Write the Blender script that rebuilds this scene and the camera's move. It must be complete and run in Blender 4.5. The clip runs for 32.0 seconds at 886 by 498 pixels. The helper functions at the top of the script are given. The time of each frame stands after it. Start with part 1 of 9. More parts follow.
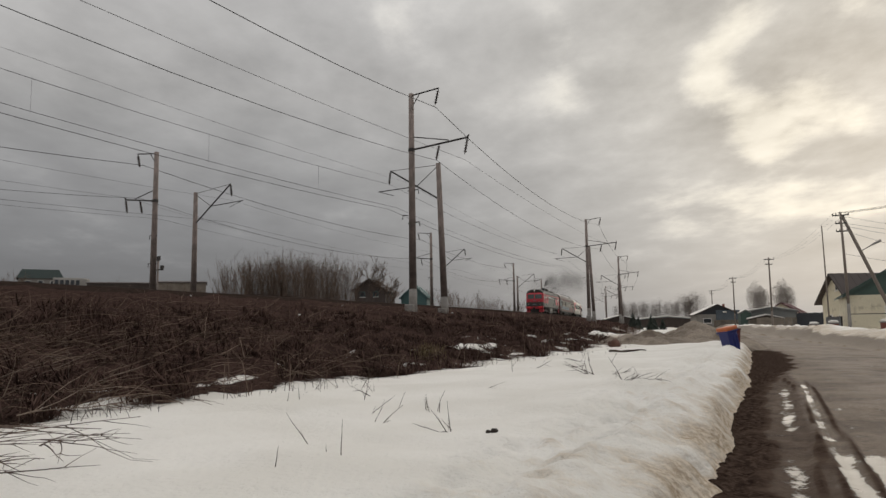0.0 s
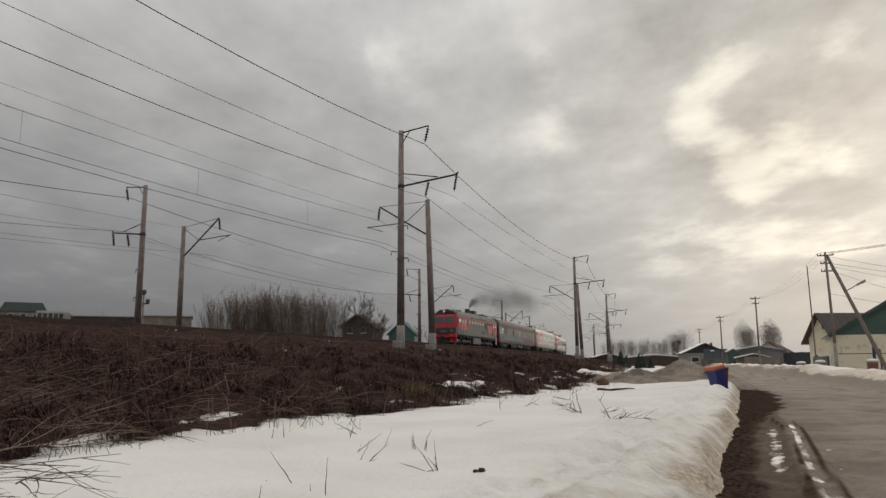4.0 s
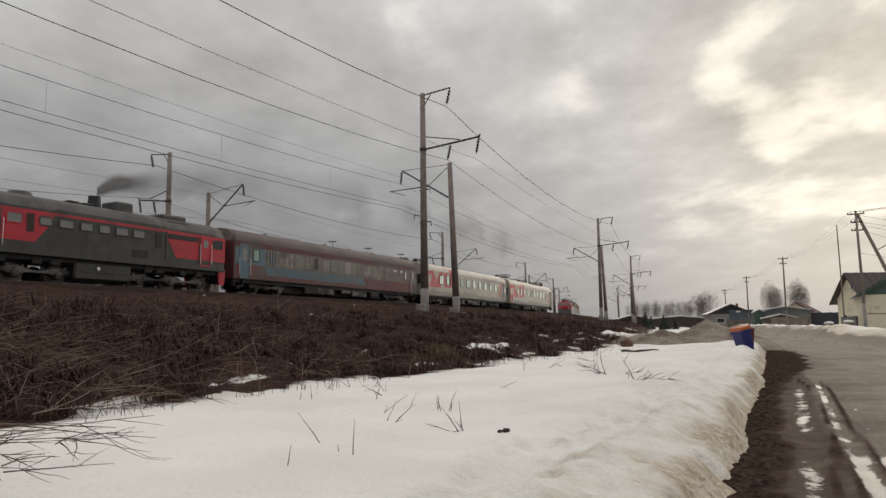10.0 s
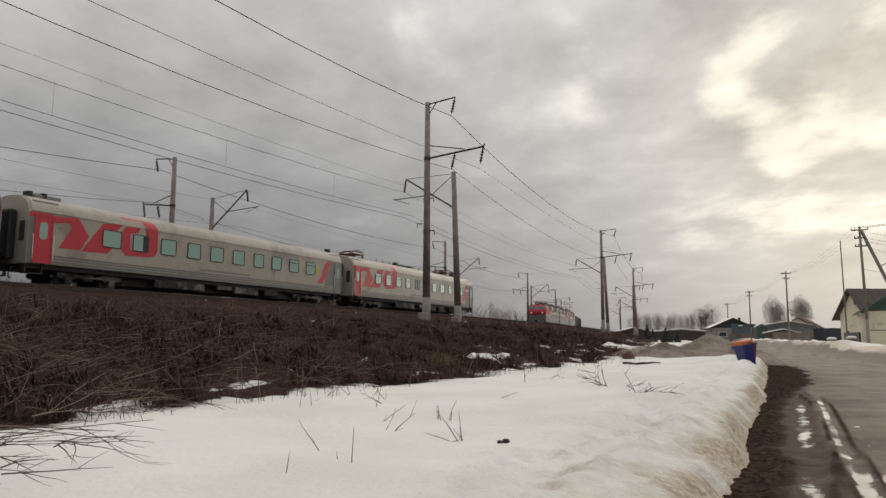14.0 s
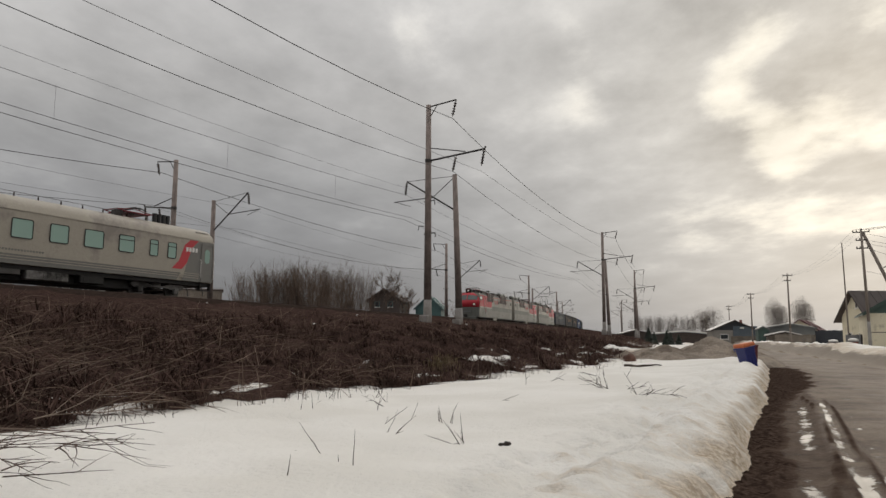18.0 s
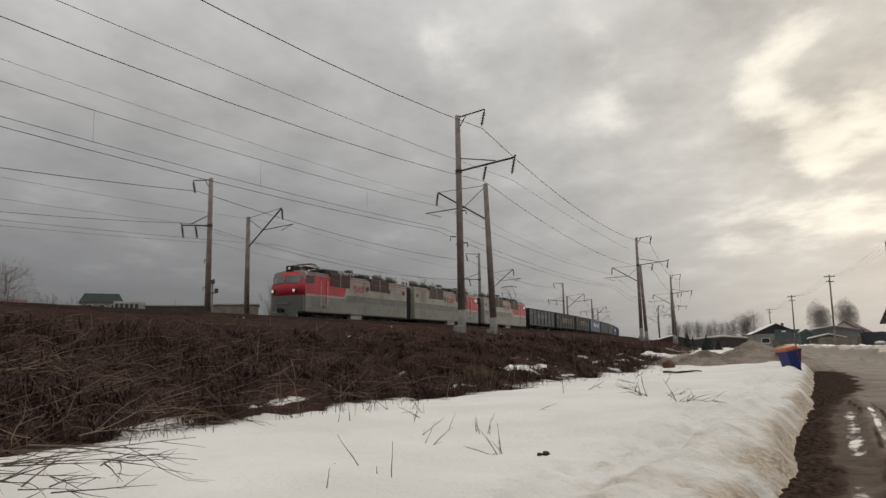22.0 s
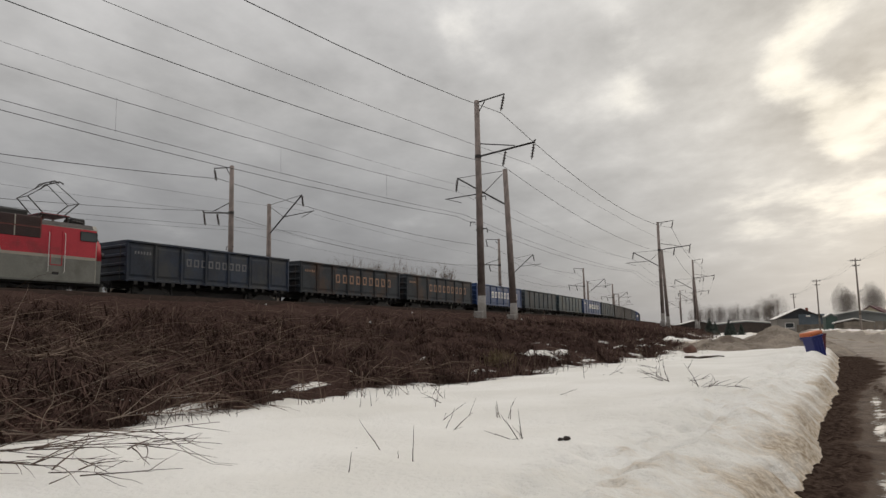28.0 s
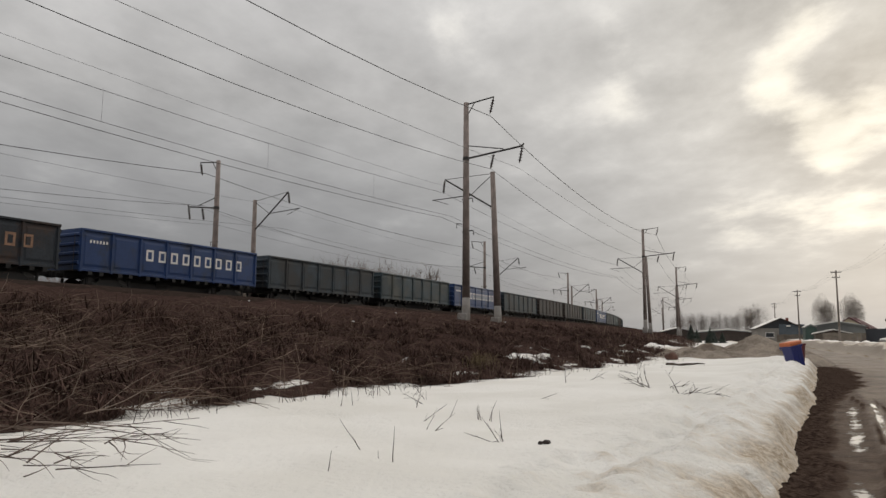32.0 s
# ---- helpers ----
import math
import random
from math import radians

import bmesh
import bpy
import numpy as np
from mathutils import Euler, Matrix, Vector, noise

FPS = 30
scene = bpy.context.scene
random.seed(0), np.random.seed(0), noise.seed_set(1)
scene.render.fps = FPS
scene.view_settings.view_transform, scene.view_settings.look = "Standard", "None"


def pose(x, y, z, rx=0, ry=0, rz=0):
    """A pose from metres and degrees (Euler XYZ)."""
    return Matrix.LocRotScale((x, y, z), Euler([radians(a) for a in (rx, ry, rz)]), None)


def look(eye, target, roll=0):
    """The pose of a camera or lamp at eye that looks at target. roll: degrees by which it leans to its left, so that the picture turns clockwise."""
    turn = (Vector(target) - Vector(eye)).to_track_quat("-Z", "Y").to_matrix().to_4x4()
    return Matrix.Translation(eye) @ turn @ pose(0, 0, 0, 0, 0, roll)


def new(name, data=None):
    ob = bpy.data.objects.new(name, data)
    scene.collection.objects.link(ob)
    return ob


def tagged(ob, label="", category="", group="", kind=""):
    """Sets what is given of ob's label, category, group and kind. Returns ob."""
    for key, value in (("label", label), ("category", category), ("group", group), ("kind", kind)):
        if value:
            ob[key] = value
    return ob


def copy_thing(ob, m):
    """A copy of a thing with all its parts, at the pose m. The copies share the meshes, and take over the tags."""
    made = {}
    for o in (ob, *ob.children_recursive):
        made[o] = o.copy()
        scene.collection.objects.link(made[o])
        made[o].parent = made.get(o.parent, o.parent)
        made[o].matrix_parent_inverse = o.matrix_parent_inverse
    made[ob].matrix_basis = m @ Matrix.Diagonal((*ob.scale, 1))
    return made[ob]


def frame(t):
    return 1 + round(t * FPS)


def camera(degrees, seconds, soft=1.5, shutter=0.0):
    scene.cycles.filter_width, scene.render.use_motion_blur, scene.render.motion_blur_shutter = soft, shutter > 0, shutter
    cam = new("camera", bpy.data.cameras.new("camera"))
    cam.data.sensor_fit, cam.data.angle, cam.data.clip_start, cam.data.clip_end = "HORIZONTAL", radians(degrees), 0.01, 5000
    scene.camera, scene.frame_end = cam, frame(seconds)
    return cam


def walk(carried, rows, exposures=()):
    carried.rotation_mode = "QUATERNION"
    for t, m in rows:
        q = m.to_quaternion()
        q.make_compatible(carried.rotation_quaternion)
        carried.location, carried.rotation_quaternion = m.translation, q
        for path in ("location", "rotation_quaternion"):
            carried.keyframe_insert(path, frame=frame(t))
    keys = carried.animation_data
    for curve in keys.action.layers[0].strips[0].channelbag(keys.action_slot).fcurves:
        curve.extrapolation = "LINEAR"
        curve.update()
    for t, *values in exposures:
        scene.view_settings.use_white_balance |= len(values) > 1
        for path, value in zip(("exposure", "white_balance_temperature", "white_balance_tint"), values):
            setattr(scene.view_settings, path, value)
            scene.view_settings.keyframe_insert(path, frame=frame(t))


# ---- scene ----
cam = camera(64.12, 32.0, soft=1.45)
EYE = (0.0, 0.0, 1.2)
PATH = [
    (0.0, pose(*EYE, 96.200, 0.801, 0.089)),
    (0.5, pose(*EYE, 95.682, 1.194, 0.121)),
    (1.0, pose(*EYE, 95.554, 1.367, -0.047)),
    (1.5, pose(*EYE, 95.739, 0.919, -0.416)),
    (2.0, pose(*EYE, 96.456, 0.440, -0.657)),
    (2.5, pose(*EYE, 97.433, 0.193, -1.266)),
    (4.5, pose(*EYE, 99.235, 0.639, -0.411)),
    (5.0, pose(*EYE, 97.731, 0.980, 0.900)),
    (5.5, pose(*EYE, 97.329, 0.984, 1.985)),
    (6.0, pose(*EYE, 97.088, 1.213, 2.441)),
    (6.5, pose(*EYE, 96.987, 1.168, 2.674)),
    (7.0, pose(*EYE, 96.800, 1.041, 2.764)),
    (7.5, pose(*EYE, 96.667, 0.961, 2.833)),
    (8.0, pose(*EYE, 96.561, 1.107, 2.723)),
    (8.5, pose(*EYE, 96.451, 1.078, 2.374)),
    (9.0, pose(*EYE, 96.319, 0.945, 1.931)),
    (9.5, pose(*EYE, 96.230, 0.853, 1.470)),
    (10.0, pose(*EYE, 96.181, 0.767, 1.027)),
    (10.5, pose(*EYE, 96.128, 0.559, 0.682)),
    (11.0, pose(*EYE, 96.150, 0.411, 0.610)),
    (11.5, pose(*EYE, 96.222, 0.263, 0.485)),
    (12.0, pose(*EYE, 96.287, 0.104, 0.488)),
    (12.5, pose(*EYE, 96.409, 0.132, 0.514)),
    (13.0, pose(*EYE, 96.572, 0.039, 0.609)),
    (13.5, pose(*EYE, 96.729, -0.005, 0.854)),
    (14.0, pose(*EYE, 96.908, -0.210, 1.128)),
    (14.5, pose(*EYE, 96.937, -0.300, 1.403)),
    (16.5, pose(*EYE, 97.160, 0.079, 1.398)),
    (17.0, pose(*EYE, 97.179, 0.044, 1.277)),
    (17.5, pose(*EYE, 97.171, 0.023, 1.191)),
    (18.0, pose(*EYE, 97.102, -0.182, 1.225)),
    (18.5, pose(*EYE, 96.886, -0.187, 1.537)),
    (19.0, pose(*EYE, 96.582, -0.383, 2.028)),
    (19.5, pose(*EYE, 96.235, -0.284, 2.515)),
    (20.0, pose(*EYE, 96.209, 0.187, 2.946)),
    (20.5, pose(*EYE, 96.552, 0.801, 3.265)),
    (21.0, pose(*EYE, 97.138, 1.209, 3.462)),
    (21.5, pose(*EYE, 97.597, 1.344, 3.618)),
    (22.0, pose(*EYE, 97.944, 1.001, 4.035)),
    (22.5, pose(*EYE, 98.011, 0.636, 4.481)),
    (23.0, pose(*EYE, 97.942, 0.602, 4.916)),
    (23.5, pose(*EYE, 97.801, 0.829, 5.183)),
    (24.0, pose(*EYE, 97.535, 1.306, 5.257)),
    (24.5, pose(*EYE, 97.119, 1.564, 5.075)),
    (25.0, pose(*EYE, 96.618, 1.675, 4.830)),
    (25.5, pose(*EYE, 96.422, 1.665, 4.667)),
    (27.5, pose(*EYE, 96.984, 1.014, 5.516)),
    (28.0, pose(*EYE, 96.826, 1.114, 5.668)),
    (28.5, pose(*EYE, 96.905, 1.018, 5.624)),
    (29.0, pose(*EYE, 96.858, 0.941, 5.437)),
    (29.5, pose(*EYE, 96.867, 0.947, 5.203)),
    (30.0, pose(*EYE, 97.196, 0.774, 4.820)),
    (30.5, pose(*EYE, 97.910, 0.203, 4.378)),
    (31.0, pose(*EYE, 97.705, -0.026, 4.200)),
    (31.5, pose(*EYE, 97.024, -0.136, 4.341)),
    (32.0, pose(*EYE, 96.912, -0.281, 4.327)),
]
walk(cam, PATH, exposures=[(0.0, -0.19), (2.0, -0.16), (5.0, -0.17), (9.0, -0.07), (13.0, -0.02), (19.0, -0.07), (24.0, -0.10), (28.0, 0.0), (32.0, 0.0)])

# ---- world and sun: a bright overcast evening sky, the sun hidden behind cloud ahead on the right ----
SUN_AZ, SUN_EL = -33.0, 16.5


def sun_dir():
    a, e = radians(SUN_AZ), radians(SUN_EL)
    return Vector((-math.sin(a) * math.cos(e), math.cos(a) * math.cos(e), math.sin(e)))


def make_world():
    w = bpy.data.worlds.new("overcast_sky")
    scene.world = w
    w.use_nodes = True
    nt = w.node_tree
    nt.nodes.clear()
    N, L = nt.nodes.new, nt.links.new

    def math_(op, a, b=None, c=None):
        n = N("ShaderNodeMath")
        n.operation = op
        for i, v in enumerate((a, b, c)):
            if v is None:
                continue
            if isinstance(v, (int, float)):
                n.inputs[i].default_value = v
            else:
                L(v, n.inputs[i])
        return n.outputs[0]

    out = N("ShaderNodeOutputWorld")
    bg = N("ShaderNodeBackground")
    sky = N("ShaderNodeTexSky")
    sky.sky_type = "NISHITA"
    sky.sun_disc = False
    sky.sun_elevation, sky.sun_rotation = radians(SUN_EL), radians(-SUN_AZ)
    sky.dust_density = 3.0
    tc = N("ShaderNodeTexCoord")
    sep = N("ShaderNodeSeparateXYZ")
    L(tc.outputs["Generated"], sep.inputs[0])
    z = math_("MAXIMUM", sep.outputs[2], 0.0)
    # the cloud deck lies flat overhead, so that it closes up towards the horizon
    reach = math_("DIVIDE", 1.0, math_("ADD", z, 0.16))
    comb = N("ShaderNodeCombineXYZ")
    L(math_("MULTIPLY", sep.outputs[0], reach), comb.inputs[0])
    L(math_("MULTIPLY", sep.outputs[1], reach), comb.inputs[1])

    def fbm(scale, detail, rough, off, stretch=(1, 1, 1), turn=0.0):
        m = N("ShaderNodeMapping")
        m.inputs["Location"].default_value = off
        m.inputs["Rotation"].default_value = (0, 0, radians(turn))
        m.inputs["Scale"].default_value = stretch
        L(comb.outputs[0], m.inputs[0])
        n = N("ShaderNodeTexNoise")
        n.inputs["Scale"].default_value = scale
        n.inputs["Detail"].default_value = detail
        n.inputs["Roughness"].default_value = rough
        L(m.outputs[0], n.inputs[0])
        return n.outputs[0]

    def towards(az, el):
        a, e = radians(az), radians(el)
        n = N("ShaderNodeVectorMath")
        n.operation = "DOT_PRODUCT"
        L(tc.outputs["Generated"], n.inputs[0])
        n.inputs[1].default_value = (math.sin(a) * math.cos(e), math.cos(a) * math.cos(e), math.sin(e))
        return n.outputs["Value"]

    big = fbm(1.5, 3.0, 0.5, (1.3, 0.4, 0), (1.0, 0.8, 1), 20)
    mid = fbm(3.6, 8.0, 0.58, (4.0, 2.0, 0.6), (1.0, 0.75, 1), 24)
    thin = math_("ADD", math_("MULTIPLY", mid, 0.6), math_("MULTIPLY", big, 0.4))
    # closeness to the hidden sun
    c = math_("MAXIMUM", towards(-SUN_AZ, SUN_EL), 0.0)
    glow = math_("POWER", c, 9.0)
    # breaks in the cloud before the sun: azimuth, elevation, half width in degrees, strength
    veil = None
    for az, el, wid, k in ((23.8, 22.6, 2.3, 0.9), (21.8, 19.6, 1.9, 0.8), (20.8, 17.6, 1.7, 0.75), (23.2, 15.4, 2.3, 0.95), (25.8, 14.6, 2.6, 1.1), (28.2, 16.3, 1.9, 0.8), (24.8, 12.8, 1.7, 0.7), (30.5, 14.0, 2.2, 0.7), (31.5, 22.0, 2.5, 0.7),
                           (10.5, 18.2, 2.2, 0.34), (9.7, 22.4, 2.4, 0.34), (-4.4, 24.0, 3.0, 0.3), (18.0, 8.6, 2.4, 0.42), (22.5, 8.7, 2.4, 0.5), (27.0, 8.6, 2.6, 0.6), (31.0, 8.0, 2.6, 0.6)):
        w = 1 - math.cos(radians(wid))
        lobe = math_("MULTIPLY", math_("EXPONENT", math_("DIVIDE", math_("SUBTRACT", towards(az, el), 1.0), w)), k)
        veil = lobe if veil is None else math_("ADD", veil, lobe)
    gap = N("ShaderNodeMapRange")
    gap.interpolation_type = "SMOOTHSTEP"
    gap.inputs["From Min"].default_value, gap.inputs["From Max"].default_value = 0.15, 1.25
    L(math_("ADD", veil, math_("MULTIPLY", math_("SUBTRACT", thin, 0.5), 4.2)), gap.inputs["Value"])
    gap = math_("MULTIPLY", gap.outputs[0], math_("MINIMUM", math_("MULTIPLY", math_("ADD", veil, 0.15), 1.6), 1.0))
    base = math_("MULTIPLY_ADD", z, 0.97, 0.131)
    base = math_("ADD", base, math_("MULTIPLY", glow, 0.10))
    # the haze towards the sun is brightest just above the horizon
    low = math_("MAXIMUM", math_("SUBTRACT", 1.0, math_("MULTIPLY", z, 2.6)), 0.0)
    base = math_("ADD", base, math_("MULTIPLY", math_("MULTIPLY", math_("POWER", c, 7.0), low), 0.40))
    amp = math_("MULTIPLY_ADD", math_("MINIMUM", math_("MULTIPLY", z, 3.4), 1.0), math_("MULTIPLY_ADD", glow, 0.9, 1.25), 0.12)
    lum = math_("MULTIPLY", base, math_("MULTIPLY_ADD", math_("SUBTRACT", thin, 0.5), amp, 1.0))
    lum = math_("ADD", lum, math_("MULTIPLY", gap, 0.34))
    # colour: bluish grey low down and away from the sun, neutral overhead, cream near the sun
    cool = N("ShaderNodeMix")
    cool.data_type = "RGBA"
    cool.inputs[6].default_value = (0.97, 0.985, 1.035, 1)
    cool.inputs[7].default_value = (1.02, 1.0, 0.982, 1)
    L(math_("MINIMUM", math_("MULTIPLY", z, 3.2), 1.0), cool.inputs[0])
    mix = N("ShaderNodeMix")
    mix.data_type = "RGBA"
    L(cool.outputs[2], mix.inputs[6])
    mix.inputs[7].default_value = (1.06, 1.0, 0.87, 1)
    fac = math_("MINIMUM", math_("ADD", math_("MULTIPLY", glow, 0.6), math_("MULTIPLY", gap, 0.6)), 1.0)
    L(fac, mix.inputs[0])
    mul = N("ShaderNodeVectorMath")
    mul.operation = "SCALE"
    L(mix.outputs[2], mul.inputs[0])
    L(lum, mul.inputs["Scale"])
    # a little of the clear sky comes through
    sk = N("ShaderNodeVectorMath")
    sk.operation = "SCALE"
    L(sky.outputs[0], sk.inputs[0])
    sk.inputs["Scale"].default_value = 0.003
    add = N("ShaderNodeVectorMath")
    add.operation = "ADD"
    L(mul.outputs[0], add.inputs[0])
    L(sk.outputs[0], add.inputs[1])
    L(add.outputs[0], bg.inputs["Color"])
    bg.inputs["Strength"].default_value = 1.0
    L(bg.outputs[0], out.inputs[0])


make_world()
sun = new("sun", bpy.data.lights.new("sun", "SUN"))
sun.data.energy, sun.data.angle, sun.data.color = 0.85, radians(50), (1.0, 0.91, 0.78)
sun.matrix_world = look(tuple(sun_dir() * 100), (0, 0, 0))

# ---- materials ----
MATS = {}


def mat(name, color, rough=0.8, metal=0.0, var=0.25, scale=3.0, fine=40.0, bump=0.2, dist=0.02, dirt=None, dirt_amt=0.0,
        dirt_scale=1.2, per_object=0.0, spec=0.5, stretch=None, coat=0.0):
    """A surface with colour variation at two scales, an optional second colour in stains, and fine relief."""
    m = bpy.data.materials.new(name)
    m.use_nodes = True
    nt = m.node_tree
    N, L = nt.nodes.new, nt.links.new
    b = nt.nodes["Principled BSDF"]
    b.inputs["Roughness"].default_value = rough
    b.inputs["Metallic"].default_value = metal
    b.inputs["Specular IOR Level"].default_value = spec
    b.inputs["Coat Weight"].default_value = coat
    tc = N("ShaderNodeTexCoord")
    mp = N("ShaderNodeMapping")
    if stretch:
        mp.inputs["Scale"].default_value = stretch
    L(tc.outputs["Object"], mp.inputs[0])

    def noise_(s, d, r=0.55):
        n = N("ShaderNodeTexNoise")
        n.inputs["Scale"].default_value = s
        n.inputs["Detail"].default_value = d
        n.inputs["Roughness"].default_value = r
        L(mp.outputs[0], n.inputs[0])
        return n.outputs[0]

    big, small = noise_(scale, 3.0), noise_(fine, 4.0)
    ma = N("ShaderNodeMath")
    ma.operation = "MULTIPLY_ADD"
    L(big, ma.inputs[0])
    ma.inputs[1].default_value = 1.3
    L(small, ma.inputs[2])
    mr = N("ShaderNodeMapRange")
    mr.inputs["From Min"].default_value, mr.inputs["From Max"].default_value = 0.75, 1.55
    mr.inputs["To Min"].default_value, mr.inputs["To Max"].default_value = 1 - var, 1 + var
    L(ma.outputs[0], mr.inputs["Value"])
    sc = N("ShaderNodeVectorMath")
    sc.operation = "SCALE"
    sc.inputs[0].default_value = color
    L(mr.outputs[0], sc.inputs["Scale"])
    col = sc.outputs[0]
    if per_object:
        oi = N("ShaderNodeObjectInfo")
        mo = N("ShaderNodeMapRange")
        mo.inputs["To Min"].default_value, mo.inputs["To Max"].default_value = 1 - per_object, 1 + per_object
        L(oi.outputs["Random"], mo.inputs["Value"])
        s2 = N("ShaderNodeVectorMath")
        s2.operation = "SCALE"
        L(col, s2.inputs[0])
        L(mo.outputs[0], s2.inputs["Scale"])
        col = s2.outputs[0]
    if dirt:
        dn = noise_(dirt_scale, 6.0, 0.65)
        dr = N("ShaderNodeMapRange")
        dr.inputs["From Min"].default_value, dr.inputs["From Max"].default_value = 0.62 - dirt_amt * 0.3, 0.72 - dirt_amt * 0.2
        L(dn, dr.inputs["Value"])
        mx = N("ShaderNodeMix")
        mx.data_type = "RGBA"
        L(dr.outputs[0], mx.inputs[0])
        L(col, mx.inputs[6])
        mx.inputs[7].default_value = (*dirt, 1)
        col = mx.outputs[2]
    L(col, b.inputs["Base Color"])
    if bump:
        bp = N("ShaderNodeBump")
        bp.inputs["Strength"].default_value = bump
        bp.inputs["Distance"].default_value = dist
        L(small, bp.inputs["Height"])
        L(bp.outputs[0], b.inputs["Normal"])
    MATS[name] = m
    return m


def glow_mat(name, color, strength):
    m = bpy.data.materials.new(name)
    m.use_nodes = True
    b = m.node_tree.nodes["Principled BSDF"]
    b.inputs["Base Color"].default_value = (*color, 1)
    b.inputs["Emission Color"].default_value = (*color, 1)
    b.inputs["Emission Strength"].default_value = strength
    return m


CONCRETE = mat("weathered_concrete", (0.235, 0.19, 0.17), 0.9, var=0.3, scale=1.5, fine=30, dirt=(0.15, 0.125, 0.11), dirt_amt=0.5, dirt_scale=0.8)
PLINTH = mat("pale_concrete", (0.25, 0.235, 0.22), 0.9, var=0.25, scale=1.5, fine=25, dirt=(0.2, 0.18, 0.16), dirt_amt=0.5)
IRON = mat("dark_weathered_steel", (0.05, 0.045, 0.043), 0.6, 0.4, var=0.3, fine=60)
WIRE = mat("oxidised_wire", (0.035, 0.035, 0.038), 0.6, 0.5, var=0.1, bump=0)
WIRE_FAINT = mat("thin_bright_wire", (0.10, 0.10, 0.105), 0.6, 0.3, var=0.1, bump=0)
INSULATOR = mat("brown_porcelain", (0.035, 0.022, 0.02), 0.25, var=0.2)
WOODPOLE = mat("grey_weathered_timber", (0.18, 0.15, 0.128), 0.9, var=0.35, scale=2, fine=18, stretch=(4, 4, 0.4))
RAIL = mat("rusty_rail", (0.12, 0.07, 0.05), 0.5, 0.5, var=0.3, fine=30)
BALLAST = mat("brown_ballast", (0.036, 0.026, 0.022), 1.0, spec=0.0, var=0.5, scale=3, fine=22, bump=0.8, dist=0.05)

# ---- plan: the line runs past on a bank to the left and curves away; s metres along it, u metres left of the eye ----
D0, PSI, S0, KURV = 36.376, radians(-25.347), 36.5, 0.00153
TAN = Vector((-math.sin(PSI), math.cos(PSI)))
NOR = Vector((-math.cos(PSI), -math.sin(PSI)))
FAR_TRACK, NEAR_TRACK = 36.376, 32.104


def plan(s, u):
    """The place s along the far track and u to the left of the eye's line, and the heading there (radians)."""
    off = u - D0
    if s <= S0:
        p = TAN * s + NOR * u
        return p.x, p.y, PSI
    th = KURV * (s - S0)
    extra = 0.0
    if th > 1.1:
        extra, th = (th - 1.1) / KURV, 1.1
    t, n = TAN * math.cos(th) + NOR * math.sin(th), NOR * math.cos(th) - TAN * math.sin(th)
    p = TAN * S0 + NOR * D0 + TAN * (math.sin(th) / KURV) + NOR * ((1 - math.cos(th)) / KURV) + t * extra + n * off
    return p.x, p.y, PSI + th


def rail_z(s):
    return 3.347 - 0.00541 * max(-60.0, min(s, 330.0))


def smooth(a, b, x):
    x = max(0.0, min(1.0, (x - a) / (b - a)))
    return x * x * (3 - 2 * x)


def lerp_table(x, table):
    if x <= table[0][0]:
        return table[0][1]
    for (x0, y0), (x1, y1) in zip(table, table[1:]):
        if x <= x1:
            f = (x - x0) / (x1 - x0)
            return y0 + (y1 - y0) * f
    return table[-1][1]


def fn(x, y, z=0.0, seed=0.0):
    return noise.noise(Vector((x, y, z + seed * 17.3)))


def fbm(x, y, seed=0.0, octs=4):
    a, v, tot = 1.0, 0.0, 0.0
    for i in range(octs):
        v += a * noise.noise(Vector((x * 2 ** i, y * 2 ** i, seed * 7.7 + i)))
        tot += a
        a *= 0.5
    return v / tot


ROAD_L = [(-40, 0.25), (0, 0.52), (6, 0.60), (15, 0.66), (24, 0.9), (32, 1.2), (45, 2.3), (66, 4.8), (95, 7.2), (130, 9.0), (200, 10.0), (400, 11)]
ROAD_R = [(-40, -6.5), (0, -6.0), (20, -4.9), (32, -3.6), (42, -2.0), (52, -0.9), (62, 0.2), (78, 1.8), (95, 2.8), (130, 4.5), (200, 5), (400, 6)]
TOE = [(-40, 8.2), (5, 7.5), (9, 7.3), (16, 7.0), (24, 6.6), (32, 7.2), (45, 9.0), (70, 12.5), (110, 16.0), (200, 20), (400, 22)]


def edge_break(s):
    """How far the broken edge of the snow strays from the road's line."""
    return 0.10 * fn(s * 0.7, 3.1) + 0.06 * fn(s * 3.1, 5.0) + 0.04 * fn(s * 7.3, 2.0) - 0.07 * smooth(10, 7, s)


def edge_u(s):
    """Where the snow breaks off towards the road."""
    return lerp_table(s, ROAD_L) + edge_break(s)


# the lines of the wheel ruts: (along, across), and where each one ends
RUTS = (([(0, -0.02), (6, -0.19), (8.4, -0.27), (11, -0.25), (14.7, -0.16), (17.3, 0.05), (24, 0.3)], 17),
        ([(0, -0.42), (5.9, -0.345), (7, -0.32), (8.4, -0.285), (30, 0.1)], 8.3),
        ([(0, -0.66), (7.6, -0.54), (8.7, -0.52), (10.8, -0.48), (14.3, -0.47), (20, -0.2)], 15.5))


def rut_near(s, u):
    """Signed way across to the nearest rut, and how strongly that rut shows."""
    best = (9.0, 0.0)
    for line, end in RUTS:
        q = u - lerp_table(s, line) - 0.010 * fn(s * 1.3, end)
        if abs(q) < abs(best[0]):
            best = (q, smooth(end + 2.0, end - 0.3, s))
    return best


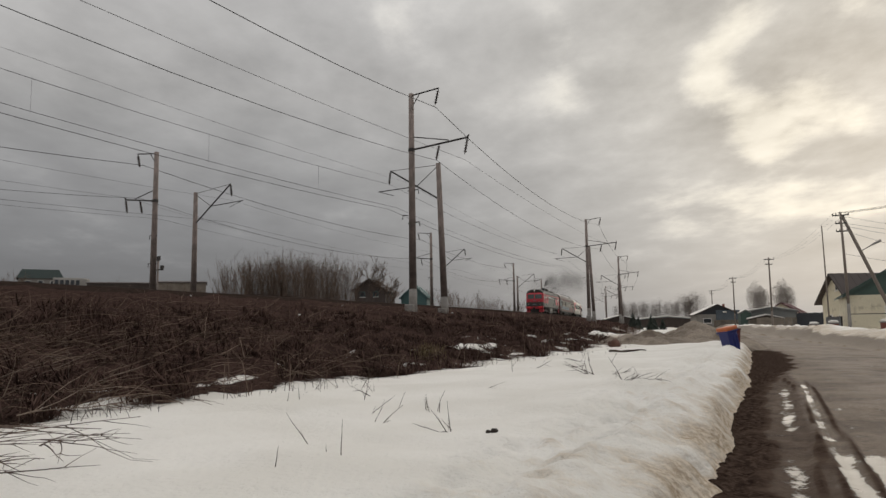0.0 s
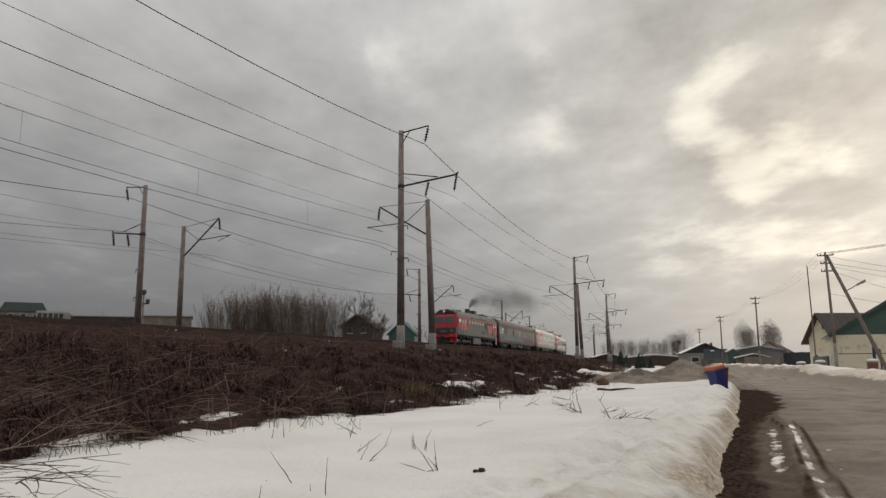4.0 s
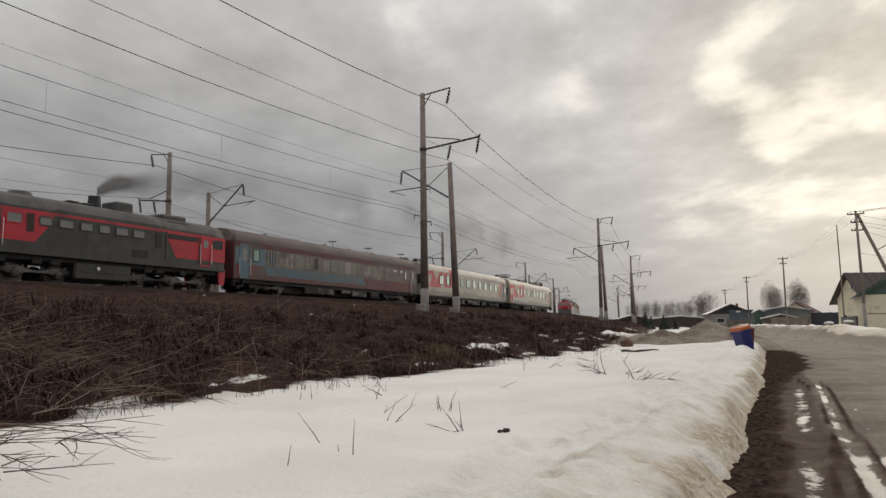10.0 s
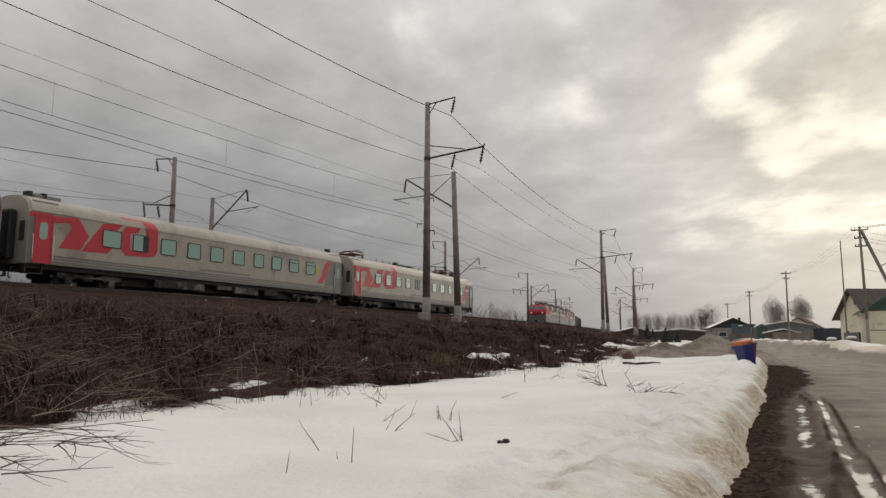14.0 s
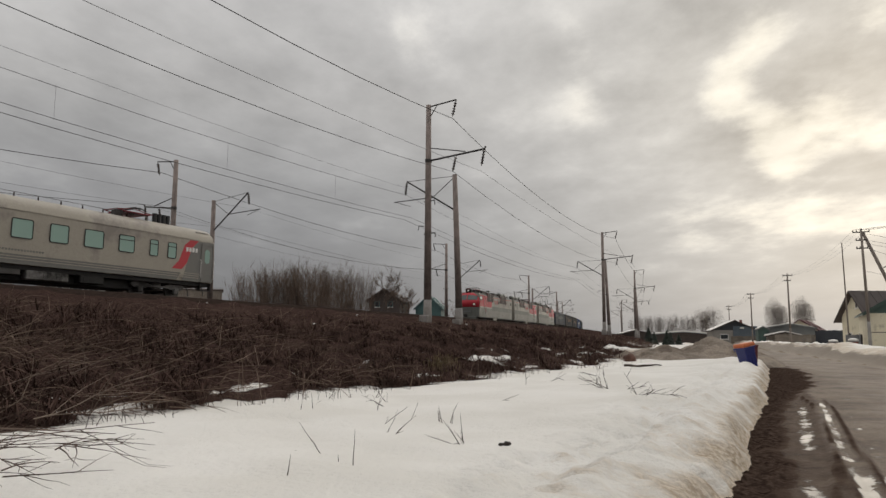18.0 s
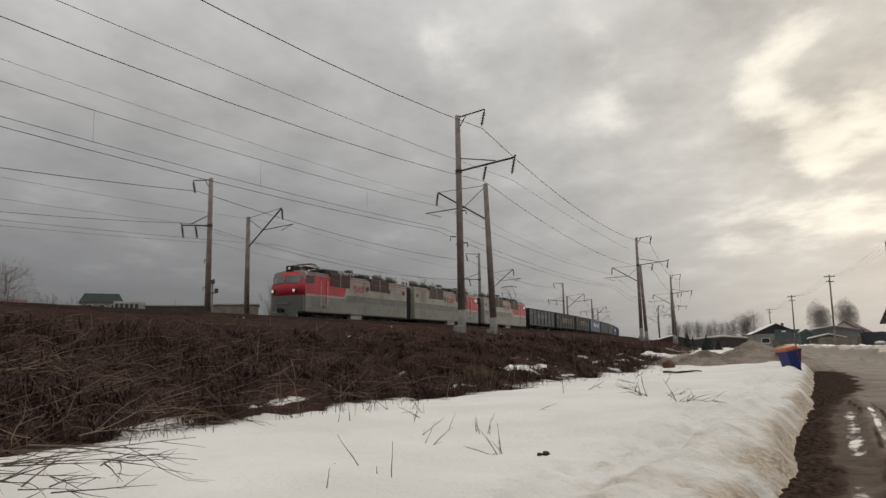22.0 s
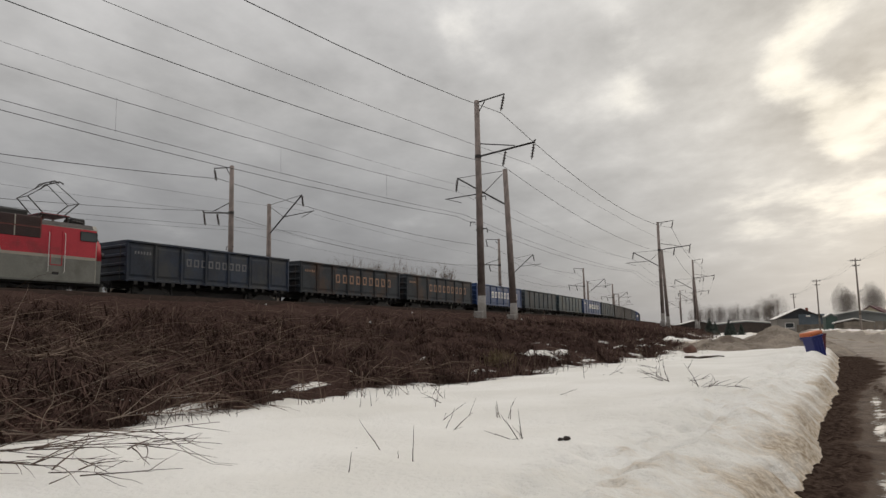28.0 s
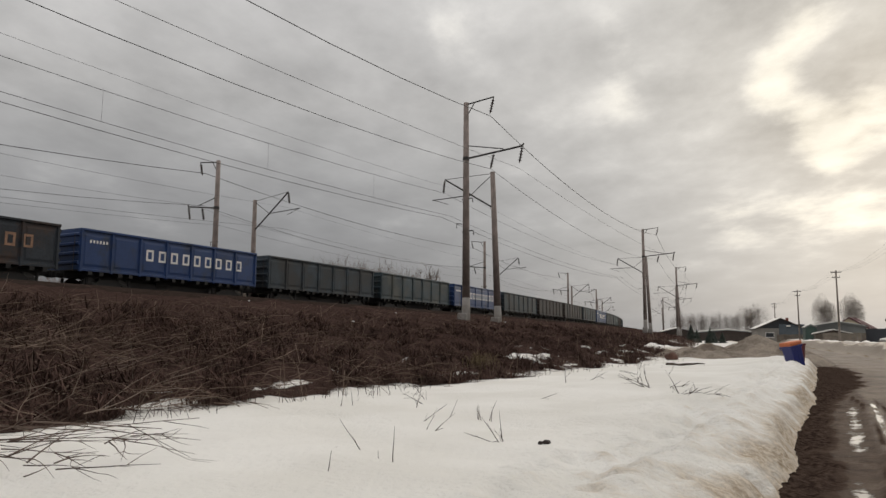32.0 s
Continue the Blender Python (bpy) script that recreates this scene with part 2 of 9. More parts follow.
def ground_z(s, u):
    """Height of the ground: road at 0, snow beside it, the railway bank beyond."""
    rl, rr = lerp_table(s, ROAD_L), lerp_table(s, ROAD_R)
    toe = lerp_table(s, TOE)
    rz = rail_z(s)
    edge = edge_u(s)
    crest = rz - 0.38
    if u < rr:
        # snow bank and gardens on the road's far side
        q = rr - u
        bank = (smooth(0.0, 1.5, q) * (0.66 + 0.3 * fn(s * 0.16, 8.0) + 0.2 * fn(s * 0.7, q * 0.8, 3.0) + 0.08 * fn(s * 2.1, q * 2.0, 3.0))) * (1 - 0.6 * smooth(2.5, 7, q)) * smooth(20, 32, s)
        return bank + 0.05 * fn(s * 0.5, u * 0.5) - 0.3 * smooth(20, 60, q)
    if u < edge:
        # the road, with two wheel ruts and a gutter along the snow
        w = edge - u
        z = -0.05 * smooth(0.55, 0.2, abs(w - 0.35)) + 0.012 * fn(s * 1.7, u * 2.3) + (0.05 * fn(s * 2.6, u * 3.6, 4.0) + 0.03 * fn(s * 5.5, u * 7.0, 4.0)) * smooth(0.6, 0.3, w)
        z += 0.02 * fn(s * 1.5, u * 0.8, 6.0) * smooth(1.5, 2.2, w)
        q, k = rut_near(s, u)
        z += (0.016 * math.exp(-(q / 0.05) ** 2) * (0.9 + 0.6 * fn(s * 2.4, q * 3)) - 0.016 * math.exp(-((abs(q) - 0.10) / 0.05) ** 2)) * k
        z -= 0.03 * smooth(0.0, 0.35, fn(s * 0.35, u * 1.1, 2.0)) * smooth(0.6, 1.2, w)
        return z
    if u < toe:
        w = u - edge
        top = 0.30 + 0.12 * fn(s * 0.22, u * 0.3) + 0.055 * fn(s * 0.8, u * 0.9) + 0.02 * fn(s * 2.1, u * 2.3, 7.0) + 0.10 * math.exp(-((w - 1.0) / 0.9) ** 2)
        top *= 1 - 0.55 * smooth(40, 75, s)
        z = top * (0.58 * smooth(-0.02, 0.24, w) + 0.42 * smooth(0.06, 0.75, w))
        z += (0.07 * fn(s * 2.3, u * 2.9) + 0.03 * fn(s * 4.6, u * 4.6, 1.0)) * smooth(0.95, 0.2, w) * smooth(0.0, 0.1, w)
        z += (0.055 * fn(s * 3.1, u * 4.3, 3.0) + 0.055 * fn(s * 6.0, u * 7.0, 5.0)) * smooth(1.9, 1.1, w) * smooth(0.2, 0.7, w)
        # a trodden trail
        z -= 0.11 * math.exp(-((w - 1.0 - 0.1 * fn(s * 0.15, 1.0)) / 0.26) ** 2) * (0.7 + 0.5 * fn(s * 2.2, 6.0))
        # prints trodden along the snow
        k0 = round((s - 3.0) / 0.24)
        for k in (k0 - 1, k0, k0 + 1):
            ps, pw = 3.0 + 0.24 * k + 0.07 * math.sin(k * 5.3), 1.0 + 0.15 * (1 if k % 2 else -1) + 0.10 * math.sin(k * 0.21) + 0.09 * math.sin(k * 2.9)
            z -= 0.075 * math.exp(-((s - ps) / 0.085) ** 2 - ((w - pw) / 0.07) ** 2) * smooth(30, 20, s)
        f = smooth(toe - 1.5, toe, u)
        return z * (1 - f) + f * 0.22
    if u < 26.2:
        f = (u - toe) / (26.2 - toe)
        z = 0.22 + (crest - 0.22) * (f + 0.06 * math.sin(f * math.pi))
        a = smooth(0.0, 0.12, f) * smooth(1.0, 0.9, f)
        return z + a * (0.24 * fbm(s * 0.25, u * 0.35, 3.0) + 0.26 * fn(s * 0.9, u * 0.9) + 0.22 * fn(s * 2.1, u * 1.9, 4.0))
    if u < 40.5:
        return crest + 0.38 * smooth(26.2, 28.2, u) - 0.2 * smooth(28.4, 29.6, u) + 0.02 * fn(s * 0.7, u * 0.7)
    f = smooth(40.5, 62, u)
    return 5.0 * smooth(66, 95, u) * smooth(75, 45, s) + (crest + 0.18) * (1 - f) + 0.55 * f + 0.5 * f * fbm(s * 0.03, u * 0.03, 5.0)


def steps(*parts):
    """Values from start to end in steps, piece by piece: (start, end, step)."""
    out = []
    for a, b, d in parts:
        n = max(1, round((b - a) / d))
        out += [a + (b - a) * i / n for i in range(n)]
    return out + [parts[-1][1]]


# ---- parts and shapes ----
def part(name, bm, material, parent=None, label="", smooth_=False):
    me = bpy.data.meshes.new(name)
    if smooth_:
        for f in bm.faces:
            f.smooth = True
    bm.to_mesh(me)
    bm.free()
    for m in material if isinstance(material, (list, tuple)) else (material,):
        me.materials.append(m)
    ob = new(name, me)
    if parent is not None:
        ob.parent = parent
    if label:
        ob["label"] = label
    return ob


def bm_box(x0, x1, y0, y1, z0, z1, bevel=0.0, bm=None, seg=1):
    b2 = bmesh.new()
    bmesh.ops.create_cube(b2, size=1.0, matrix=Matrix.LocRotScale(((x0 + x1) / 2, (y0 + y1) / 2, (z0 + z1) / 2), None, (abs(x1 - x0), abs(y1 - y0), abs(z1 - z0))))
    if bevel:
        bmesh.ops.bevel(b2, geom=b2.edges[:], offset=bevel, segments=seg, affect="EDGES", profile=0.5)
    return merge(bm, b2)


def merge(bm, b2):
    if bm is None:
        return b2
    me = bpy.data.meshes.new("tmp")
    b2.to_mesh(me)
    b2.free()
    bm.from_mesh(me)
    bpy.data.meshes.remove(me)
    return bm


def bm_tube(points, radius, sides=6, bm=None, radius2=None, caps=True):
    """A round bar through points, tapering from radius to radius2."""
    bm = bm or bmesh.new()
    pts = [Vector(p) for p in points]
    rings = []
    for i, p in enumerate(pts):
        d = (pts[min(i + 1, len(pts) - 1)] - pts[max(i - 1, 0)]).normalized()
        ref = Vector((0, 0, 1)) if abs(d.z) < 0.9 else Vector((1, 0, 0))
        a = d.cross(ref).normalized()
        b = d.cross(a)
        r = radius if radius2 is None else radius + (radius2 - radius) * i / (len(pts) - 1)
        rings.append([bm.verts.new(p + (a * math.cos(2 * math.pi * k / sides) + b * math.sin(2 * math.pi * k / sides)) * r) for k in range(sides)])
    for r0, r1 in zip(rings, rings[1:]):
        for k in range(sides):
            bm.faces.new((r0[k], r0[(k + 1) % sides], r1[(k + 1) % sides], r1[k]))
    if caps:
        bm.faces.new(rings[0][::-1])
        bm.faces.new(rings[-1])
    return bm


def bm_loft(sections, bm=None, closed=True, caps=True, material=0):
    """A skin over rings of equal length."""
    bm = bm or bmesh.new()
    rings = [[bm.verts.new(p) for p in sec] for sec in sections]
    n = len(rings[0])
    for r0, r1 in zip(rings, rings[1:]):
        for k in range(n if closed else n - 1):
            f = bm.faces.new((r0[k], r0[(k + 1) % n], r1[(k + 1) % n], r1[k]))
            f.material_index = material
    if caps:
        bm.faces.new(rings[0][::-1])
        bm.faces.new(rings[-1])
    return bm


def empty(name, m=None):
    ob = new(name)
    if m is not None:
        ob.matrix_world = m
    return ob


def at_plan(s, u, z, turn=0.0):
    """A pose at a place of the plan; x across to the right of the line, y along it away."""
    x, y, h = plan(s, u)
    return pose(x, y, z, 0, 0, math.degrees(h) + turn)

# ---- ground ----
def node_kit(m):
    nt = m.node_tree
    N, L = nt.nodes.new, nt.links.new

    def noise_(s, d=4.0, r=0.55, vec=None, dist=0.0):
        n = N("ShaderNodeTexNoise")
        n.inputs["Scale"].default_value, n.inputs["Detail"].default_value, n.inputs["Roughness"].default_value = s, d, r
        n.inputs["Distortion"].default_value = dist
        if vec is not None:
            L(vec, n.inputs[0])
        return n.outputs[0]

    def ramp(v, a, b, lo=0.0, hi=1.0):
        n = N("ShaderNodeMapRange")
        n.interpolation_type = "SMOOTHSTEP"
        n.inputs["From Min"].default_value, n.inputs["From Max"].default_value = a, b
        n.inputs["To Min"].default_value, n.inputs["To Max"].default_value = lo, hi
        L(v, n.inputs["Value"])
        return n.outputs[0]

    def mix(f, a, b):
        n = N("ShaderNodeMix")
        n.data_type = "RGBA"
        L(f, n.inputs[0])
        for i, v in ((6, a), (7, b)):
            if isinstance(v, tuple):
                n.inputs[i].default_value = (*v, 1)
            else:
                L(v, n.inputs[i])
        return n.outputs[2]

    def math_(op, a, b):
        n = N("ShaderNodeMath")
        n.operation = op
        for i, v in enumerate((a, b)):
            if isinstance(v, (int, float)):
                n.inputs[i].default_value = v
            else:
                L(v, n.inputs[i])
        return n.outputs[0]

    def attr(name):
        n = N("ShaderNodeAttribute")
        n.attribute_name = name
        return n.outputs["Fac"]

    def bump(h, strength, dist):
        n = N("ShaderNodeBump")
        n.inputs["Strength"].default_value, n.inputs["Distance"].default_value = strength, dist
        L(h, n.inputs["Height"])
        return n.outputs[0]

    tc = N("ShaderNodeTexCoord")
    return nt.nodes["Principled BSDF"], L, tc.outputs["Object"], noise_, ramp, mix, math_, attr, bump


def snow_colour(kit):
    b, L, obj, noise_, ramp, mix, math_, attr, bump = kit
    grime = attr("grime")
    n1, n2, n3 = noise_(2.6, 6, 0.65, obj), noise_(17, 5, 0.6, obj), noise_(0.5, 3, 0.5, obj)
    f = math_("ADD", grime, math_("MULTIPLY", math_("SUBTRACT", math_("ADD", n1, math_("MULTIPLY", n2, 0.5)), 0.75), 1.3))
    f = ramp(f, 0.30, 1.0)
    clean = mix(ramp(n3, 0.35, 0.65), (0.70, 0.678, 0.632), (0.77, 0.75, 0.71))
    dirty = mix(ramp(n2, 0.35, 0.65), (0.36, 0.285, 0.205), (0.63, 0.55, 0.45))
    col = mix(f, clean, dirty)
    earth = ramp(math_("ADD", attr("soil"), math_("MULTIPLY", math_("SUBTRACT", n1, 0.5), 0.9)), 0.3, 0.8)
    col = mix(earth, col, (0.175, 0.140, 0.108))
    speck = ramp(noise_(60, 3, 0.7, obj), 0.70, 0.76)
    col = mix(math_("MULTIPLY", speck, math_("ADD", 0.3, math_("MULTIPLY", grime, 0.6))), col, (0.2, 0.15, 0.1))
    h = math_("ADD", math_("MULTIPLY", n1, 0.9), math_("MULTIPLY", n2, math_("ADD", 0.45, math_("MULTIPLY", grime, 0.9))))
    return col, h


def snow_material():
    m = bpy.data.materials.new("old_spring_snow")
    m.use_nodes = True
    kit = node_kit(m)
    b, L, bump = kit[0], kit[1], kit[8]
    col, h = snow_colour(kit)
    L(col, b.inputs["Base Color"])
    b.inputs["Roughness"].default_value = 0.65
    b.inputs["Specular IOR Level"].default_value = 0.2
    L(bump(h, 0.6, 0.05), b.inputs["Normal"])
    return m


def road_material():
    m = bpy.data.materials.new("wet_muddy_road")
    m.use_nodes = True
    b, L, obj, noise_, ramp, mix, math_, attr, bump = node_kit(m)
    mud, wet = attr("grime"), attr("wet")
    n1, n2, n3, n4 = noise_(2.6, 7, 0.68, obj, 0.2), noise_(15, 6, 0.68, obj), noise_(60, 3, 0.6, obj), noise_(0.55, 5, 0.65, obj)
    pud = ramp(math_("ADD", math_("MULTIPLY", math_("ADD", n1, math_("MULTIPLY", n2, 0.45)), 1.0), math_("MULTIPLY", wet, 0.38)), 0.95, 1.06)
    pale = mix(ramp(n2, 0.3, 0.7), (0.120, 0.092, 0.071), (0.225, 0.180, 0.142))
    pale = mix(ramp(math_("ADD", n4, math_("MULTIPLY", n1, 0.5)), 0.62, 0.95), pale, (0.080, 0.059, 0.045))
    brown = mix(ramp(n2, 0.35, 0.7), (0.020, 0.013, 0.0105), (0.085, 0.060, 0.047))
    col = mix(ramp(math_("ADD", mud, math_("MULTIPLY", math_("SUBTRACT", math_("ADD", math_("MULTIPLY", n2, 0.6), math_("MULTIPLY", n1, 0.6)), 0.6), 1.3)), 0.2, 0.6), pale, (0.088, 0.064, 0.050))
    col = mix(ramp(math_("ADD", mud, math_("MULTIPLY", math_("SUBTRACT", math_("ADD", math_("MULTIPLY", n2, 0.5), n1), 0.75), 1.6)), 0.42, 0.95), col, brown)
    col = mix(pud, col, (0.06, 0.047, 0.037))
    col = mix(ramp(math_("ADD", attr("soil"), math_("MULTIPLY", math_("SUBTRACT", n1, 0.5), 0.9)), 0.3, 0.8), col, (0.175, 0.140, 0.108))
    L(col, b.inputs["Base Color"])
    L(math_("SUBTRACT", math_("SUBTRACT", math_("ADD", 0.82, math_("MULTIPLY", mud, 0.15)), math_("MULTIPLY", n1, 0.32)), math_("MULTIPLY", pud, 0.40)), b.inputs["Roughness"])
    L(math_("MAXIMUM", math_("MULTIPLY", pud, 0.42), math_("MULTIPLY", math_("MAXIMUM", math_("SUBTRACT", 0.6, mud), 0.0), 0.32)), b.inputs["Specular IOR Level"])
    h = math_("MULTIPLY", math_("ADD", math_("ADD", n1, math_("MULTIPLY", n2, math_("ADD", 0.25, mud))), math_("MULTIPLY", n3, 0.15)), math_("SUBTRACT", 1.0, pud))
    L(bump(h, 0.6, 0.05), b.inputs["Normal"])
    return m


def verge_material():
    """Snow that gives way to dead grass, with scattered remains of snow along the foot of the bank."""
    m = bpy.data.materials.new("snow_and_dead_grass")
    m.use_nodes = True
    kit = node_kit(m)
    b, L, obj, noise_, ramp, mix, math_, attr, bump = kit
    snow, hs = snow_colour(kit)
    n1, n2, n3 = noise_(0.35, 4, 0.6, obj), noise_(3.2, 6, 0.7, obj), noise_(22, 5, 0.7, obj)
    col = mix(ramp(n3, 0.35, 0.7), (0.034, 0.0215, 0.0185), (0.095, 0.061, 0.051))
    col = mix(math_("MULTIPLY", ramp(n1, 0.5, 0.75), 0.5), col, (0.10, 0.066, 0.054))
    col = mix(math_("MULTIPLY", ramp(n2, 0.55, 0.7), 0.6), col, (0.020, 0.013, 0.012))
    f = ramp(math_("ADD", attr("grassy"), math_("MULTIPLY", math_("SUBTRACT", math_("ADD", n2, math_("MULTIPLY", n3, 0.5)), 0.75), 1.4)), -0.12, 0.12)
    L(mix(f, snow, col), b.inputs["Base Color"])
    b.inputs["Roughness"].default_value = 0.85
    b.inputs["Specular IOR Level"].default_value = 0.0
    L(bump(math_("ADD", hs, math_("MULTIPLY", math_("ADD", n2, n3), math_("MULTIPLY", f, 1.4))), 0.6, 0.08), b.inputs["Normal"])
    return m


def field_material():
    m = bpy.data.materials.new("winter_field")
    m.use_nodes = True
    b, L, obj, noise_, ramp, mix, math_, attr, bump = node_kit(m)
    n1, n2 = noise_(0.05, 5, 0.6, obj), noise_(1.1, 5, 0.65, obj)
    f = ramp(math_("ADD", n1, math_("MULTIPLY", n2, 0.4)), 0.62, 0.75)
    col = mix(f, (0.075, 0.06, 0.045), (0.55, 0.54, 0.52))
    L(col, b.inputs["Base Color"])
    b.inputs["Roughness"].default_value = 0.9
    L(bump(n2, 0.5, 0.1), b.inputs["Normal"])
    return m


SNOW, ROADMUD, VERGE, FIELD = snow_material(), road_material(), verge_material(), field_material()


def grass_cover(s, u):
    """Above 0 where dead grass covers the ground, below 0 where snow still lies."""
    toe = lerp_table(s, TOE)
    c = (u - toe - 1.5 * fbm(s * 0.35, u * 0.5, 9.0)) / 0.8
    reach = 2.8 + 2.4 * smooth(13, 20, s)
    left = smooth(toe + reach, toe + 0.8, u) * (fbm(s * 0.7, u * 2.4, 2.0) - 0.10 + 0.05 * smooth(13, 20, s)) * 7
    return max(-1.5, min(1.5, min(c, 0.9 - max(0.0, left))))


def make_ground():
    ss = steps((-2200, -60, 200), (-60, -4, 4), (-4, 2, 0.6), (2, 9, 0.065), (9, 22, 0.15), (22, 40, 0.35), (40, 75, 1.0), (75, 140, 2.5), (140, 420, 9), (420, 2600, 160))
    us = steps((-2600, -80, 180), (-80, -9, 4), (-9, -3.2, 0.3), (-3.2, -1.7, 0.12), (-1.7, -0.6, 0.05), (-0.6, 0.8, 0.045), (0.8, 1.9, 0.055), (1.9, 2.6, 0.09), (2.6, 9.6, 0.22), (9.6, 12.4, 0.28), (12.4, 25.6, 0.7), (25.6, 30, 0.4), (30, 42, 1.2), (42, 80, 4), (80, 520, 40))
    n = len(us)
    # near the road the mesh follows the broken edge of the snow
    rows = {s: [v + lerp_table(s, ROAD_L) * smooth(3.0, 0.9, abs(v)) + edge_break(s) * (smooth(-0.5, 0.0, v) if v < 0 else smooth(3.0, 0.9, v)) for v in us] for s in ss}
    verts = []
    for s in ss:
        for u in rows[s]:
            x, y, _ = plan(s, u)
            verts.append((x, y, ground_z(s, u)))
    faces = [(i * n + j, (i + 1) * n + j, (i + 1) * n + j + 1, i * n + j + 1) for i in range(len(ss) - 1) for j in range(n - 1)]
    grime, wet, grassy, soil = [], [], [], []
    for s in ss:
        rl, rr = lerp_table(s, ROAD_L), lerp_table(s, ROAD_R)
        edge = edge_u(s)
        for u in rows[s]:
            w = u - edge
            if w > 0:
                grime.append(math.exp(-(w / (0.36 + 0.22 * smooth(11, 6, s))) ** 1.3) * (0.80 + 0.35 * fn(s * 0.9, u * 1.3, 2.0) + 0.45 * fn(s * 3.3, u * 4.0, 2.6)) + 0.14 * smooth(2.2, 0.8, w) + 0.32 * math.exp(-((w - 1.0) / 0.4) ** 2) * max(0.0, 0.4 + fn(s * 3.1, u * 4.3, 3.0) + 0.5 * fn(s * 6.0, u * 7.0, 5.0)) * smooth(34, 18, s) + 0.55 * smooth(40, 75, s) * smooth(6, 0, w))
            elif u > rr:
                a = -w
                near = smooth(48, 26, s)
                q, k = rut_near(s, u)
                rut = math.exp(-(q / 0.045) ** 2) * k
                mud = 0.38 + (0.72 + 0.4 * fn(s * 1.2, u * 2.2, 3.0)) * smooth(15, 22, s) * smooth(36, 29, s) + 0.08 * fn(s * 0.8, 4.4) + 0.07 * fn(s * 2.9, 1.4)
                strip = 0.52 * smooth(1.05, 0.8, a)
                grime.append(max(smooth(mud + 0.34, mud - 0.22, a), strip * near, 0.80 * rut, 0.30 * smooth(2.4, 1.0, a) * near, 0.25 * smooth(0.1, 0.4, fn(s * 1.9, u * 0.6, 8.0))))
            else:
                grime.append(0.35 + 0.5 * smooth(3.0, 1.4, rr - u))
            soil.append(smooth(1.25, 0.65, rr - u) * smooth(-0.9, 0.1, rr - u) + 0.55 * smooth(4.5, 2.0, rr - u) * smooth(-0.5, 0.3, rr - u) * smooth(46, 58, s))
            grassy.append(grass_cover(s, u))
            a = -w
            b = rl - u
            q, k = rut_near(s, u)
            streak = 0.30 * fn(s * 1.6, b * 9.0, 5.0)
            pools = 0.85 * math.exp(-((b - 0.64) / 0.12) ** 2) * max(smooth(5.0, 5.6, s) * smooth(7.6, 7.1, s), smooth(8.6, 9.2, s) * smooth(15.5, 14.3, s))
            pools += 1.05 * math.exp(-((b - 0.97) / 0.06) ** 2) * smooth(5.4, 6.2, s) * smooth(16.5, 14.8, s)
            pools += 1.25 * smooth(7.7, 7.2, s + 0.25 * fn(s * 2, u * 2)) * smooth(0.97, 1.03, b) * smooth(2.6, 1.8, b)
            pools += 0.45 * math.exp(-((b - 1.28) / 0.07) ** 2) * smooth(18, 13, s) + 0.30 * smooth(1.2, 1.6, b)
            wet.append((pools * (1 - 0.9 * k * math.exp(-(q / 0.05) ** 2)) + streak) * smooth(60, 28, s) if w < 0 else 0.0)
    me = bpy.data.meshes.new("ground")
    me.from_pydata(verts, [], [f[::-1] for f in faces])
    for nm, vals in (("grime", grime), ("wet", wet), ("grassy", grassy), ("soil", soil)):
        at = me.attributes.new(nm, "FLOAT", "POINT")
        at.data.foreach_set("value", vals)
    for m in (SNOW, ROADMUD, VERGE, BALLAST, FIELD):
        me.materials.append(m)
    idx = []
    for i in range(len(ss) - 1):
        s = (ss[i] + ss[i + 1]) / 2
        rl, rr, toe = lerp_table(s, ROAD_L), lerp_table(s, ROAD_R), lerp_table(s, TOE)
        edge = edge_u(s)
        for j in range(n - 1):
            r0, r1 = rows[ss[i]], rows[ss[i + 1]]
            u = (r0[j] + r0[j + 1] + r1[j] + r1[j + 1]) / 4
            if u < rr:
                k = 0 if rr - u < 14 and s > 12 else 4
            elif us[j + 1] < 0.03:
                k = 1
            elif u < 26.0:
                k = 2
            elif u < 42:
                k = 3
            else:
                k = 4
            if abs(s) > 400 and u < 27:
                k = 4
            idx.append(k)
    me.polygons.foreach_set("material_index", idx)
    me.polygons.foreach_set("use_smooth", [True] * len(idx))
    tagged(new("ground", me), "snow beside a muddy road and a bank of dead brown grass", "ground", kind="structure")


make_ground()


# ---- tracks ----
def track_line(name, u, s0, s1, label):
    """Two rails, with their own shape: foot, web and head."""
    tr = tagged(empty(name), label, "railway track", kind="structure")
    prof = [(-0.075, -0.18), (0.075, -0.18), (0.075, -0.165), (0.012, -0.14), (0.012, -0.04), (0.036, -0.03), (0.036, 0.0), (-0.036, 0.0), (-0.036, -0.03), (-0.012, -0.04), (-0.012, -0.14), (-0.075, -0.165)]
    for side in (-0.78, 0.78):
        secs = []
        for s in steps((s0, 40, 10), (40, s1, 6)):
            secs.append([(*plan(s, u + side + a)[:2], rail_z(s) + b) for a, b in prof])
        part("rail", bm_loft(secs), RAIL, tr)
    return tr


tracks = [track_line("track_near", NEAR_TRACK, -60, 330, "rusty steel rails of the near track"),
          track_line("track_far", FAR_TRACK, -60, 330, "rusty steel rails of the far track")]


# ---- overhead line ----
FRONT, BACK = 20.4, 40.9
FRONT_TALL = [-14.0, 38.6, 91.5, 143.5, 195.0, 247.0]
FRONT_SHORT = [-10.4, 42.4, 93.4, 146.8, 198.5, 250.5]
BACK_TALL = [-12.5, 37.2, 87.0, 137.0, 186.0, 236.0]
BACK_SHORT = [-8.5, 41.2, 91.0, 141.0, 190.0, 240.0]


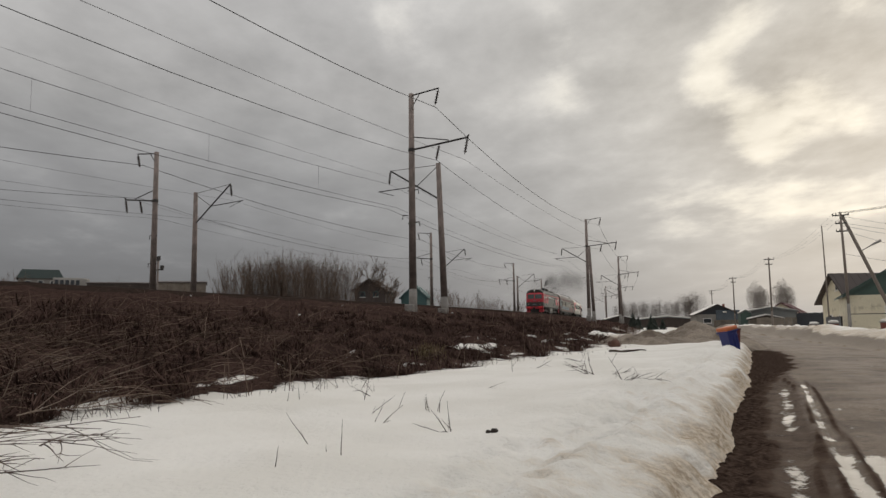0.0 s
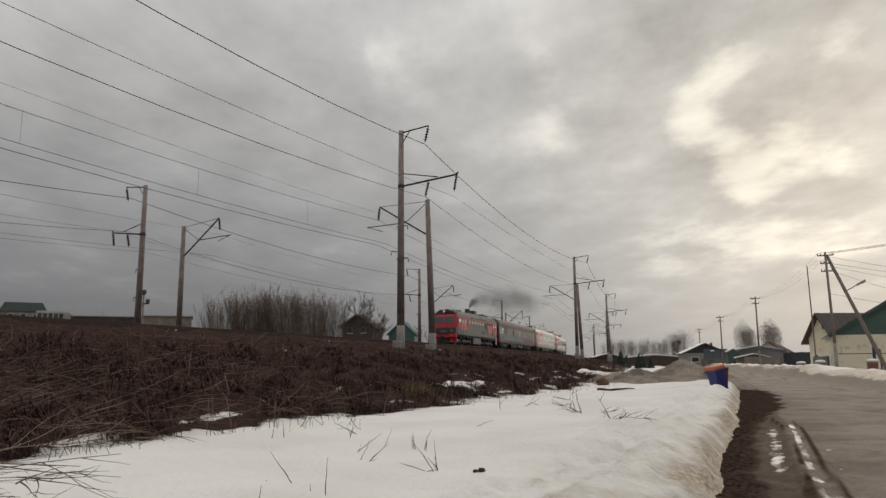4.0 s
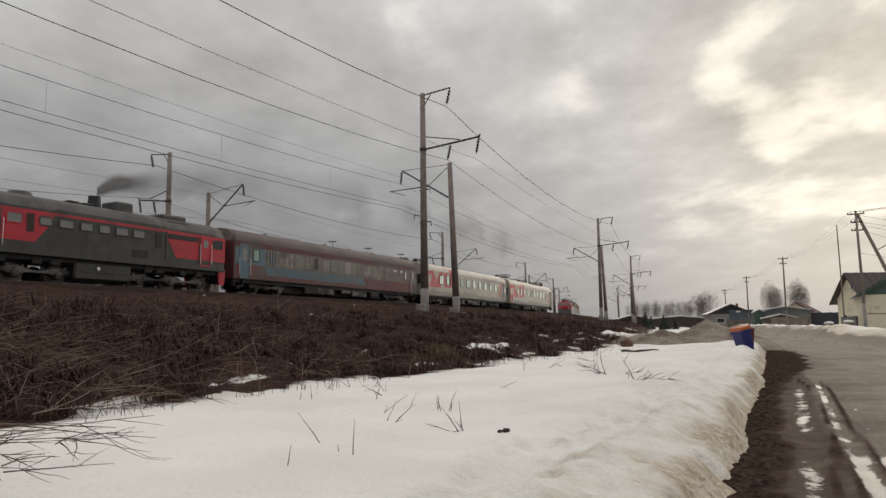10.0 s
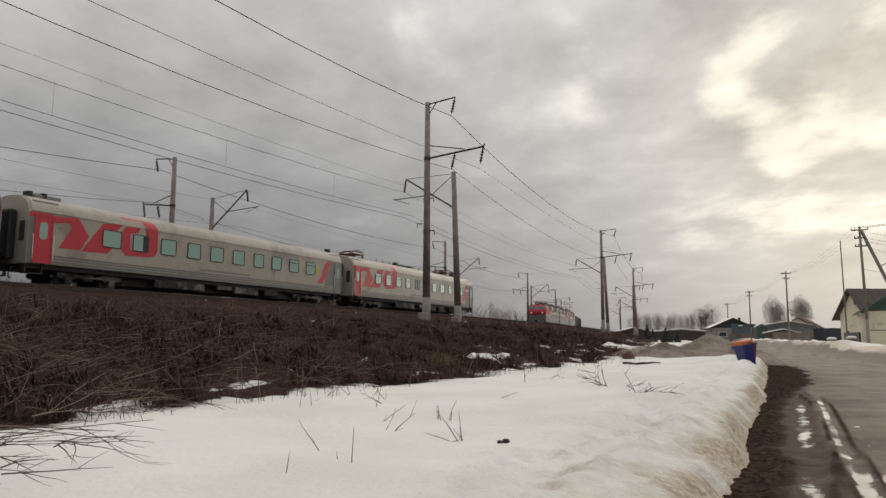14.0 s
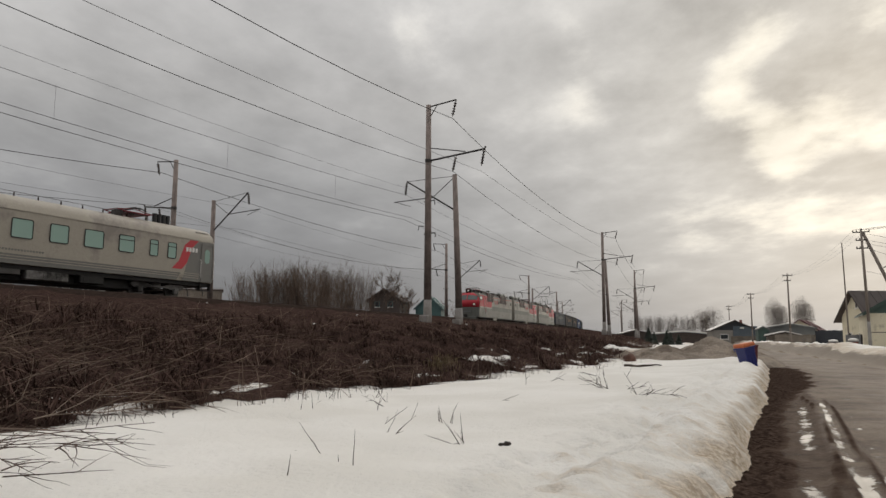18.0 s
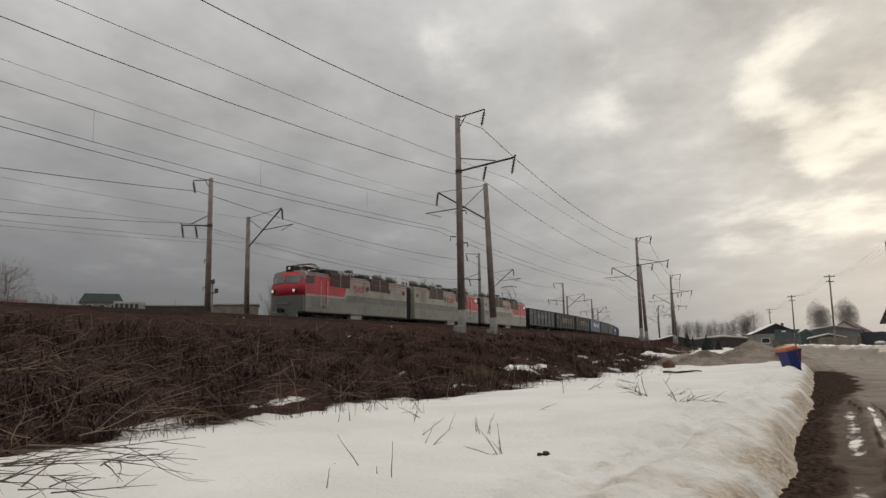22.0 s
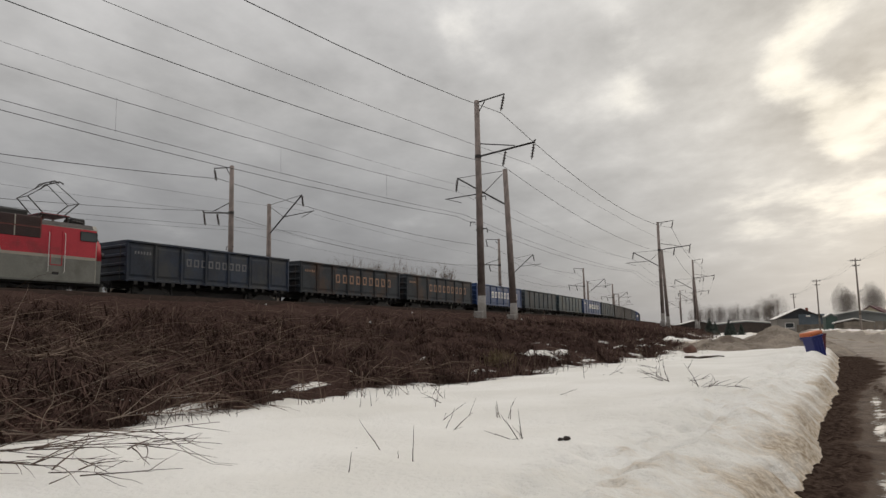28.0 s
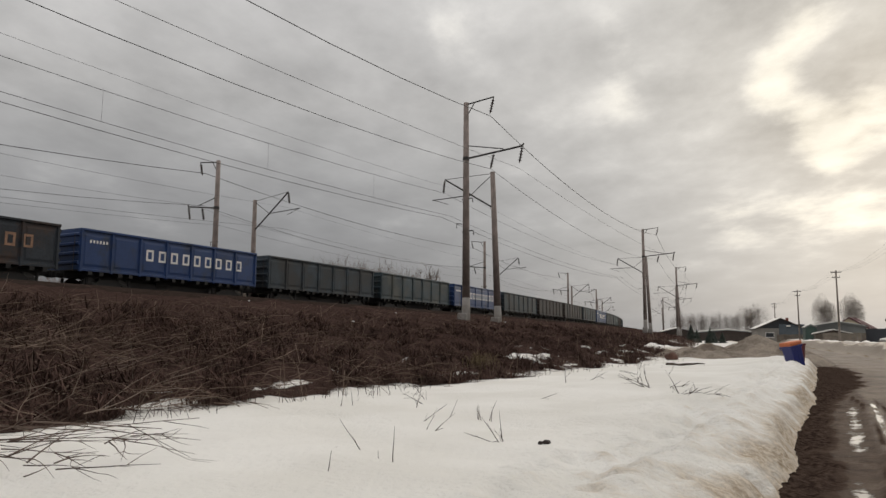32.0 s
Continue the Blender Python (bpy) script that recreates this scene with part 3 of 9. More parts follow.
def lathe(top, axis, prof, sides=8):
    """A turned shape: (distance along the axis, radius) from top."""
    d = Vector(axis).normalized()
    ref = Vector((0, 1, 0))
    a = d.cross(ref).normalized()
    b = d.cross(a)
    secs = []
    for q, r in prof:
        c = Vector(top) + d * q
        secs.append([tuple(c + (a * math.cos(2 * math.pi * k / sides) + b * math.sin(2 * math.pi * k / sides)) * r) for k in range(sides)])
    return bm_loft(secs)


def insulator(parent, top, length=0.75, tilt=(0, 0)):
    prof = [(0.0, 0.02), (0.12, 0.022)]
    n = 5
    for i in range(n):
        q = 0.12 + i * length * 0.17
        prof += [(q, 0.055), (q + 0.07, 0.12), (q + 0.085, 0.055)]
    prof += [(0.12 + n * length * 0.17 + 0.06, 0.02)]
    bm = lathe(top, (tilt[0], 0, -1), prof)
    bmesh.ops.recalc_face_normals(bm, faces=bm.faces[:])
    return part("insulator", bm, INSULATOR, parent)


def tall_pole(s, u, base, top, side, span=3.9):
    """A tapering concrete mast with a top bracket and a lower crossarm on one side (side +1: local +x)."""
    p = tagged(empty("overhead_mast", at_plan(s, u, 0)), "tall weathered concrete overhead-line mast with feeder brackets", "mast", group="overhead-line masts")
    part("shaft", bm_tube([(0, 0, base + 1.5), (0, 0, top)], 0.24, 12, radius2=0.16), CONCRETE, p, smooth_=True)
    part("painted_foot", bm_tube([(0, 0, base - 0.6), (0, 0, base + 1.5)], 0.27, 12, radius2=0.245), PLINTH, p, "pale lime-washed foot of the mast", smooth_=True)
    part("footing", bm_box(-0.28, 0.28, -0.62, -0.22, base - 0.6, base + 0.55, 0.04), PLINTH, p)
    x = side
    arm = top - 3.3
    bm = bm_tube([(0, 0, top - 0.12), (x * 1.95, 0, top + 0.08)], 0.045, 6)
    bm_tube([(0, 0, top - 0.95), (x * 0.62, 0, top - 0.06)], 0.03, 6, bm)
    bm_tube([(x * 1.95, 0, top + 0.08), (x * 1.85, 0, top - 0.25)], 0.03, 6, bm)
    part("top_bracket", bm, IRON, p)
    insulator(p, (x * 1.93, 0, top + 0.02), 1.0, (-0.25 * x, 0))
    bm = bm_tube([(0, 0, arm - 0.35), (x * span, 0, arm)], 0.06, 6)
    bm_tube([(0, 0, arm + 0.5), (x * span * 0.66, 0, arm - 0.02)], 0.035, 6, bm)
    bm_tube([(x * (span - 0.15), 0, arm - 0.03), (x * (span + 0.05), 0, arm + 0.14)], 0.05, 6, bm)
    part("crossarm", bm, IRON, p)
    insulator(p, (x * (span - 0.05), 0, arm), 1.05, (-0.2 * x, 0))
    insulator(p, (x * span * 0.5, 0, arm - 0.2), 1.0, (-0.25 * x, 0))
    for dz, w in ((-6.25, 0.45), (-7.8, -0.65), (-8.3, 0.5)):
        part("side_bracket", bm_tube([(-0.3 * x, 0, top + dz), (w * x, 0, top + dz + 0.05), (w * x * 1.05, 0, top + dz - 0.22)], 0.035, 6), IRON, p)
    part("clamp_band", bm_tube([(0, 0, arm - 0.45), (0, 0, arm - 0.25)], 0.215, 10), IRON, p)
    return p


def short_pole(s, u, base, top, side, reach, lean=0.0):
    """A concrete catenary mast with an inclined cantilever; side: the way the cantilever points in local x."""
    p = tagged(empty("catenary_mast", at_plan(s, u, 0)), "concrete catenary mast with an inclined tubular cantilever", "mast", group="catenary masts")
    lx = lambda z: lean * (top - z)
    part("shaft", bm_tube([(lx(base + 1.2), 0, base + 1.2), (0, 0, top)], 0.23, 12, radius2=0.16), CONCRETE, p, smooth_=True)
    part("painted_foot", bm_tube([(lx(base - 0.6), 0, base - 0.6), (lx(base + 1.2), 0, base + 1.2)], 0.26, 12, radius2=0.235), PLINTH, p, "pale lime-washed foot of the mast", smooth_=True)
    part("footing", bm_box(lx(base) - 0.28, lx(base) + 0.28, -0.6, -0.2, base - 0.6, base + 0.45, 0.04), PLINTH, p)
    x = side
    zc = top - (2.5 if reach < 4 else 3.0)
    tip = (x * reach, 0, top + (0.35 if x > 0 else -0.15))
    part("cantilever", bm_tube([(lx(zc), 0, zc), tip], 0.055, 8), IRON, p)
    bm = bm_tube([(0, 0, top - 0.1), tip], 0.02, 5)
    f = 0.45
    mid = (tip[0] * f, 0, zc + (tip[2] - zc) * f)
    bm_tube([(0, 0, top - 0.15), mid], 0.025, 5, bm)
    part("stay_rod", bm, IRON, p)
    insulator(p, tip, 0.95, (0.12 * x, 0))
    zr = tip[2] - 2.0
    bm = bm_tube([mid, (x * reach * 1.3, 0.2, zr + 0.65)], 0.035, 6)
    bm_tube([(x * reach * 1.28, 0.2, zr + 0.65), (x * reach * 0.95, 0.15, zr + 0.25)], 0.02, 5, bm)
    part("registration_arm", bm, IRON, p)
    return p


def span_wire(name, s_list, u, z_above, sag, radius, material, label, pole_rise=0.0):
    """One wire hung from mast to mast."""
    bm = bmesh.new()
    pts = []
    for a, b in zip(s_list, s_list[1:]):
        xa, ya, _ = plan(a, u)
        xb, yb, _ = plan(b, u)
        za, zb = z_above(a), z_above(b)
        n = 10
        for i in range(n):
            f = i / n
            pts.append((xa + (xb - xa) * f, ya + (yb - ya) * f, za + (zb - za) * f - 4 * sag * f * (1 - f)))
    bm_tube(pts, radius, 5, bm)
    return tagged(part(name, bm, material), label, "wire", group="overhead wires")


for s in FRONT_TALL:
    tall_pole(s, FRONT, 2.15 - 0.0045 * s, 15.6 - 0.0054 * s + (0.5 if s < 60 else 0.0), 1)
for s in FRONT_SHORT:
    short_pole(s, FRONT, 2.1 - 0.0045 * s, 12.2 - 0.0054 * s + (0.22 if s < 60 else 0.0), -1, 3.7, 0.035)
for s in BACK_TALL:
    tall_pole(s, BACK, 2.6 - 0.0045 * s, 14.45 - 0.0054 * s, -1, 3.1)
for s in BACK_SHORT:
    short_pole(s, BACK, 2.6 - 0.0045 * s, 12.1 - 0.0054 * s, 1, 3.5)

W1 = "thick dark feeder wire sagging between masts"
W2 = "catenary messenger wire above the track"
W3 = "grooved contact wire above the track"
W4 = "thin wire clamped to the mast sides"


def ends(near, middle, h):
    """Heights of the wire at the mast behind the eye, at the first mast ahead and, beyond it, above the falling line."""
    return lambda s: near if s < 0 else middle if s < 60 else h + 1.2 - 0.0054 * s


span_wire("feeder_wire", FRONT_TALL, FRONT - 1.72, ends(15.07, 14.77, 13.5), 1.5, 0.020, WIRE, W1)
span_wire("feeder_wire", FRONT_TALL, FRONT - 3.65, ends(10.13, 11.21, 10.4), 0.5, 0.010, WIRE_FAINT, W1)
span_wire("feeder_wire", FRONT_TALL, FRONT - 1.75, ends(11.2, 11.38, 10.3), 1.26, 0.014, WIRE, W1)
span_wire("messenger_wire", FRONT_SHORT, FRONT + 3.7, ends(11.15, 11.07, 10.0), 0.75, 0.011, WIRE, W2)
span_wire("contact_wire", FRONT_SHORT, FRONT + 3.3, ends(9.77, 9.43, 8.3), 0.6, 0.011, WIRE, W3)
span_wire("contact_wire", FRONT_SHORT, FRONT + 3.9, ends(9.77, 9.36, 8.25), 0.72, 0.013, WIRE, W3)
span_wire("return_wire", FRONT_TALL, FRONT + 0.5, ends(10.76, 10.26, 8.7), 0.7, 0.006, WIRE_FAINT, W4)
span_wire("feeder_wire", BACK_TALL, BACK + 1.4, ends(11.2, 13.42, 12.3), 0.8, 0.022, WIRE, W1)
span_wire("feeder_wire", BACK_TALL, BACK + 3.0, ends(12.17, 11.13, 9.8), 1.0, 0.009, WIRE_FAINT, W1)
span_wire("feeder_wire", BACK_TALL, BACK + 1.5, ends(9.54, 10.91, 9.7), 1.2, 0.014, WIRE, W1)
span_wire("messenger_wire", BACK_SHORT, BACK - 3.4, ends(10.7, 11.0, 10.0), 0.5, 0.008, WIRE_FAINT, W2)
span_wire("contact_wire", BACK_SHORT, BACK - 3.0, ends(7.56, 9.36, 8.2), 0.4, 0.010, WIRE_FAINT, W3)
span_wire("return_wire", BACK_TALL, BACK - 0.4, ends(8.11, 9.24, 8.0), 0.6, 0.009, WIRE_FAINT, W4)


def droppers(s0, s1, n, u, top, low, sag_top, sag_low):
    """Thin hangers between the messenger and the contact wire of one span."""
    for k in range(1, n):
        f = k / n
        x, y, _ = plan(s0 + (s1 - s0) * f, u)
        a = top[0] + (top[1] - top[0]) * f - 4 * sag_top * f * (1 - f)
        b = low[0] + (low[1] - low[0]) * f - 4 * sag_low * f * (1 - f)
        tagged(part("dropper_wire", bm_tube([(x, y, a), (x, y, b)], 0.005, 4), WIRE_FAINT), "thin hanger between messenger and contact wire", "wire", group="dropper wires")


droppers(-10.4, 42.4, 6, FRONT + 3.5, (11.15, 11.07), (9.77, 9.43), 0.75, 0.6)

# ---- dead grass, stalks and brushwood ----
def straw_material(name, dark, pale):
    m = bpy.data.materials.new(name)
    m.use_nodes = True
    nt = m.node_tree
    N, L = nt.nodes.new, nt.links.new
    b = nt.nodes["Principled BSDF"]
    geo = N("ShaderNodeNewGeometry")
    tc = N("ShaderNodeTexCoord")
    n = N("ShaderNodeTexNoise")
    n.inputs["Scale"].default_value = 1.5
    n.inputs["Detail"].default_value = 3.0
    L(tc.outputs["Object"], n.inputs[0])
    ad = N("ShaderNodeMath")
    ad.operation = "MULTIPLY_ADD"
    L(n.outputs[0], ad.inputs[0])
    ad.inputs[1].default_value = 2.4
    L(geo.outputs["Random Per Island"], ad.inputs[2])
    mr = N("ShaderNodeMapRange")
    mr.inputs["From Min"].default_value, mr.inputs["From Max"].default_value = 1.15, 2.3
    L(ad.outputs[0], mr.inputs["Value"])
    mx = N("ShaderNodeMix")
    mx.data_type = "RGBA"
    L(mr.outputs[0], mx.inputs[0])
    mx.inputs[6].default_value, mx.inputs[7].default_value = (*dark, 1), (*pale, 1)
    L(mx.outputs[2], b.inputs["Base Color"])
    b.inputs["Roughness"].default_value = 0.85
    b.inputs["Specular IOR Level"].default_value = 0.0
    return m


STRAW = straw_material("flattened_dead_grass", (0.024, 0.0152, 0.0132), (0.112, 0.072, 0.060))
STALK = straw_material("dry_stalks", (0.06, 0.042, 0.034), (0.25, 0.185, 0.145))
WILLOW = straw_material("willow_twigs", (0.09, 0.066, 0.054), (0.2, 0.15, 0.12))
TWIG = straw_material("bare_twigs", (0.035, 0.027, 0.023), (0.095, 0.074, 0.06))
CANE = straw_material("pale_canes", (0.11, 0.085, 0.07), (0.28, 0.22, 0.18))
BRUSH = straw_material("brown_brush", (0.05, 0.038, 0.032), (0.17, 0.13, 0.108))
BARK = mat("grey_bark", (0.075, 0.062, 0.055), 0.9, var=0.35, scale=3, fine=25)
BIRCH = mat("birch_bark", (0.22, 0.20, 0.19), 0.85, var=0.4, scale=4, fine=12)


def strips(name, rows, material, label, category):
    """Many thin bent blades as one mesh: rows of (base, mid, tip, half width)."""
    verts, faces = [], []
    for base, mid, tip, w in rows:
        d = (tip - base)
        side = Vector((-d.y, d.x, 0.15 * d.length))
        side = side.normalized() * w if side.length > 1e-6 else Vector((w, 0, 0))
        i = len(verts)
        verts += [base - side, base + side, mid + side * 0.8, mid - side * 0.8, tip]
        faces += [(i, i + 1, i + 2, i + 3), (i + 3, i + 2, i + 4)]
    me = bpy.data.meshes.new(name)
    me.from_pydata([tuple(v) for v in verts], [], faces)
    me.materials.append(material)
    return tagged(new(name, me), label, category, kind="stuff")


def place3(s, u, dz=0.0):
    x, y, _ = plan(s, u)
    return Vector((x, y, ground_z(s, u) + dz))


def make_grass():
    rng = random.Random(5)
    rows = []
    for n, s0, s1, w0, l0 in ((34000, -6, 34, 0.008, 0.28), (20000, 34, 78, 0.015, 0.3), (9000, 78, 190, 0.03, 0.6)):
        for _ in range(n):
            s = rng.uniform(s0, s1)
            toe = lerp_table(s, TOE)
            u = toe - 1.0 + (26.4 - toe) * rng.random() ** 1.15
            clump = fn(s * 0.6, u * 0.6, 3.3)
            if rng.random() > (0.75 + 0.6 * clump) * (1 - 0.75 * smooth(19.0, 24.0, u)):
                continue
            # patches of snow near the foot stay open
            if u < toe + 5.6 and grass_cover(s, u) < rng.uniform(-0.1, 0.35):
                continue
            b = place3(s, u, -0.03)
            ln = l0 * rng.uniform(0.5, 1.6) * (1 + 0.5 * clump) * smooth(27.0, 17.0, u)
            a = rng.gauss(0.6, 1.1) + PSI + 2.4 * clump
            lean = rng.uniform(1.0, 1.52)
            out = Vector((math.cos(a), math.sin(a), 0))
            mid = b + out * ln * 0.45 * math.sin(lean) + Vector((0, 0, ln * 0.5 * math.cos(lean * 0.7)))
            tip = b + out * ln * math.sin(lean) + Vector((0, 0, ln * 0.62 * max(0.02, math.cos(lean))))
            rows.append((b, mid, tip, w0 * rng.uniform(0.6, 1.5)))
    # tussocks: blades that arch out from one root
    for _ in range(9500):
        s = rng.uniform(-5, 60)
        toe = lerp_table(s, TOE)
        u = toe - 0.2 + (19.5 - toe) * rng.random() ** 1.2
        if grass_cover(s, u) < 0.1 or fn(s * 0.7, u * 0.7, 7.7) < -0.12 or rng.random() < smooth(12.0, 19.0, u):
            continue
        big = rng.uniform(0.6, 1.5) * (1 - 0.3 * smooth(9, 16, s))
        turn = rng.uniform(0, 6.28)
        for _ in range(rng.randint(8, 13)):
            b = place3(s, u, -0.03) + Vector((rng.gauss(0, 0.05), rng.gauss(0, 0.05), 0))
            a = turn + rng.gauss(0, 0.9)
            ln = 0.5 * big * rng.uniform(0.6, 1.3)
            out = Vector((math.cos(a), math.sin(a), 0))
            lean = rng.uniform(0.6, 1.5)
            mid = b + out * ln * 0.35 * math.sin(lean) + Vector((0, 0, ln * 0.45))
            tip = b + out * ln * (0.5 + math.sin(lean)) * 0.85 + Vector((0, 0, ln * (0.55 - 0.5 * lean / 1.25)))
            rows.append((b, mid, tip, rng.uniform(0.007, 0.013) * (1 if s < 30 else 1.5)))
    strips("dead_grass", rows, STRAW, "dense brown flattened dead grass covering the bank", "grass")
    # upright dry stalks and reeds
    rows = []
    for _ in range(2200):
        s = rng.uniform(-4, 70) if rng.random() < 0.8 else rng.uniform(70, 150)
        toe = lerp_table(s, TOE)
        u = toe - 0.5 + (22.0 - toe) * rng.random() ** 1.8
        if fn(s * 0.35, u * 0.5, 9.1) < -0.05:
            continue
        b = place3(s, u, -0.03)
        ln = rng.uniform(0.35, 0.95)
        a, lean = rng.uniform(0, 6.28), abs(rng.gauss(0.5, 0.6))
        out = Vector((math.cos(a), math.sin(a), 0))
        mid = b + out * ln * 0.4 * math.sin(lean) + Vector((0, 0, ln * 0.55))
        tip = b + out * ln * math.sin(lean) * 1.2 + Vector((0, 0, ln * max(0.25, math.cos(lean))))
        rows.append((b, mid, tip, rng.uniform(0.004, 0.009) * (1 if s < 40 else 2)))
    strips("dry_stalks", rows, STALK, "pale upright dry stalks among the dead grass", "weeds")


def shoots(name, rows, material, label, category, kind="stuff", sides=3):
    """Long thin bending shoots as real tapered rods: rows of (points, radius)."""
    verts, faces = [], []
    for pts, r in rows:
        prev = None
        n = len(pts)
        for k, p in enumerate(pts):
            d = (pts[min(k + 1, n - 1)] - pts[max(k - 1, 0)]).normalized()
            ref = Vector((0, 0, 1)) if abs(d.z) < 0.9 else Vector((1, 0, 0))
            a = d.cross(ref).normalized()
            b = d.cross(a)
            rr = r * (1 - 0.75 * k / (n - 1))
            i = len(verts)
            for q in range(sides):
                an = 2 * math.pi * q / sides
                verts.append(tuple(p + (a * math.cos(an) + b * math.sin(an)) * rr))
            if prev is not None:
                for q in range(sides):
                    faces.append((prev + q, prev + (q + 1) % sides, i + (q + 1) % sides, i + q))
            prev = i
    me = bpy.data.meshes.new(name)
    me.from_pydata(verts, [], faces)
    me.materials.append(material)
    me.polygons.foreach_set("use_smooth", [True] * len(faces))
    ob = new(name, me)
    return tagged(ob, label, category, kind=kind) if label else ob


def bent(base, direction, length, droop, rng, n=6, wob=0.05):
    pts, p, d = [], Vector(base), Vector(direction).normalized()
    for k in range(n):
        pts.append(p.copy())
        p = p + d * (length / (n - 1))
        d = (d + Vector((rng.gauss(0, wob), rng.gauss(0, wob), rng.gauss(0, wob) - droop))).normalized()
    return pts


def make_brush():
    rng = random.Random(11)
    # long arching shoots that lean out over the snow from the left
    rows = []
    for i in range(30):
        root = place3(rng.uniform(1.0, 3.4), rng.uniform(5.5, 7.2), 0.1)
        if i >= 27:
            root = place3(rng.uniform(1.2, 3.0), rng.uniform(4.7, 5.6), 0.1)
        a = rng.gauss(radians(-12), radians(13))
        e = rng.gauss(radians(6), radians(11))
        d = Vector((math.cos(a) * math.cos(e), math.sin(a) * math.cos(e), math.sin(e)))
        ln = rng.uniform(0.6, 1.9)
        zmin = 0.36 + 0.16 * rng.random()
        pts = bent(root, d, ln, rng.uniform(-0.004, 0.02), rng, 8, 0.04)
        for p in pts:
            p.z = max(p.z, zmin)
        rows.append((pts, rng.uniform(0.005, 0.010)))
        for _ in range(rng.randint(3, 7)):
            k = rng.randint(2, 6)
            sd = (pts[min(k + 1, 7)] - pts[k]).normalized() + Vector((rng.gauss(0, 0.35), rng.gauss(0, 0.35), rng.gauss(0.05, 0.3)))
            tw = bent(pts[k], sd, rng.uniform(0.3, 0.9), 0.0, rng, 5, 0.06)
            for p in tw:
                p.z = max(p.z, zmin)
            rows.append((tw, rng.uniform(0.003, 0.006)))
    shoots("fallen_brush", rows, BRUSH, "bare brown shoots lying out over the snow", "brushwood")
    # long pale canes that arch up out of the brush
    rows = []
    for i in range(34):
        root = place3(rng.uniform(1.0, 6.5), rng.uniform(6.8, 11.4), 0.12)
        a = rng.gauss(radians(4), radians(65))
        e = rng.gauss(radians(16), radians(20))
        d = Vector((math.cos(a) * math.cos(e), math.sin(a) * math.cos(e), math.sin(e)))
        pts = bent(root, d, rng.uniform(0.6, 1.8), rng.uniform(-0.01, 0.08), rng, 8, 0.09)
        rows.append((pts, rng.uniform(0.004, 0.009)))
        for _ in range(rng.randint(0, 3)):
            k = rng.randint(2, 6)
            sd = (pts[k + 1] - pts[k]).normalized() + Vector((rng.gauss(0, 0.4), rng.gauss(0, 0.4), rng.gauss(0.1, 0.35)))
            rows.append((bent(pts[k], sd, rng.uniform(0.2, 0.6), 0.0, rng, 5, 0.06), rng.uniform(0.003, 0.006)))
    shoots("pale_canes", rows, CANE, "long pale dry canes arching over the brown brush", "brushwood")
    # a branch lying on the snow: (along, across, heading, length) of its shoots
    o = tagged(empty("fallen_branch"), "forked bare branch lying over the snow", "branch")
    for s, u, hd, ln in ((3.10, 5.29, 67, 0.44), (3.41, 5.18, 114, 1.36), (2.73, 4.66, 56, 0.47), (3.13, 4.41, 112, 0.66), (2.38, 3.77, -9, 0.71), (2.96, 4.17, -14, 1.05), (2.26, 3.85, 93, 0.34), (2.28, 3.60, 60, 0.51), (3.00, 4.18, 141, 0.78),
                         (3.14, 4.26, 132, 0.69), (3.26, 4.32, 45, 0.41), (3.15, 4.25, 148, 0.69), (2.32, 3.92, -24, 1.55), (2.24, 3.09, -10, 0.08), (2.19, 2.87, 22, 0.10), (2.58, 4.09, 129, 0.55), (2.09, 3.55, -4, 0.25), (2.7, 4.9, 80, 0.9), (2.5, 4.5, 95, 0.6)):
        x, y, _ = plan(s, u)
        low = ground_z(s, u) < 0.42 and ln < 0.2
        a = radians(hd)
        base = Vector((x, y, ground_z(s, u) + 0.01 if low else 0.5))
        pts = bent(base, (math.sin(a), math.cos(a), 0.0), ln, 0.004, rng, 7, 0.035)
        shoots("shoot", [(pts, 0.0032 + 0.0022 * min(1.0, ln))], BRUSH, "", "", sides=5).parent = o
        for _ in range(0 if ln < 0.3 else rng.randint(1, 4)):
            k = rng.randint(1, 5)
            sd = (pts[k + 1] - pts[k]).normalized() + Vector((rng.gauss(0, 0.55), rng.gauss(0, 0.55), rng.gauss(0.1, 0.2)))
            shoots("side_shoot", [(bent(pts[k], sd, rng.uniform(0.08, 0.3), 0.0, rng, 5, 0.08), 0.0026)], BRUSH, "", "", sides=4).parent = o
    # pale stems leaning across the foot of the bank
    rows = []
    for i in range(900):
        s, u = rng.uniform(-2, 14), 7.2 + 8.5 * rng.random() ** 1.4
        base = place3(s, u, rng.uniform(0.02, 0.3))
        a = rng.uniform(0, 6.28) if rng.random() < 0.6 else PSI + radians(90) + rng.gauss(radians(-55), radians(38))
        e = rng.uniform(radians(-4), radians(26))
        d = Vector((math.cos(a) * math.cos(e), math.sin(a) * math.cos(e), math.sin(e)))
        rows.append((bent(base, d, rng.uniform(0.4, 1.0) if rng.random() < 0.8 else rng.uniform(1.0, 2.1), rng.uniform(-0.02, 0.2), rng, 6, 0.16), rng.uniform(0.003, 0.008)))
    for i in range(700):
        s = rng.uniform(12, 50)
        u = rng.uniform(lerp_table(s, TOE), 22)
        base = place3(s, u, 0.02)
        a, e = rng.uniform(0, 6.28), rng.uniform(radians(0), radians(40))
        d = Vector((math.cos(a) * math.cos(e), math.sin(a) * math.cos(e), math.sin(e)))
        rows.append((bent(base, d, rng.uniform(0.4, 1.2), rng.uniform(0.05, 0.2), rng, 5, 0.10), rng.uniform(0.004, 0.009)))
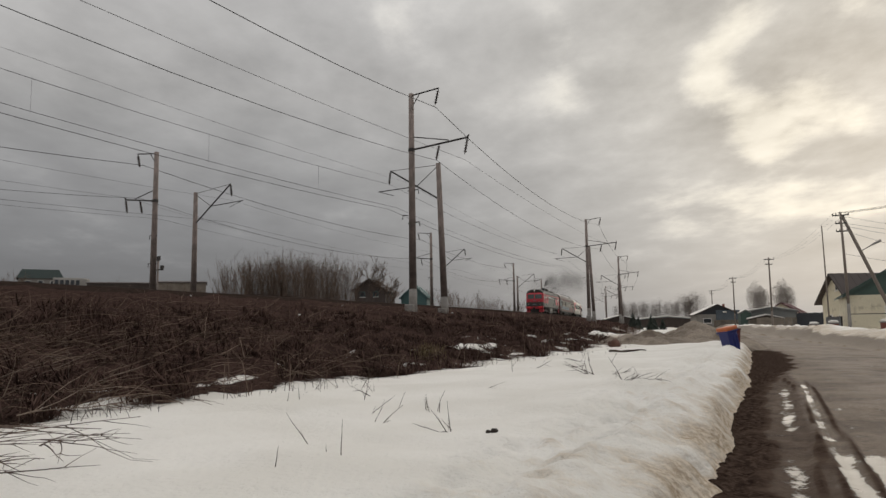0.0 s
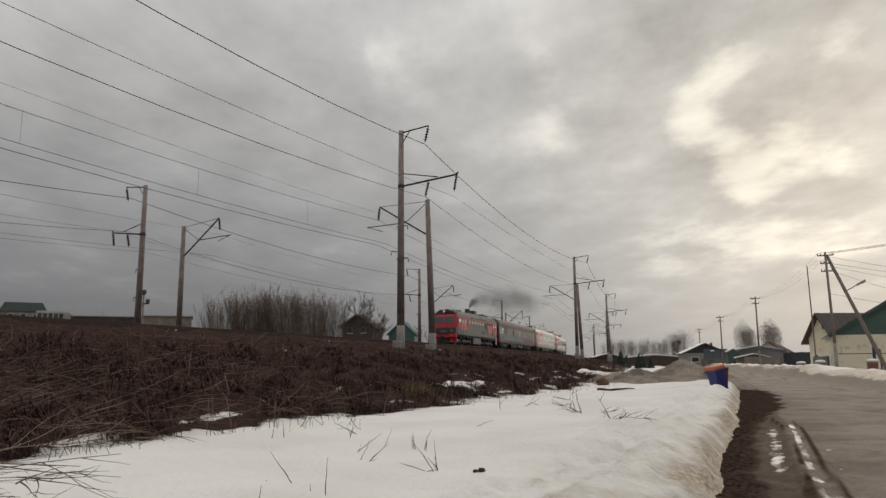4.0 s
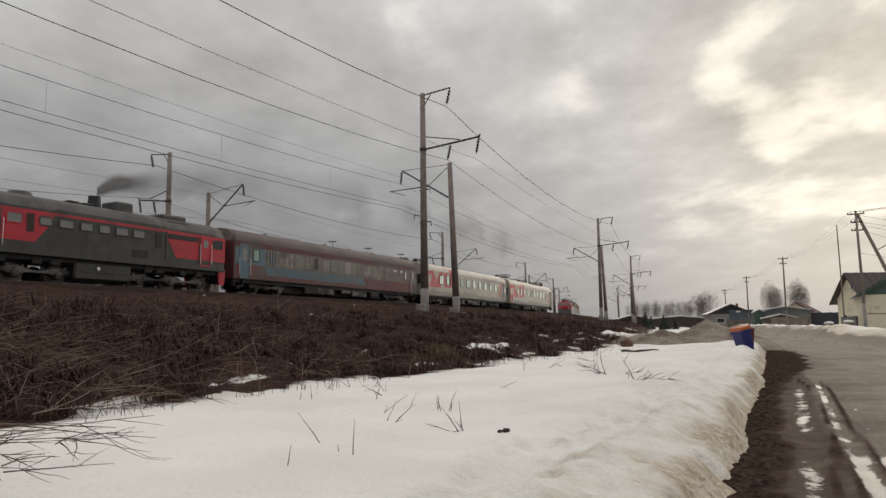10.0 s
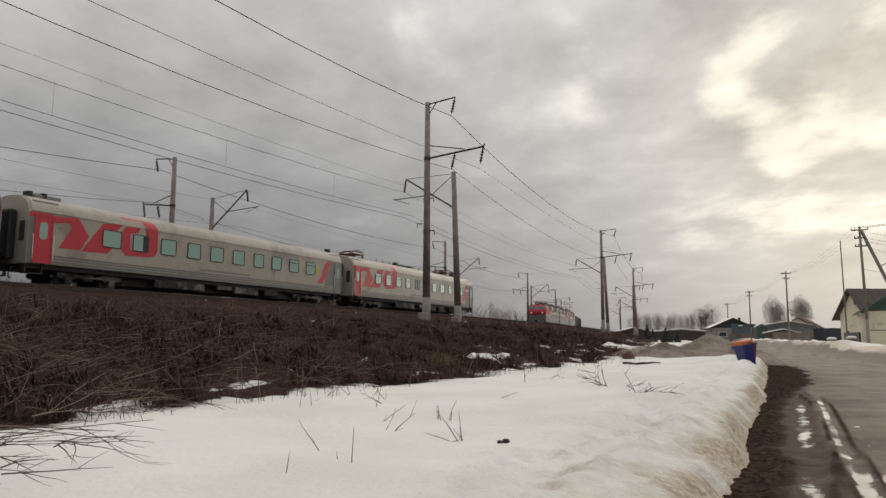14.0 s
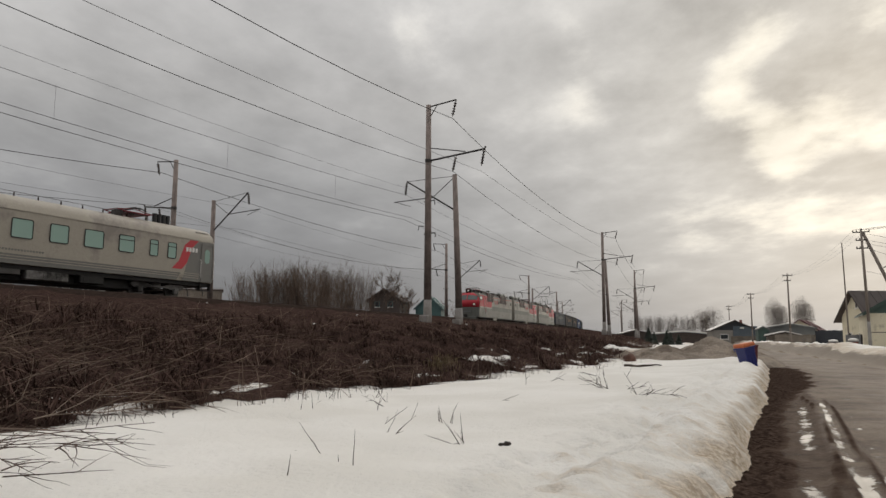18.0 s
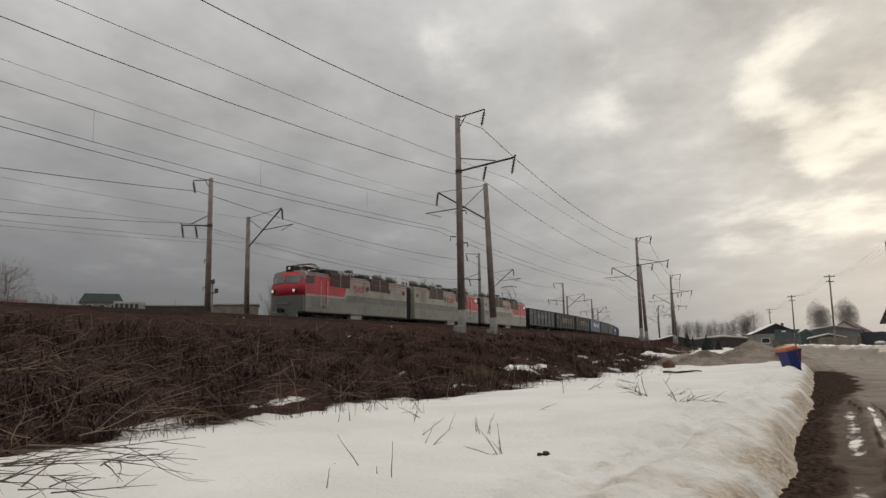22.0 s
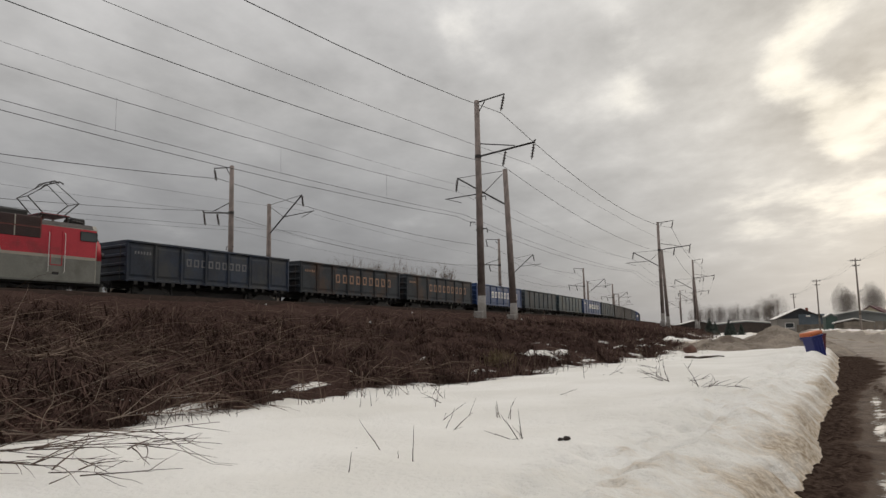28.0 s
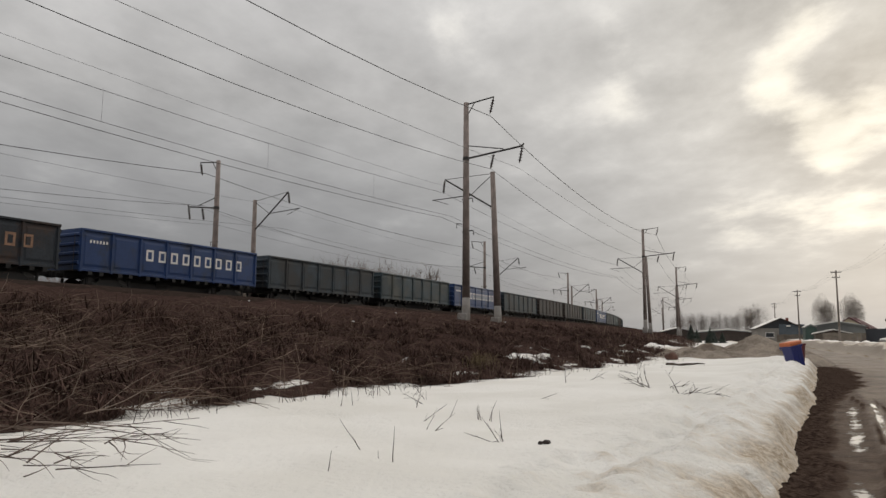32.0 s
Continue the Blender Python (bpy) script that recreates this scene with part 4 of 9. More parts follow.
    # thick tangles of pale stems on the near slope
    for s0, u0, n, spread in ((6.2, 10.2, 70, 1.2), (8.0, 13.4, 90, 1.5), (7.0, 11.0, 60, 1.3), (12.0, 19.2, 12, 0.25), (9.6, 16.0, 14, 0.4), (10.6, 11.4, 40, 1.4), (14.0, 12.0, 30, 1.6)):
        for i in range(n):
            s, u = s0 + rng.gauss(0, spread), u0 + rng.gauss(0, spread * 0.8)
            base = place3(s, u, rng.uniform(0.0, 0.15))
            a, e = PSI + rng.gauss(radians(10), radians(70)), rng.uniform(radians(-2), radians(26))
            d = Vector((math.cos(a) * math.cos(e), math.sin(a) * math.cos(e), math.sin(e)))
            rows.append((bent(base, d, rng.uniform(0.4, 1.35), rng.uniform(-0.01, 0.12), rng, 6, 0.09), rng.uniform(0.006, 0.013)))
    shoots("leaning_stems", rows, STALK, "tangled dry stems leaning over the foot of the bank", "brushwood")


def make_stubble():
    """Broken stubs and thin stems that stand out of the snow along the foot of the bank."""
    rng = random.Random(23)
    rows = []
    for _ in range(420):
        s = rng.uniform(3.5, 34)
        u = lerp_table(s, TOE) + rng.gauss(-0.45, 0.6)
        if fn(s * 0.8, u * 0.8, 5.5) < -0.12:
            continue
        a, lean = rng.uniform(0, 6.28), abs(rng.gauss(0.2, 0.55))
        d = Vector((math.cos(a) * math.sin(lean), math.sin(a) * math.sin(lean), math.cos(lean)))
        rows.append((bent(place3(s, u, -0.03), d, rng.uniform(0.1, 0.42), 0.03, rng, 4, 0.1), rng.uniform(0.003, 0.006)))
    shoots("stubble", rows, TWIG, "broken stubs of weeds standing out of the snow", "weeds")
    # one pale yellowish tuft at the edge
    rows = []
    for _ in range(150):
        b = place3(15.9 + rng.gauss(0, 0.2), 7.9 + rng.gauss(0, 0.16), -0.02)
        a, ln, lean = rng.uniform(0, 6.28), rng.uniform(0.25, 0.6), rng.uniform(0.05, 0.8)
        out = Vector((math.cos(a), math.sin(a), 0))
        rows.append((b, b + out * ln * 0.3 * lean + Vector((0, 0, ln * 0.6)), b + out * ln * lean + Vector((0, 0, ln * (1 - 0.4 * lean))), rng.uniform(0.004, 0.008)))
    strips("grass_tuft", rows, straw_material("yellow_straw", (0.10, 0.078, 0.045), (0.24, 0.19, 0.11)), "yellowish tuft of dry grass at the snow's edge", "grass")


def twig(s, u, height, lean, heading, branches=0, seed=0, curve=0.0, material=None):
    """One twig standing in the snow: a stem and its side shoots."""
    rng = random.Random(seed)
    base = place3(s, u, -0.04)
    a = radians(heading)
    d = Vector((math.sin(a) * math.sin(lean), math.cos(a) * math.sin(lean), math.cos(lean)))
    o = tagged(empty("twig"), "thin bare twig sticking out of the snow", "twig", group="twigs in the snow")
    stem = bent(base, d, height, curve, rng, 6, 0.05)
    thick = 1 + 0.07 * max(0.0, s - 6.0)
    rows = [(stem, 0.0042 * thick)]
    ob = shoots("stem", rows, TWIG, "", "", sides=5)
    ob.parent = o
    for k in range(branches):
        q = rng.randint(0, 4)
        sd = d + Vector((rng.gauss(0, 0.6), rng.gauss(0, 0.5), rng.gauss(0.1, 0.35)))
        br = shoots("side_shoot", [(bent(stem[q], sd, height * rng.uniform(0.25, 0.6), curve, rng, 5, 0.08), 0.003 * thick)], TWIG, "", "", sides=4)
        br.parent = o
    return o


make_grass()
make_brush()
make_stubble()
# heading: degrees clockwise from straight ahead
for i, (s, u, h, lean, hd, br, cv) in enumerate([
        (4.62, 3.34, 0.34, 0.62, -90, 1, 0.0), (4.66, 3.42, 0.19, 1.4, -90, 0, 0.0), (4.13, 2.74, 0.28, 0.03, -90, 0, 0.0), (3.65, 2.92, 0.17, 0.15, 90, 0, 0.0), (4.18, 2.89, 0.09, 0.2, -60, 0, 0.0),
        (7.24, 3.66, 0.22, 0.1, 0, 0, 0.0), (7.2, 3.6, 0.2, 0.25, -60, 1, 0.0), (7.26, 3.55, 0.24, 0.35, 60, 1, 0.0), (7.3, 3.7, 0.18, 0.2, -30, 0, 0.0), (7.22, 3.5, 0.2, 0.12, 80, 1, 0.0),
        (5.56, 2.59, 0.30, 0.62, -90, 2, 0.0), (5.6, 2.6, 0.30, 0.12, -90, 2, 0.0), (5.62, 2.64, 0.26, 1.1, -90, 2, 0.0), (5.7, 2.6, 0.2, 0.9, -60, 1, 0.02),
        (6.09, 3.60, 0.32, 0.8, 90, 3, 0.0), (6.23, 3.75, 0.2, 0.4, 80, 1, 0.0), (6.7, 4.1, 0.3, 0.9, 70, 2, 0.0), (7.9, 4.9, 0.4, 0.5, 20, 3, 0.0), (8.4, 5.0, 0.5, 1.2, -60, 3, 0.0),
        (10.2, 2.05, 0.42, 0.45, -85, 3, 0.0), (10.2, 2.0, 0.5, 1.3, 90, 4, 0.07), (10.25, 2.1, 0.42, 1.2, 80, 5, 0.08), (10.3, 1.95, 0.36, 1.35, -80, 4, 0.03), (10.15, 2.0, 0.3, 1.0, 60, 5, 0.05),
        (12.0, 2.85, 0.62, 1.3, -90, 5, 0.02), (11.9, 2.8, 0.5, 1.1, -80, 5, 0.04), (11.8, 2.75, 0.5, 1.3, 100, 4, 0.0), (11.95, 2.9, 0.35, 0.5, -20, 5, 0.0), (12.05, 2.95, 0.45, 1.0, -90, 5, 0.05),
        (12.2, 4.27, 0.5, 1.42, 100, 0, 0.03), (14.5, 4.3, 0.6, 1.4, 100, 0, 0.03),
        (9.3, 3.9, 0.45, 1.4, 70, 1, 0.0), (8.8, 6.2, 0.4, 0.1, 0, 1, 0.0), (7.6, 6.9, 0.55, 0.1, 20, 1, 0.0), (7.3, 7.1, 0.3, 0.3, -30, 2, 0.0),
        (9.6, 6.0, 0.5, 0.6, 50, 3, 0.0), (9.0, 5.4, 0.4, 0.9, -40, 3, 0.0), (15.0, 5.0, 0.6, 1.3, 60, 3, 0.0), (13.5, 4.9, 0.4, 0.5, 0, 2, 0.0),
        (16.5, 4.2, 0.5, 1.2, -60, 3, 0.0), (19.5, 5.0, 0.5, 0.7, 40, 4, 0.0), (2.75, 3.5, 0.12, 1.45, 70, 0, 0.0), (2.75, 3.72, 0.07, 1.3, 60, 0, 0.0)]):
    twig(s, u, h, lean, hd, br, 100 + i, cv)


def lump(name, s, u, r, squash, material, label, category, seed, dz=0.0):
    """A rough broken lump."""
    bm = bmesh.new()
    bmesh.ops.create_icosphere(bm, subdivisions=3, radius=r)
    for v in bm.verts:
        n = v.co.normalized()
        v.co *= 1 + 0.35 * noise.noise(n * 1.6 + Vector((seed, 0, 0))) + 0.15 * noise.noise(n * 4.5 + Vector((0, seed, 0)))
        v.co.z *= squash
    x, y, _ = plan(s, u)
    ob = part(name, bm, material, None, "", True)
    ob.location = (x, y, ground_z(s, u) + dz)
    return tagged(ob, label, category)


SOIL = mat("dark_soil", (0.03, 0.022, 0.018), 0.9, var=0.4, fine=30)
REDBROWN = mat("reddish_brown_clod", (0.10, 0.05, 0.035), 0.9, var=0.4, fine=20)
PLASTIC_LITTER = mat("white_litter", (0.6, 0.6, 0.58), 0.5, var=0.15)
lump("clod", 5.56, 2.19, 0.03, 0.7, SOIL, "small dark clod of earth on the snow", "clod", 2.0, 0.015)
lump("clod", 5.55, 2.24, 0.02, 0.8, SOIL, "small dark clod of earth on the snow", "clod", 5.0, 0.01)
lump("brown_stone", 29.3, 6.2, 0.27, 0.8, REDBROWN, "reddish brown lump lying in the snow", "stone", 3.0, 0.08)
for i, (s, u) in enumerate(((20.0, 15.0), (31.0, 20.5), (24.5, 24.5), (37.0, 17.0), (17.5, 11.5), (44.0, 23.5), (30.0, 13.0))):
    lump("litter", s, u, 0.05, 0.5, PLASTIC_LITTER, "scrap of pale litter on the bank", "litter", 10.0 + i, 0.12)
# a dead bough lying on the snow
bough = shoots("dead_bough", [([place3(24.6 + 0.05 * k, 5.4 - 0.2 * k, 0.03 + 0.02 * (k % 2)) for k in range(7)], 0.07)], TWIG, "dark dead bough lying on the snow", "bough", "", 6)

# ---- rolling stock: y runs from the front coupler to the rear, +x is the side towards the road, z from the rail ----
RED = mat("faded_red_paint", (0.47, 0.024, 0.040), 0.5, var=0.15, scale=0.8, fine=20, dirt=(0.27, 0.025, 0.033), dirt_amt=0.35, dirt_scale=0.7)
LOCO_GREY = mat("dark_grey_loco_paint", (0.048, 0.049, 0.045), 0.5, var=0.2, scale=0.8, fine=18, dirt=(0.036, 0.032, 0.028), dirt_amt=0.5)
ROOF_GREY = mat("sooty_roof_paint", (0.07, 0.066, 0.062), 0.6, var=0.3, scale=1.0, fine=15, dirt=(0.04, 0.036, 0.034), dirt_amt=0.6)
UNDER = mat("oily_running_gear", (0.018, 0.0165, 0.0155), 0.65, 0.2, var=0.4, scale=2, fine=25)
BOGIE = mat("dusty_bogie_steel", (0.19, 0.18, 0.17), 0.7, 0.2, var=0.4, scale=2.5, fine=22, dirt=(0.02, 0.018, 0.016), dirt_amt=0.85)
WHEEL = mat("worn_wheel_steel", (0.09, 0.085, 0.08), 0.45, 0.6, var=0.3)
BEIGE = mat("light_grey_coach_paint", (0.37, 0.335, 0.275), 0.4, var=0.12, scale=0.5, fine=12, dirt=(0.25, 0.22, 0.19), dirt_amt=0.35, dirt_scale=0.5)
MAROON_IRON = mat("dark_red_pantograph_paint", (0.14, 0.012, 0.02), 0.5, 0.2, var=0.2, fine=30)
BRIGHT_RED = mat("bright_red_paint", (0.75, 0.035, 0.04), 0.4, var=0.1, scale=0.8, fine=20)
COACH_RED = mat("coach_red_paint", (0.50, 0.03, 0.045), 0.45, var=0.1, scale=0.7, fine=14)
COACH_DARK = mat("coach_dark_grey_paint", (0.17, 0.165, 0.15), 0.45, var=0.15, scale=0.8, fine=14)
BROWN = mat("old_brown_coach_paint", (0.15, 0.038, 0.042), 0.55, var=0.3, scale=0.6, fine=16, dirt=(0.10, 0.07, 0.06), dirt_amt=0.5, dirt_scale=0.5)
OLD_BLUE = mat("faded_blue_coach_paint", (0.10, 0.17, 0.215), 0.55, var=0.25, scale=0.6, fine=16, dirt=(0.13, 0.12, 0.11), dirt_amt=0.5, dirt_scale=0.6)
OLD_ROOF = mat("dull_brown_coach_roof", (0.095, 0.060, 0.054), 0.6, var=0.3, scale=0.6, fine=14, dirt=(0.05, 0.042, 0.038), dirt_amt=0.5, dirt_scale=0.5)
OLD_GREY = mat("grimy_coach_wall", (0.215, 0.175, 0.145), 0.6, var=0.25, scale=0.7, fine=16, dirt=(0.11, 0.09, 0.08), dirt_amt=0.6, dirt_scale=0.8)
OLD_PANEL = mat("green_grey_plated_window", (0.20, 0.20, 0.165), 0.6, var=0.25, scale=0.9, fine=16, dirt=(0.12, 0.11, 0.09), dirt_amt=0.4, dirt_scale=0.8)
ELOCO_PALE = mat("pale_grey_eloco_paint", (0.36, 0.335, 0.285), 0.5, var=0.18, scale=0.7, fine=14, dirt=(0.19, 0.175, 0.15), dirt_amt=0.5, dirt_scale=0.5)
ELOCO_LOW = mat("dull_grey_green_paint", (0.185, 0.185, 0.16), 0.5, var=0.18, scale=0.7, fine=14, dirt=(0.13, 0.125, 0.105), dirt_amt=0.5, dirt_scale=0.6)
ELOCO_ROOF = mat("grimy_brown_roof_paint", (0.075, 0.062, 0.056), 0.65, var=0.3, scale=1.0, fine=15, dirt=(0.04, 0.036, 0.034), dirt_amt=0.5)
ELOCO_BAND = mat("dull_green_grey_band", (0.125, 0.13, 0.115), 0.5, var=0.2, scale=0.8, fine=14, dirt=(0.09, 0.085, 0.075), dirt_amt=0.5)
PALE_PANEL = mat("pale_plated_window", (0.30, 0.285, 0.245), 0.55, var=0.25, scale=0.9, fine=16, dirt=(0.15, 0.13, 0.11), dirt_amt=0.4, dirt_scale=0.8)
LOUVRE = mat("brown_red_louvre", (0.038, 0.016, 0.014), 0.6, var=0.3, fine=25)
LOUVRE_EDGE = mat("worn_red_louvre_frame", (0.14, 0.04, 0.032), 0.6, var=0.3, fine=25)
DARK_TRIM = mat("black_rubber", (0.015, 0.015, 0.016), 0.6, var=0.2)
WHITE_TRIM = mat("off_white_paint", (0.72, 0.70, 0.67), 0.5, var=0.15)
LETTERING = mat("stencil_paint", (0.14, 0.14, 0.145), 0.6, var=0.25, fine=30)
OCHRE_LETTERING = mat("rust_stained_stencil", (0.29, 0.165, 0.10), 0.7, var=0.4, fine=12)
YELLOW = mat("yellow_mark", (0.6, 0.45, 0.05), 0.5)
HEADLIGHT = glow_mat("lit_headlight", (0.80, 0.72, 0.62), 0.28)


def glass(name, color, rough=0.08):
    m = bpy.data.materials.new(name)
    m.use_nodes = True
    b = m.node_tree.nodes["Principled BSDF"]
    b.inputs["Base Color"].default_value = (*color, 1)
    b.inputs["Roughness"].default_value = rough
    b.inputs["Specular IOR Level"].default_value = 0.8
    return m


CAB_GLASS = glass("tinted_cab_glass", (0.05, 0.06, 0.058))
COACH_GLASS = glass("green_coach_glass", (0.30, 0.44, 0.37), 0.12)
BLIND_GLASS = glass("dusty_pane", (0.20, 0.20, 0.19), 0.3)


def fix(bm):
    bmesh.ops.recalc_face_normals(bm, faces=bm.faces[:])
    return bm


def plate(poly, x, t=0.012):
    """A flat plate on a side wall from (y, z) corners; outward in the sign of x."""
    o = x + (t if x > 0 else -t)
    return fix(bm_loft([[(x, y, z) for y, z in poly], [(o, y, z) for y, z in poly]]))


def rounded(y0, y1, z0, z1, r, n=3):
    pts = []
    for cy, cz, a0 in ((y1 - r, z1 - r, 0), (y0 + r, z1 - r, 90), (y0 + r, z0 + r, 180), (y1 - r, z0 + r, 270)):
        for i in range(n + 1):
            a = radians(a0 + 90 * i / n)
            pts.append((cy + r * math.cos(a), cz + r * math.sin(a)))
    return pts


def ring_plate(outer, inner, x, t):
    """A frame of even depth between two outlines with equal corner counts."""
    o = x + (t if x > 0 else -t)
    bm = bmesh.new()
    a = [bm.verts.new((x, y, z)) for y, z in outer]
    b = [bm.verts.new((o, y, z)) for y, z in outer]
    c = [bm.verts.new((o, y, z)) for y, z in inner]
    d = [bm.verts.new((x, y, z)) for y, z in inner]
    n = len(a)
    for r0, r1 in ((a, b), (b, c), (c, d)):
        for k in range(n):
            bm.faces.new((r0[k], r0[(k + 1) % n], r1[(k + 1) % n], r1[k]))
    return fix(bm)


def window(parent, y0, y1, z0, z1, x, frame_mat, glass_mat, r=0.1, bar=0.0, name="window", fw=0.05):
    w = part(name, ring_plate(rounded(y0, y1, z0, z1, r), rounded(y0 + fw, y1 - fw, z0 + fw, z1 - fw, max(r - fw, 0.02)), x, 0.03), frame_mat, parent)
    part("pane", plate(rounded(y0 + fw * 0.9, y1 - fw * 0.9, z0 + fw * 0.9, z1 - fw * 0.9, max(r - fw, 0.02)), x, 0.012), glass_mat, w)
    if bar:
        zb = z0 + (z1 - z0) * bar
        part("glazing_bar", plate([(y0 + fw, zb - 0.02), (y1 - fw, zb - 0.02), (y1 - fw, zb + 0.02), (y0 + fw, zb + 0.02)], x + (0.012 if x > 0 else -0.012), 0.012), frame_mat, w)
    return w


def rib_lines(parent, y0, y1, zs, x, material, name="rib", h=0.035, t=0.018):
    for z in zs:
        part(name, plate([(y0, z - h / 2), (y1, z - h / 2), (y1, z + h / 2), (y0, z + h / 2)], x, t), material, parent)


def writing(name, text, size, x, y, z, material, parent, extrude=0.002, stretch=1.0):
    """Painted words on the road-side wall, reading from front to rear."""
    cu = bpy.data.curves.new(name, "FONT")
    cu.body, cu.size, cu.extrude = text, size, extrude
    tmp = bpy.data.objects.new(name, cu)
    scene.collection.objects.link(tmp)
    me = bpy.data.meshes.new_from_object(tmp.evaluated_get(bpy.context.evaluated_depsgraph_get()))
    bpy.data.objects.remove(tmp)
    me.transform(Matrix(((0, 0, 1, x), (stretch, 0, 0, y), (0, 1, 0, z), (0, 0, 0, 1))))
    me.materials.clear()
    me.materials.append(material)
    ob = new(name, me)
    ob.parent = parent
    return ob


def bars(parent, name, y, z, n, w, h, gap, x, material, hollow=False):
    """A row of plain bars in place of lettering."""
    bm = bmesh.new()
    for i in range(n):
        a = y + i * (w + gap)
        if hollow and i % 3 != 2:
            t = w * 0.24
            out = [(a, z), (a + w, z), (a + w, z + h), (a, z + h)]
            inn = [(a + t, z + t), (a + w - t, z + t), (a + w - t, z + h - t), (a + t, z + h - t)]
            merge(bm, ring_plate(out, inn, x, 0.006))
        elif hollow:
            t = w * 0.26
            for c in (a + w * 0.1, a + w * 0.64):
                merge(bm, plate([(c, z), (c + t, z), (c + t, z + h), (c, z + h)], x, 0.006))
        else:
            merge(bm, plate([(a, z), (a + w, z), (a + w, z + h), (a, z + h)], x, 0.006))
    return part(name, bm, material, parent)


def wheelset(parent, y, r=0.475):
    bm = bmesh.new()
    for x in (-0.80, 0.80):
        sg = 1 if x > 0 else -1
        bm_tube([(x - 0.065, 0, 0), (x + 0.065, 0, 0)], r, 20, bm)
        bm_tube([(x - sg * 0.075, 0, 0), (x - sg * 0.045, 0, 0)], r + 0.028, 20, bm)
        bm_tube([(x + sg * 0.06, 0, 0), (x + sg * 0.12, 0, 0)], r * 0.32, 12, bm)
        for k in range(5):
            a = k * 2 * math.pi / 5
            bm_tube([(x + sg * 0.06, math.cos(a) * 0.26, math.sin(a) * 0.26), (x + sg * 0.075, math.cos(a) * 0.26, math.sin(a) * 0.26)], 0.06, 8, bm)
    bm_tube([(-1.05, 0, 0), (1.05, 0, 0)], 0.085, 8, bm)
    ob = part("wheelset", bm, WHEEL, parent)
    ob.location = (0, y, r)
    return ob


def bogie(parent, y, axles, r=0.475, material=None, heavy=True):
    """A bogie: side frames with axle boxes and springs, a bolster and its wheelsets."""
    material = material or BOGIE
    bm = bmesh.new()
    a0, a1 = axles[0], axles[-1]
    for x in (-1.08, 1.08):
        if heavy:
            secs = []
            for f in range(13):
                q = a0 - 0.55 + (a1 - a0 + 1.1) * f / 12
                near = min(abs(q - a) for a in axles)
                zt = 0.80 + 0.10 * math.cos(near * 3)
                zb = 0.62 - 0.16 * max(0, 1 - near / 0.45)
                secs.append([(x - 0.07, q, zb), (x + 0.07, q, zb), (x + 0.07, q, zt), (x - 0.07, q, zt)])
            bm_loft(secs, bm)
        else:
            m = (a0 + a1) / 2
            secs = []
            for q, zb, zt in ((a0 - 0.25, 0.42, 0.62), (a0 + 0.2, 0.5, 0.72), (m - 0.45, 0.28, 0.88), (m + 0.45, 0.28, 0.88), (a1 - 0.2, 0.5, 0.72), (a1 + 0.25, 0.42, 0.62)):
                secs.append([(x - 0.08, q, zb), (x + 0.08, q, zb), (x + 0.08, q, zt), (x - 0.08, q, zt)])
            bm_loft(secs, bm)
        sg = 1 if x > 0 else -1
        for a in axles:
            bm_box(x - 0.10, x + 0.16 * sg, a - 0.17, a + 0.17, r - 0.17, r + 0.17, 0.04, bm)
            for d in (-0.36, 0.36):
                bm_tube([(x, a + d, 0.55), (x, a + d, 0.95)], 0.085, 8, bm)
    bm_box(-1.05, 1.05, (a0 + a1) / 2 - 0.3, (a0 + a1) / 2 + 0.3, 0.5, 0.95, 0.05, bm)
    b = part("bogie", fix(bm), material, parent)
    b.location = (0, y, 0)
    return b, [wheelset(b, a, r) for a in axles]


def coupler(parent, y, d):
    bm = bm_box(-0.12, 0.12, min(y, y + d * 0.55), max(y, y + d * 0.55), 0.92, 1.16, 0.03)
    bm_box(-0.2, 0.2, min(y, y + d * 0.22), max(y, y + d * 0.22), 0.86, 1.24, 0.05, bm)
    return part("coupler", bm, UNDER, parent)


def hose(parent, y, x, d):
    return part("air_hose", bm_tube([(x, y, 0.95), (x, y - d * 0.12, 0.8), (x + 0.03, y - d * 0.18, 0.55), (x + 0.08, y - d * 0.12, 0.4)], 0.03, 6), DARK_TRIM, parent)


def shell(half, floor, eave, top, n=7, tuck=0.0):
    """A body cross-section from the far sill over the roof to the near sill: (x, z)."""
    pts = [(-half + tuck, floor), (-half, floor + 0.35), (-half, eave)]
    for i in range(1, n):
        a = math.pi * (1 - i / n)
        pts.append((half * math.cos(a) * (0.985 if i in (1, n - 1) else 1), eave + (top - eave) * math.sin(a) ** 0.85))
    return pts + [(half, eave), (half, floor + 0.35), (half - tuck, floor)]


def lamp(parent, p, r, material, label="", d=-1):
    """A round lamp with a rim, facing along y."""
    l = part("lamp", bm_tube([(p[0], p[1], p[2]), (p[0], p[1] + d * 0.06, p[2])], r * 1.25, 14), DARK_TRIM, parent, label)
    part("lens", bm_tube([(p[0], p[1] + d * 0.05, p[2]), (p[0], p[1] + d * 0.085, p[2])], r, 14), material, l)
    return l


def handrail(parent, y, z0, z1, x):
    sg = 0.06 if x > 0 else -0.06
    return part("handrail", bm_tube([(x, y, z0), (x + sg, y, z0 + 0.05), (x + sg, y, z1 - 0.05), (x, y, z1)], 0.018, 6), WHITE_TRIM, parent)


WHEELS_P = []


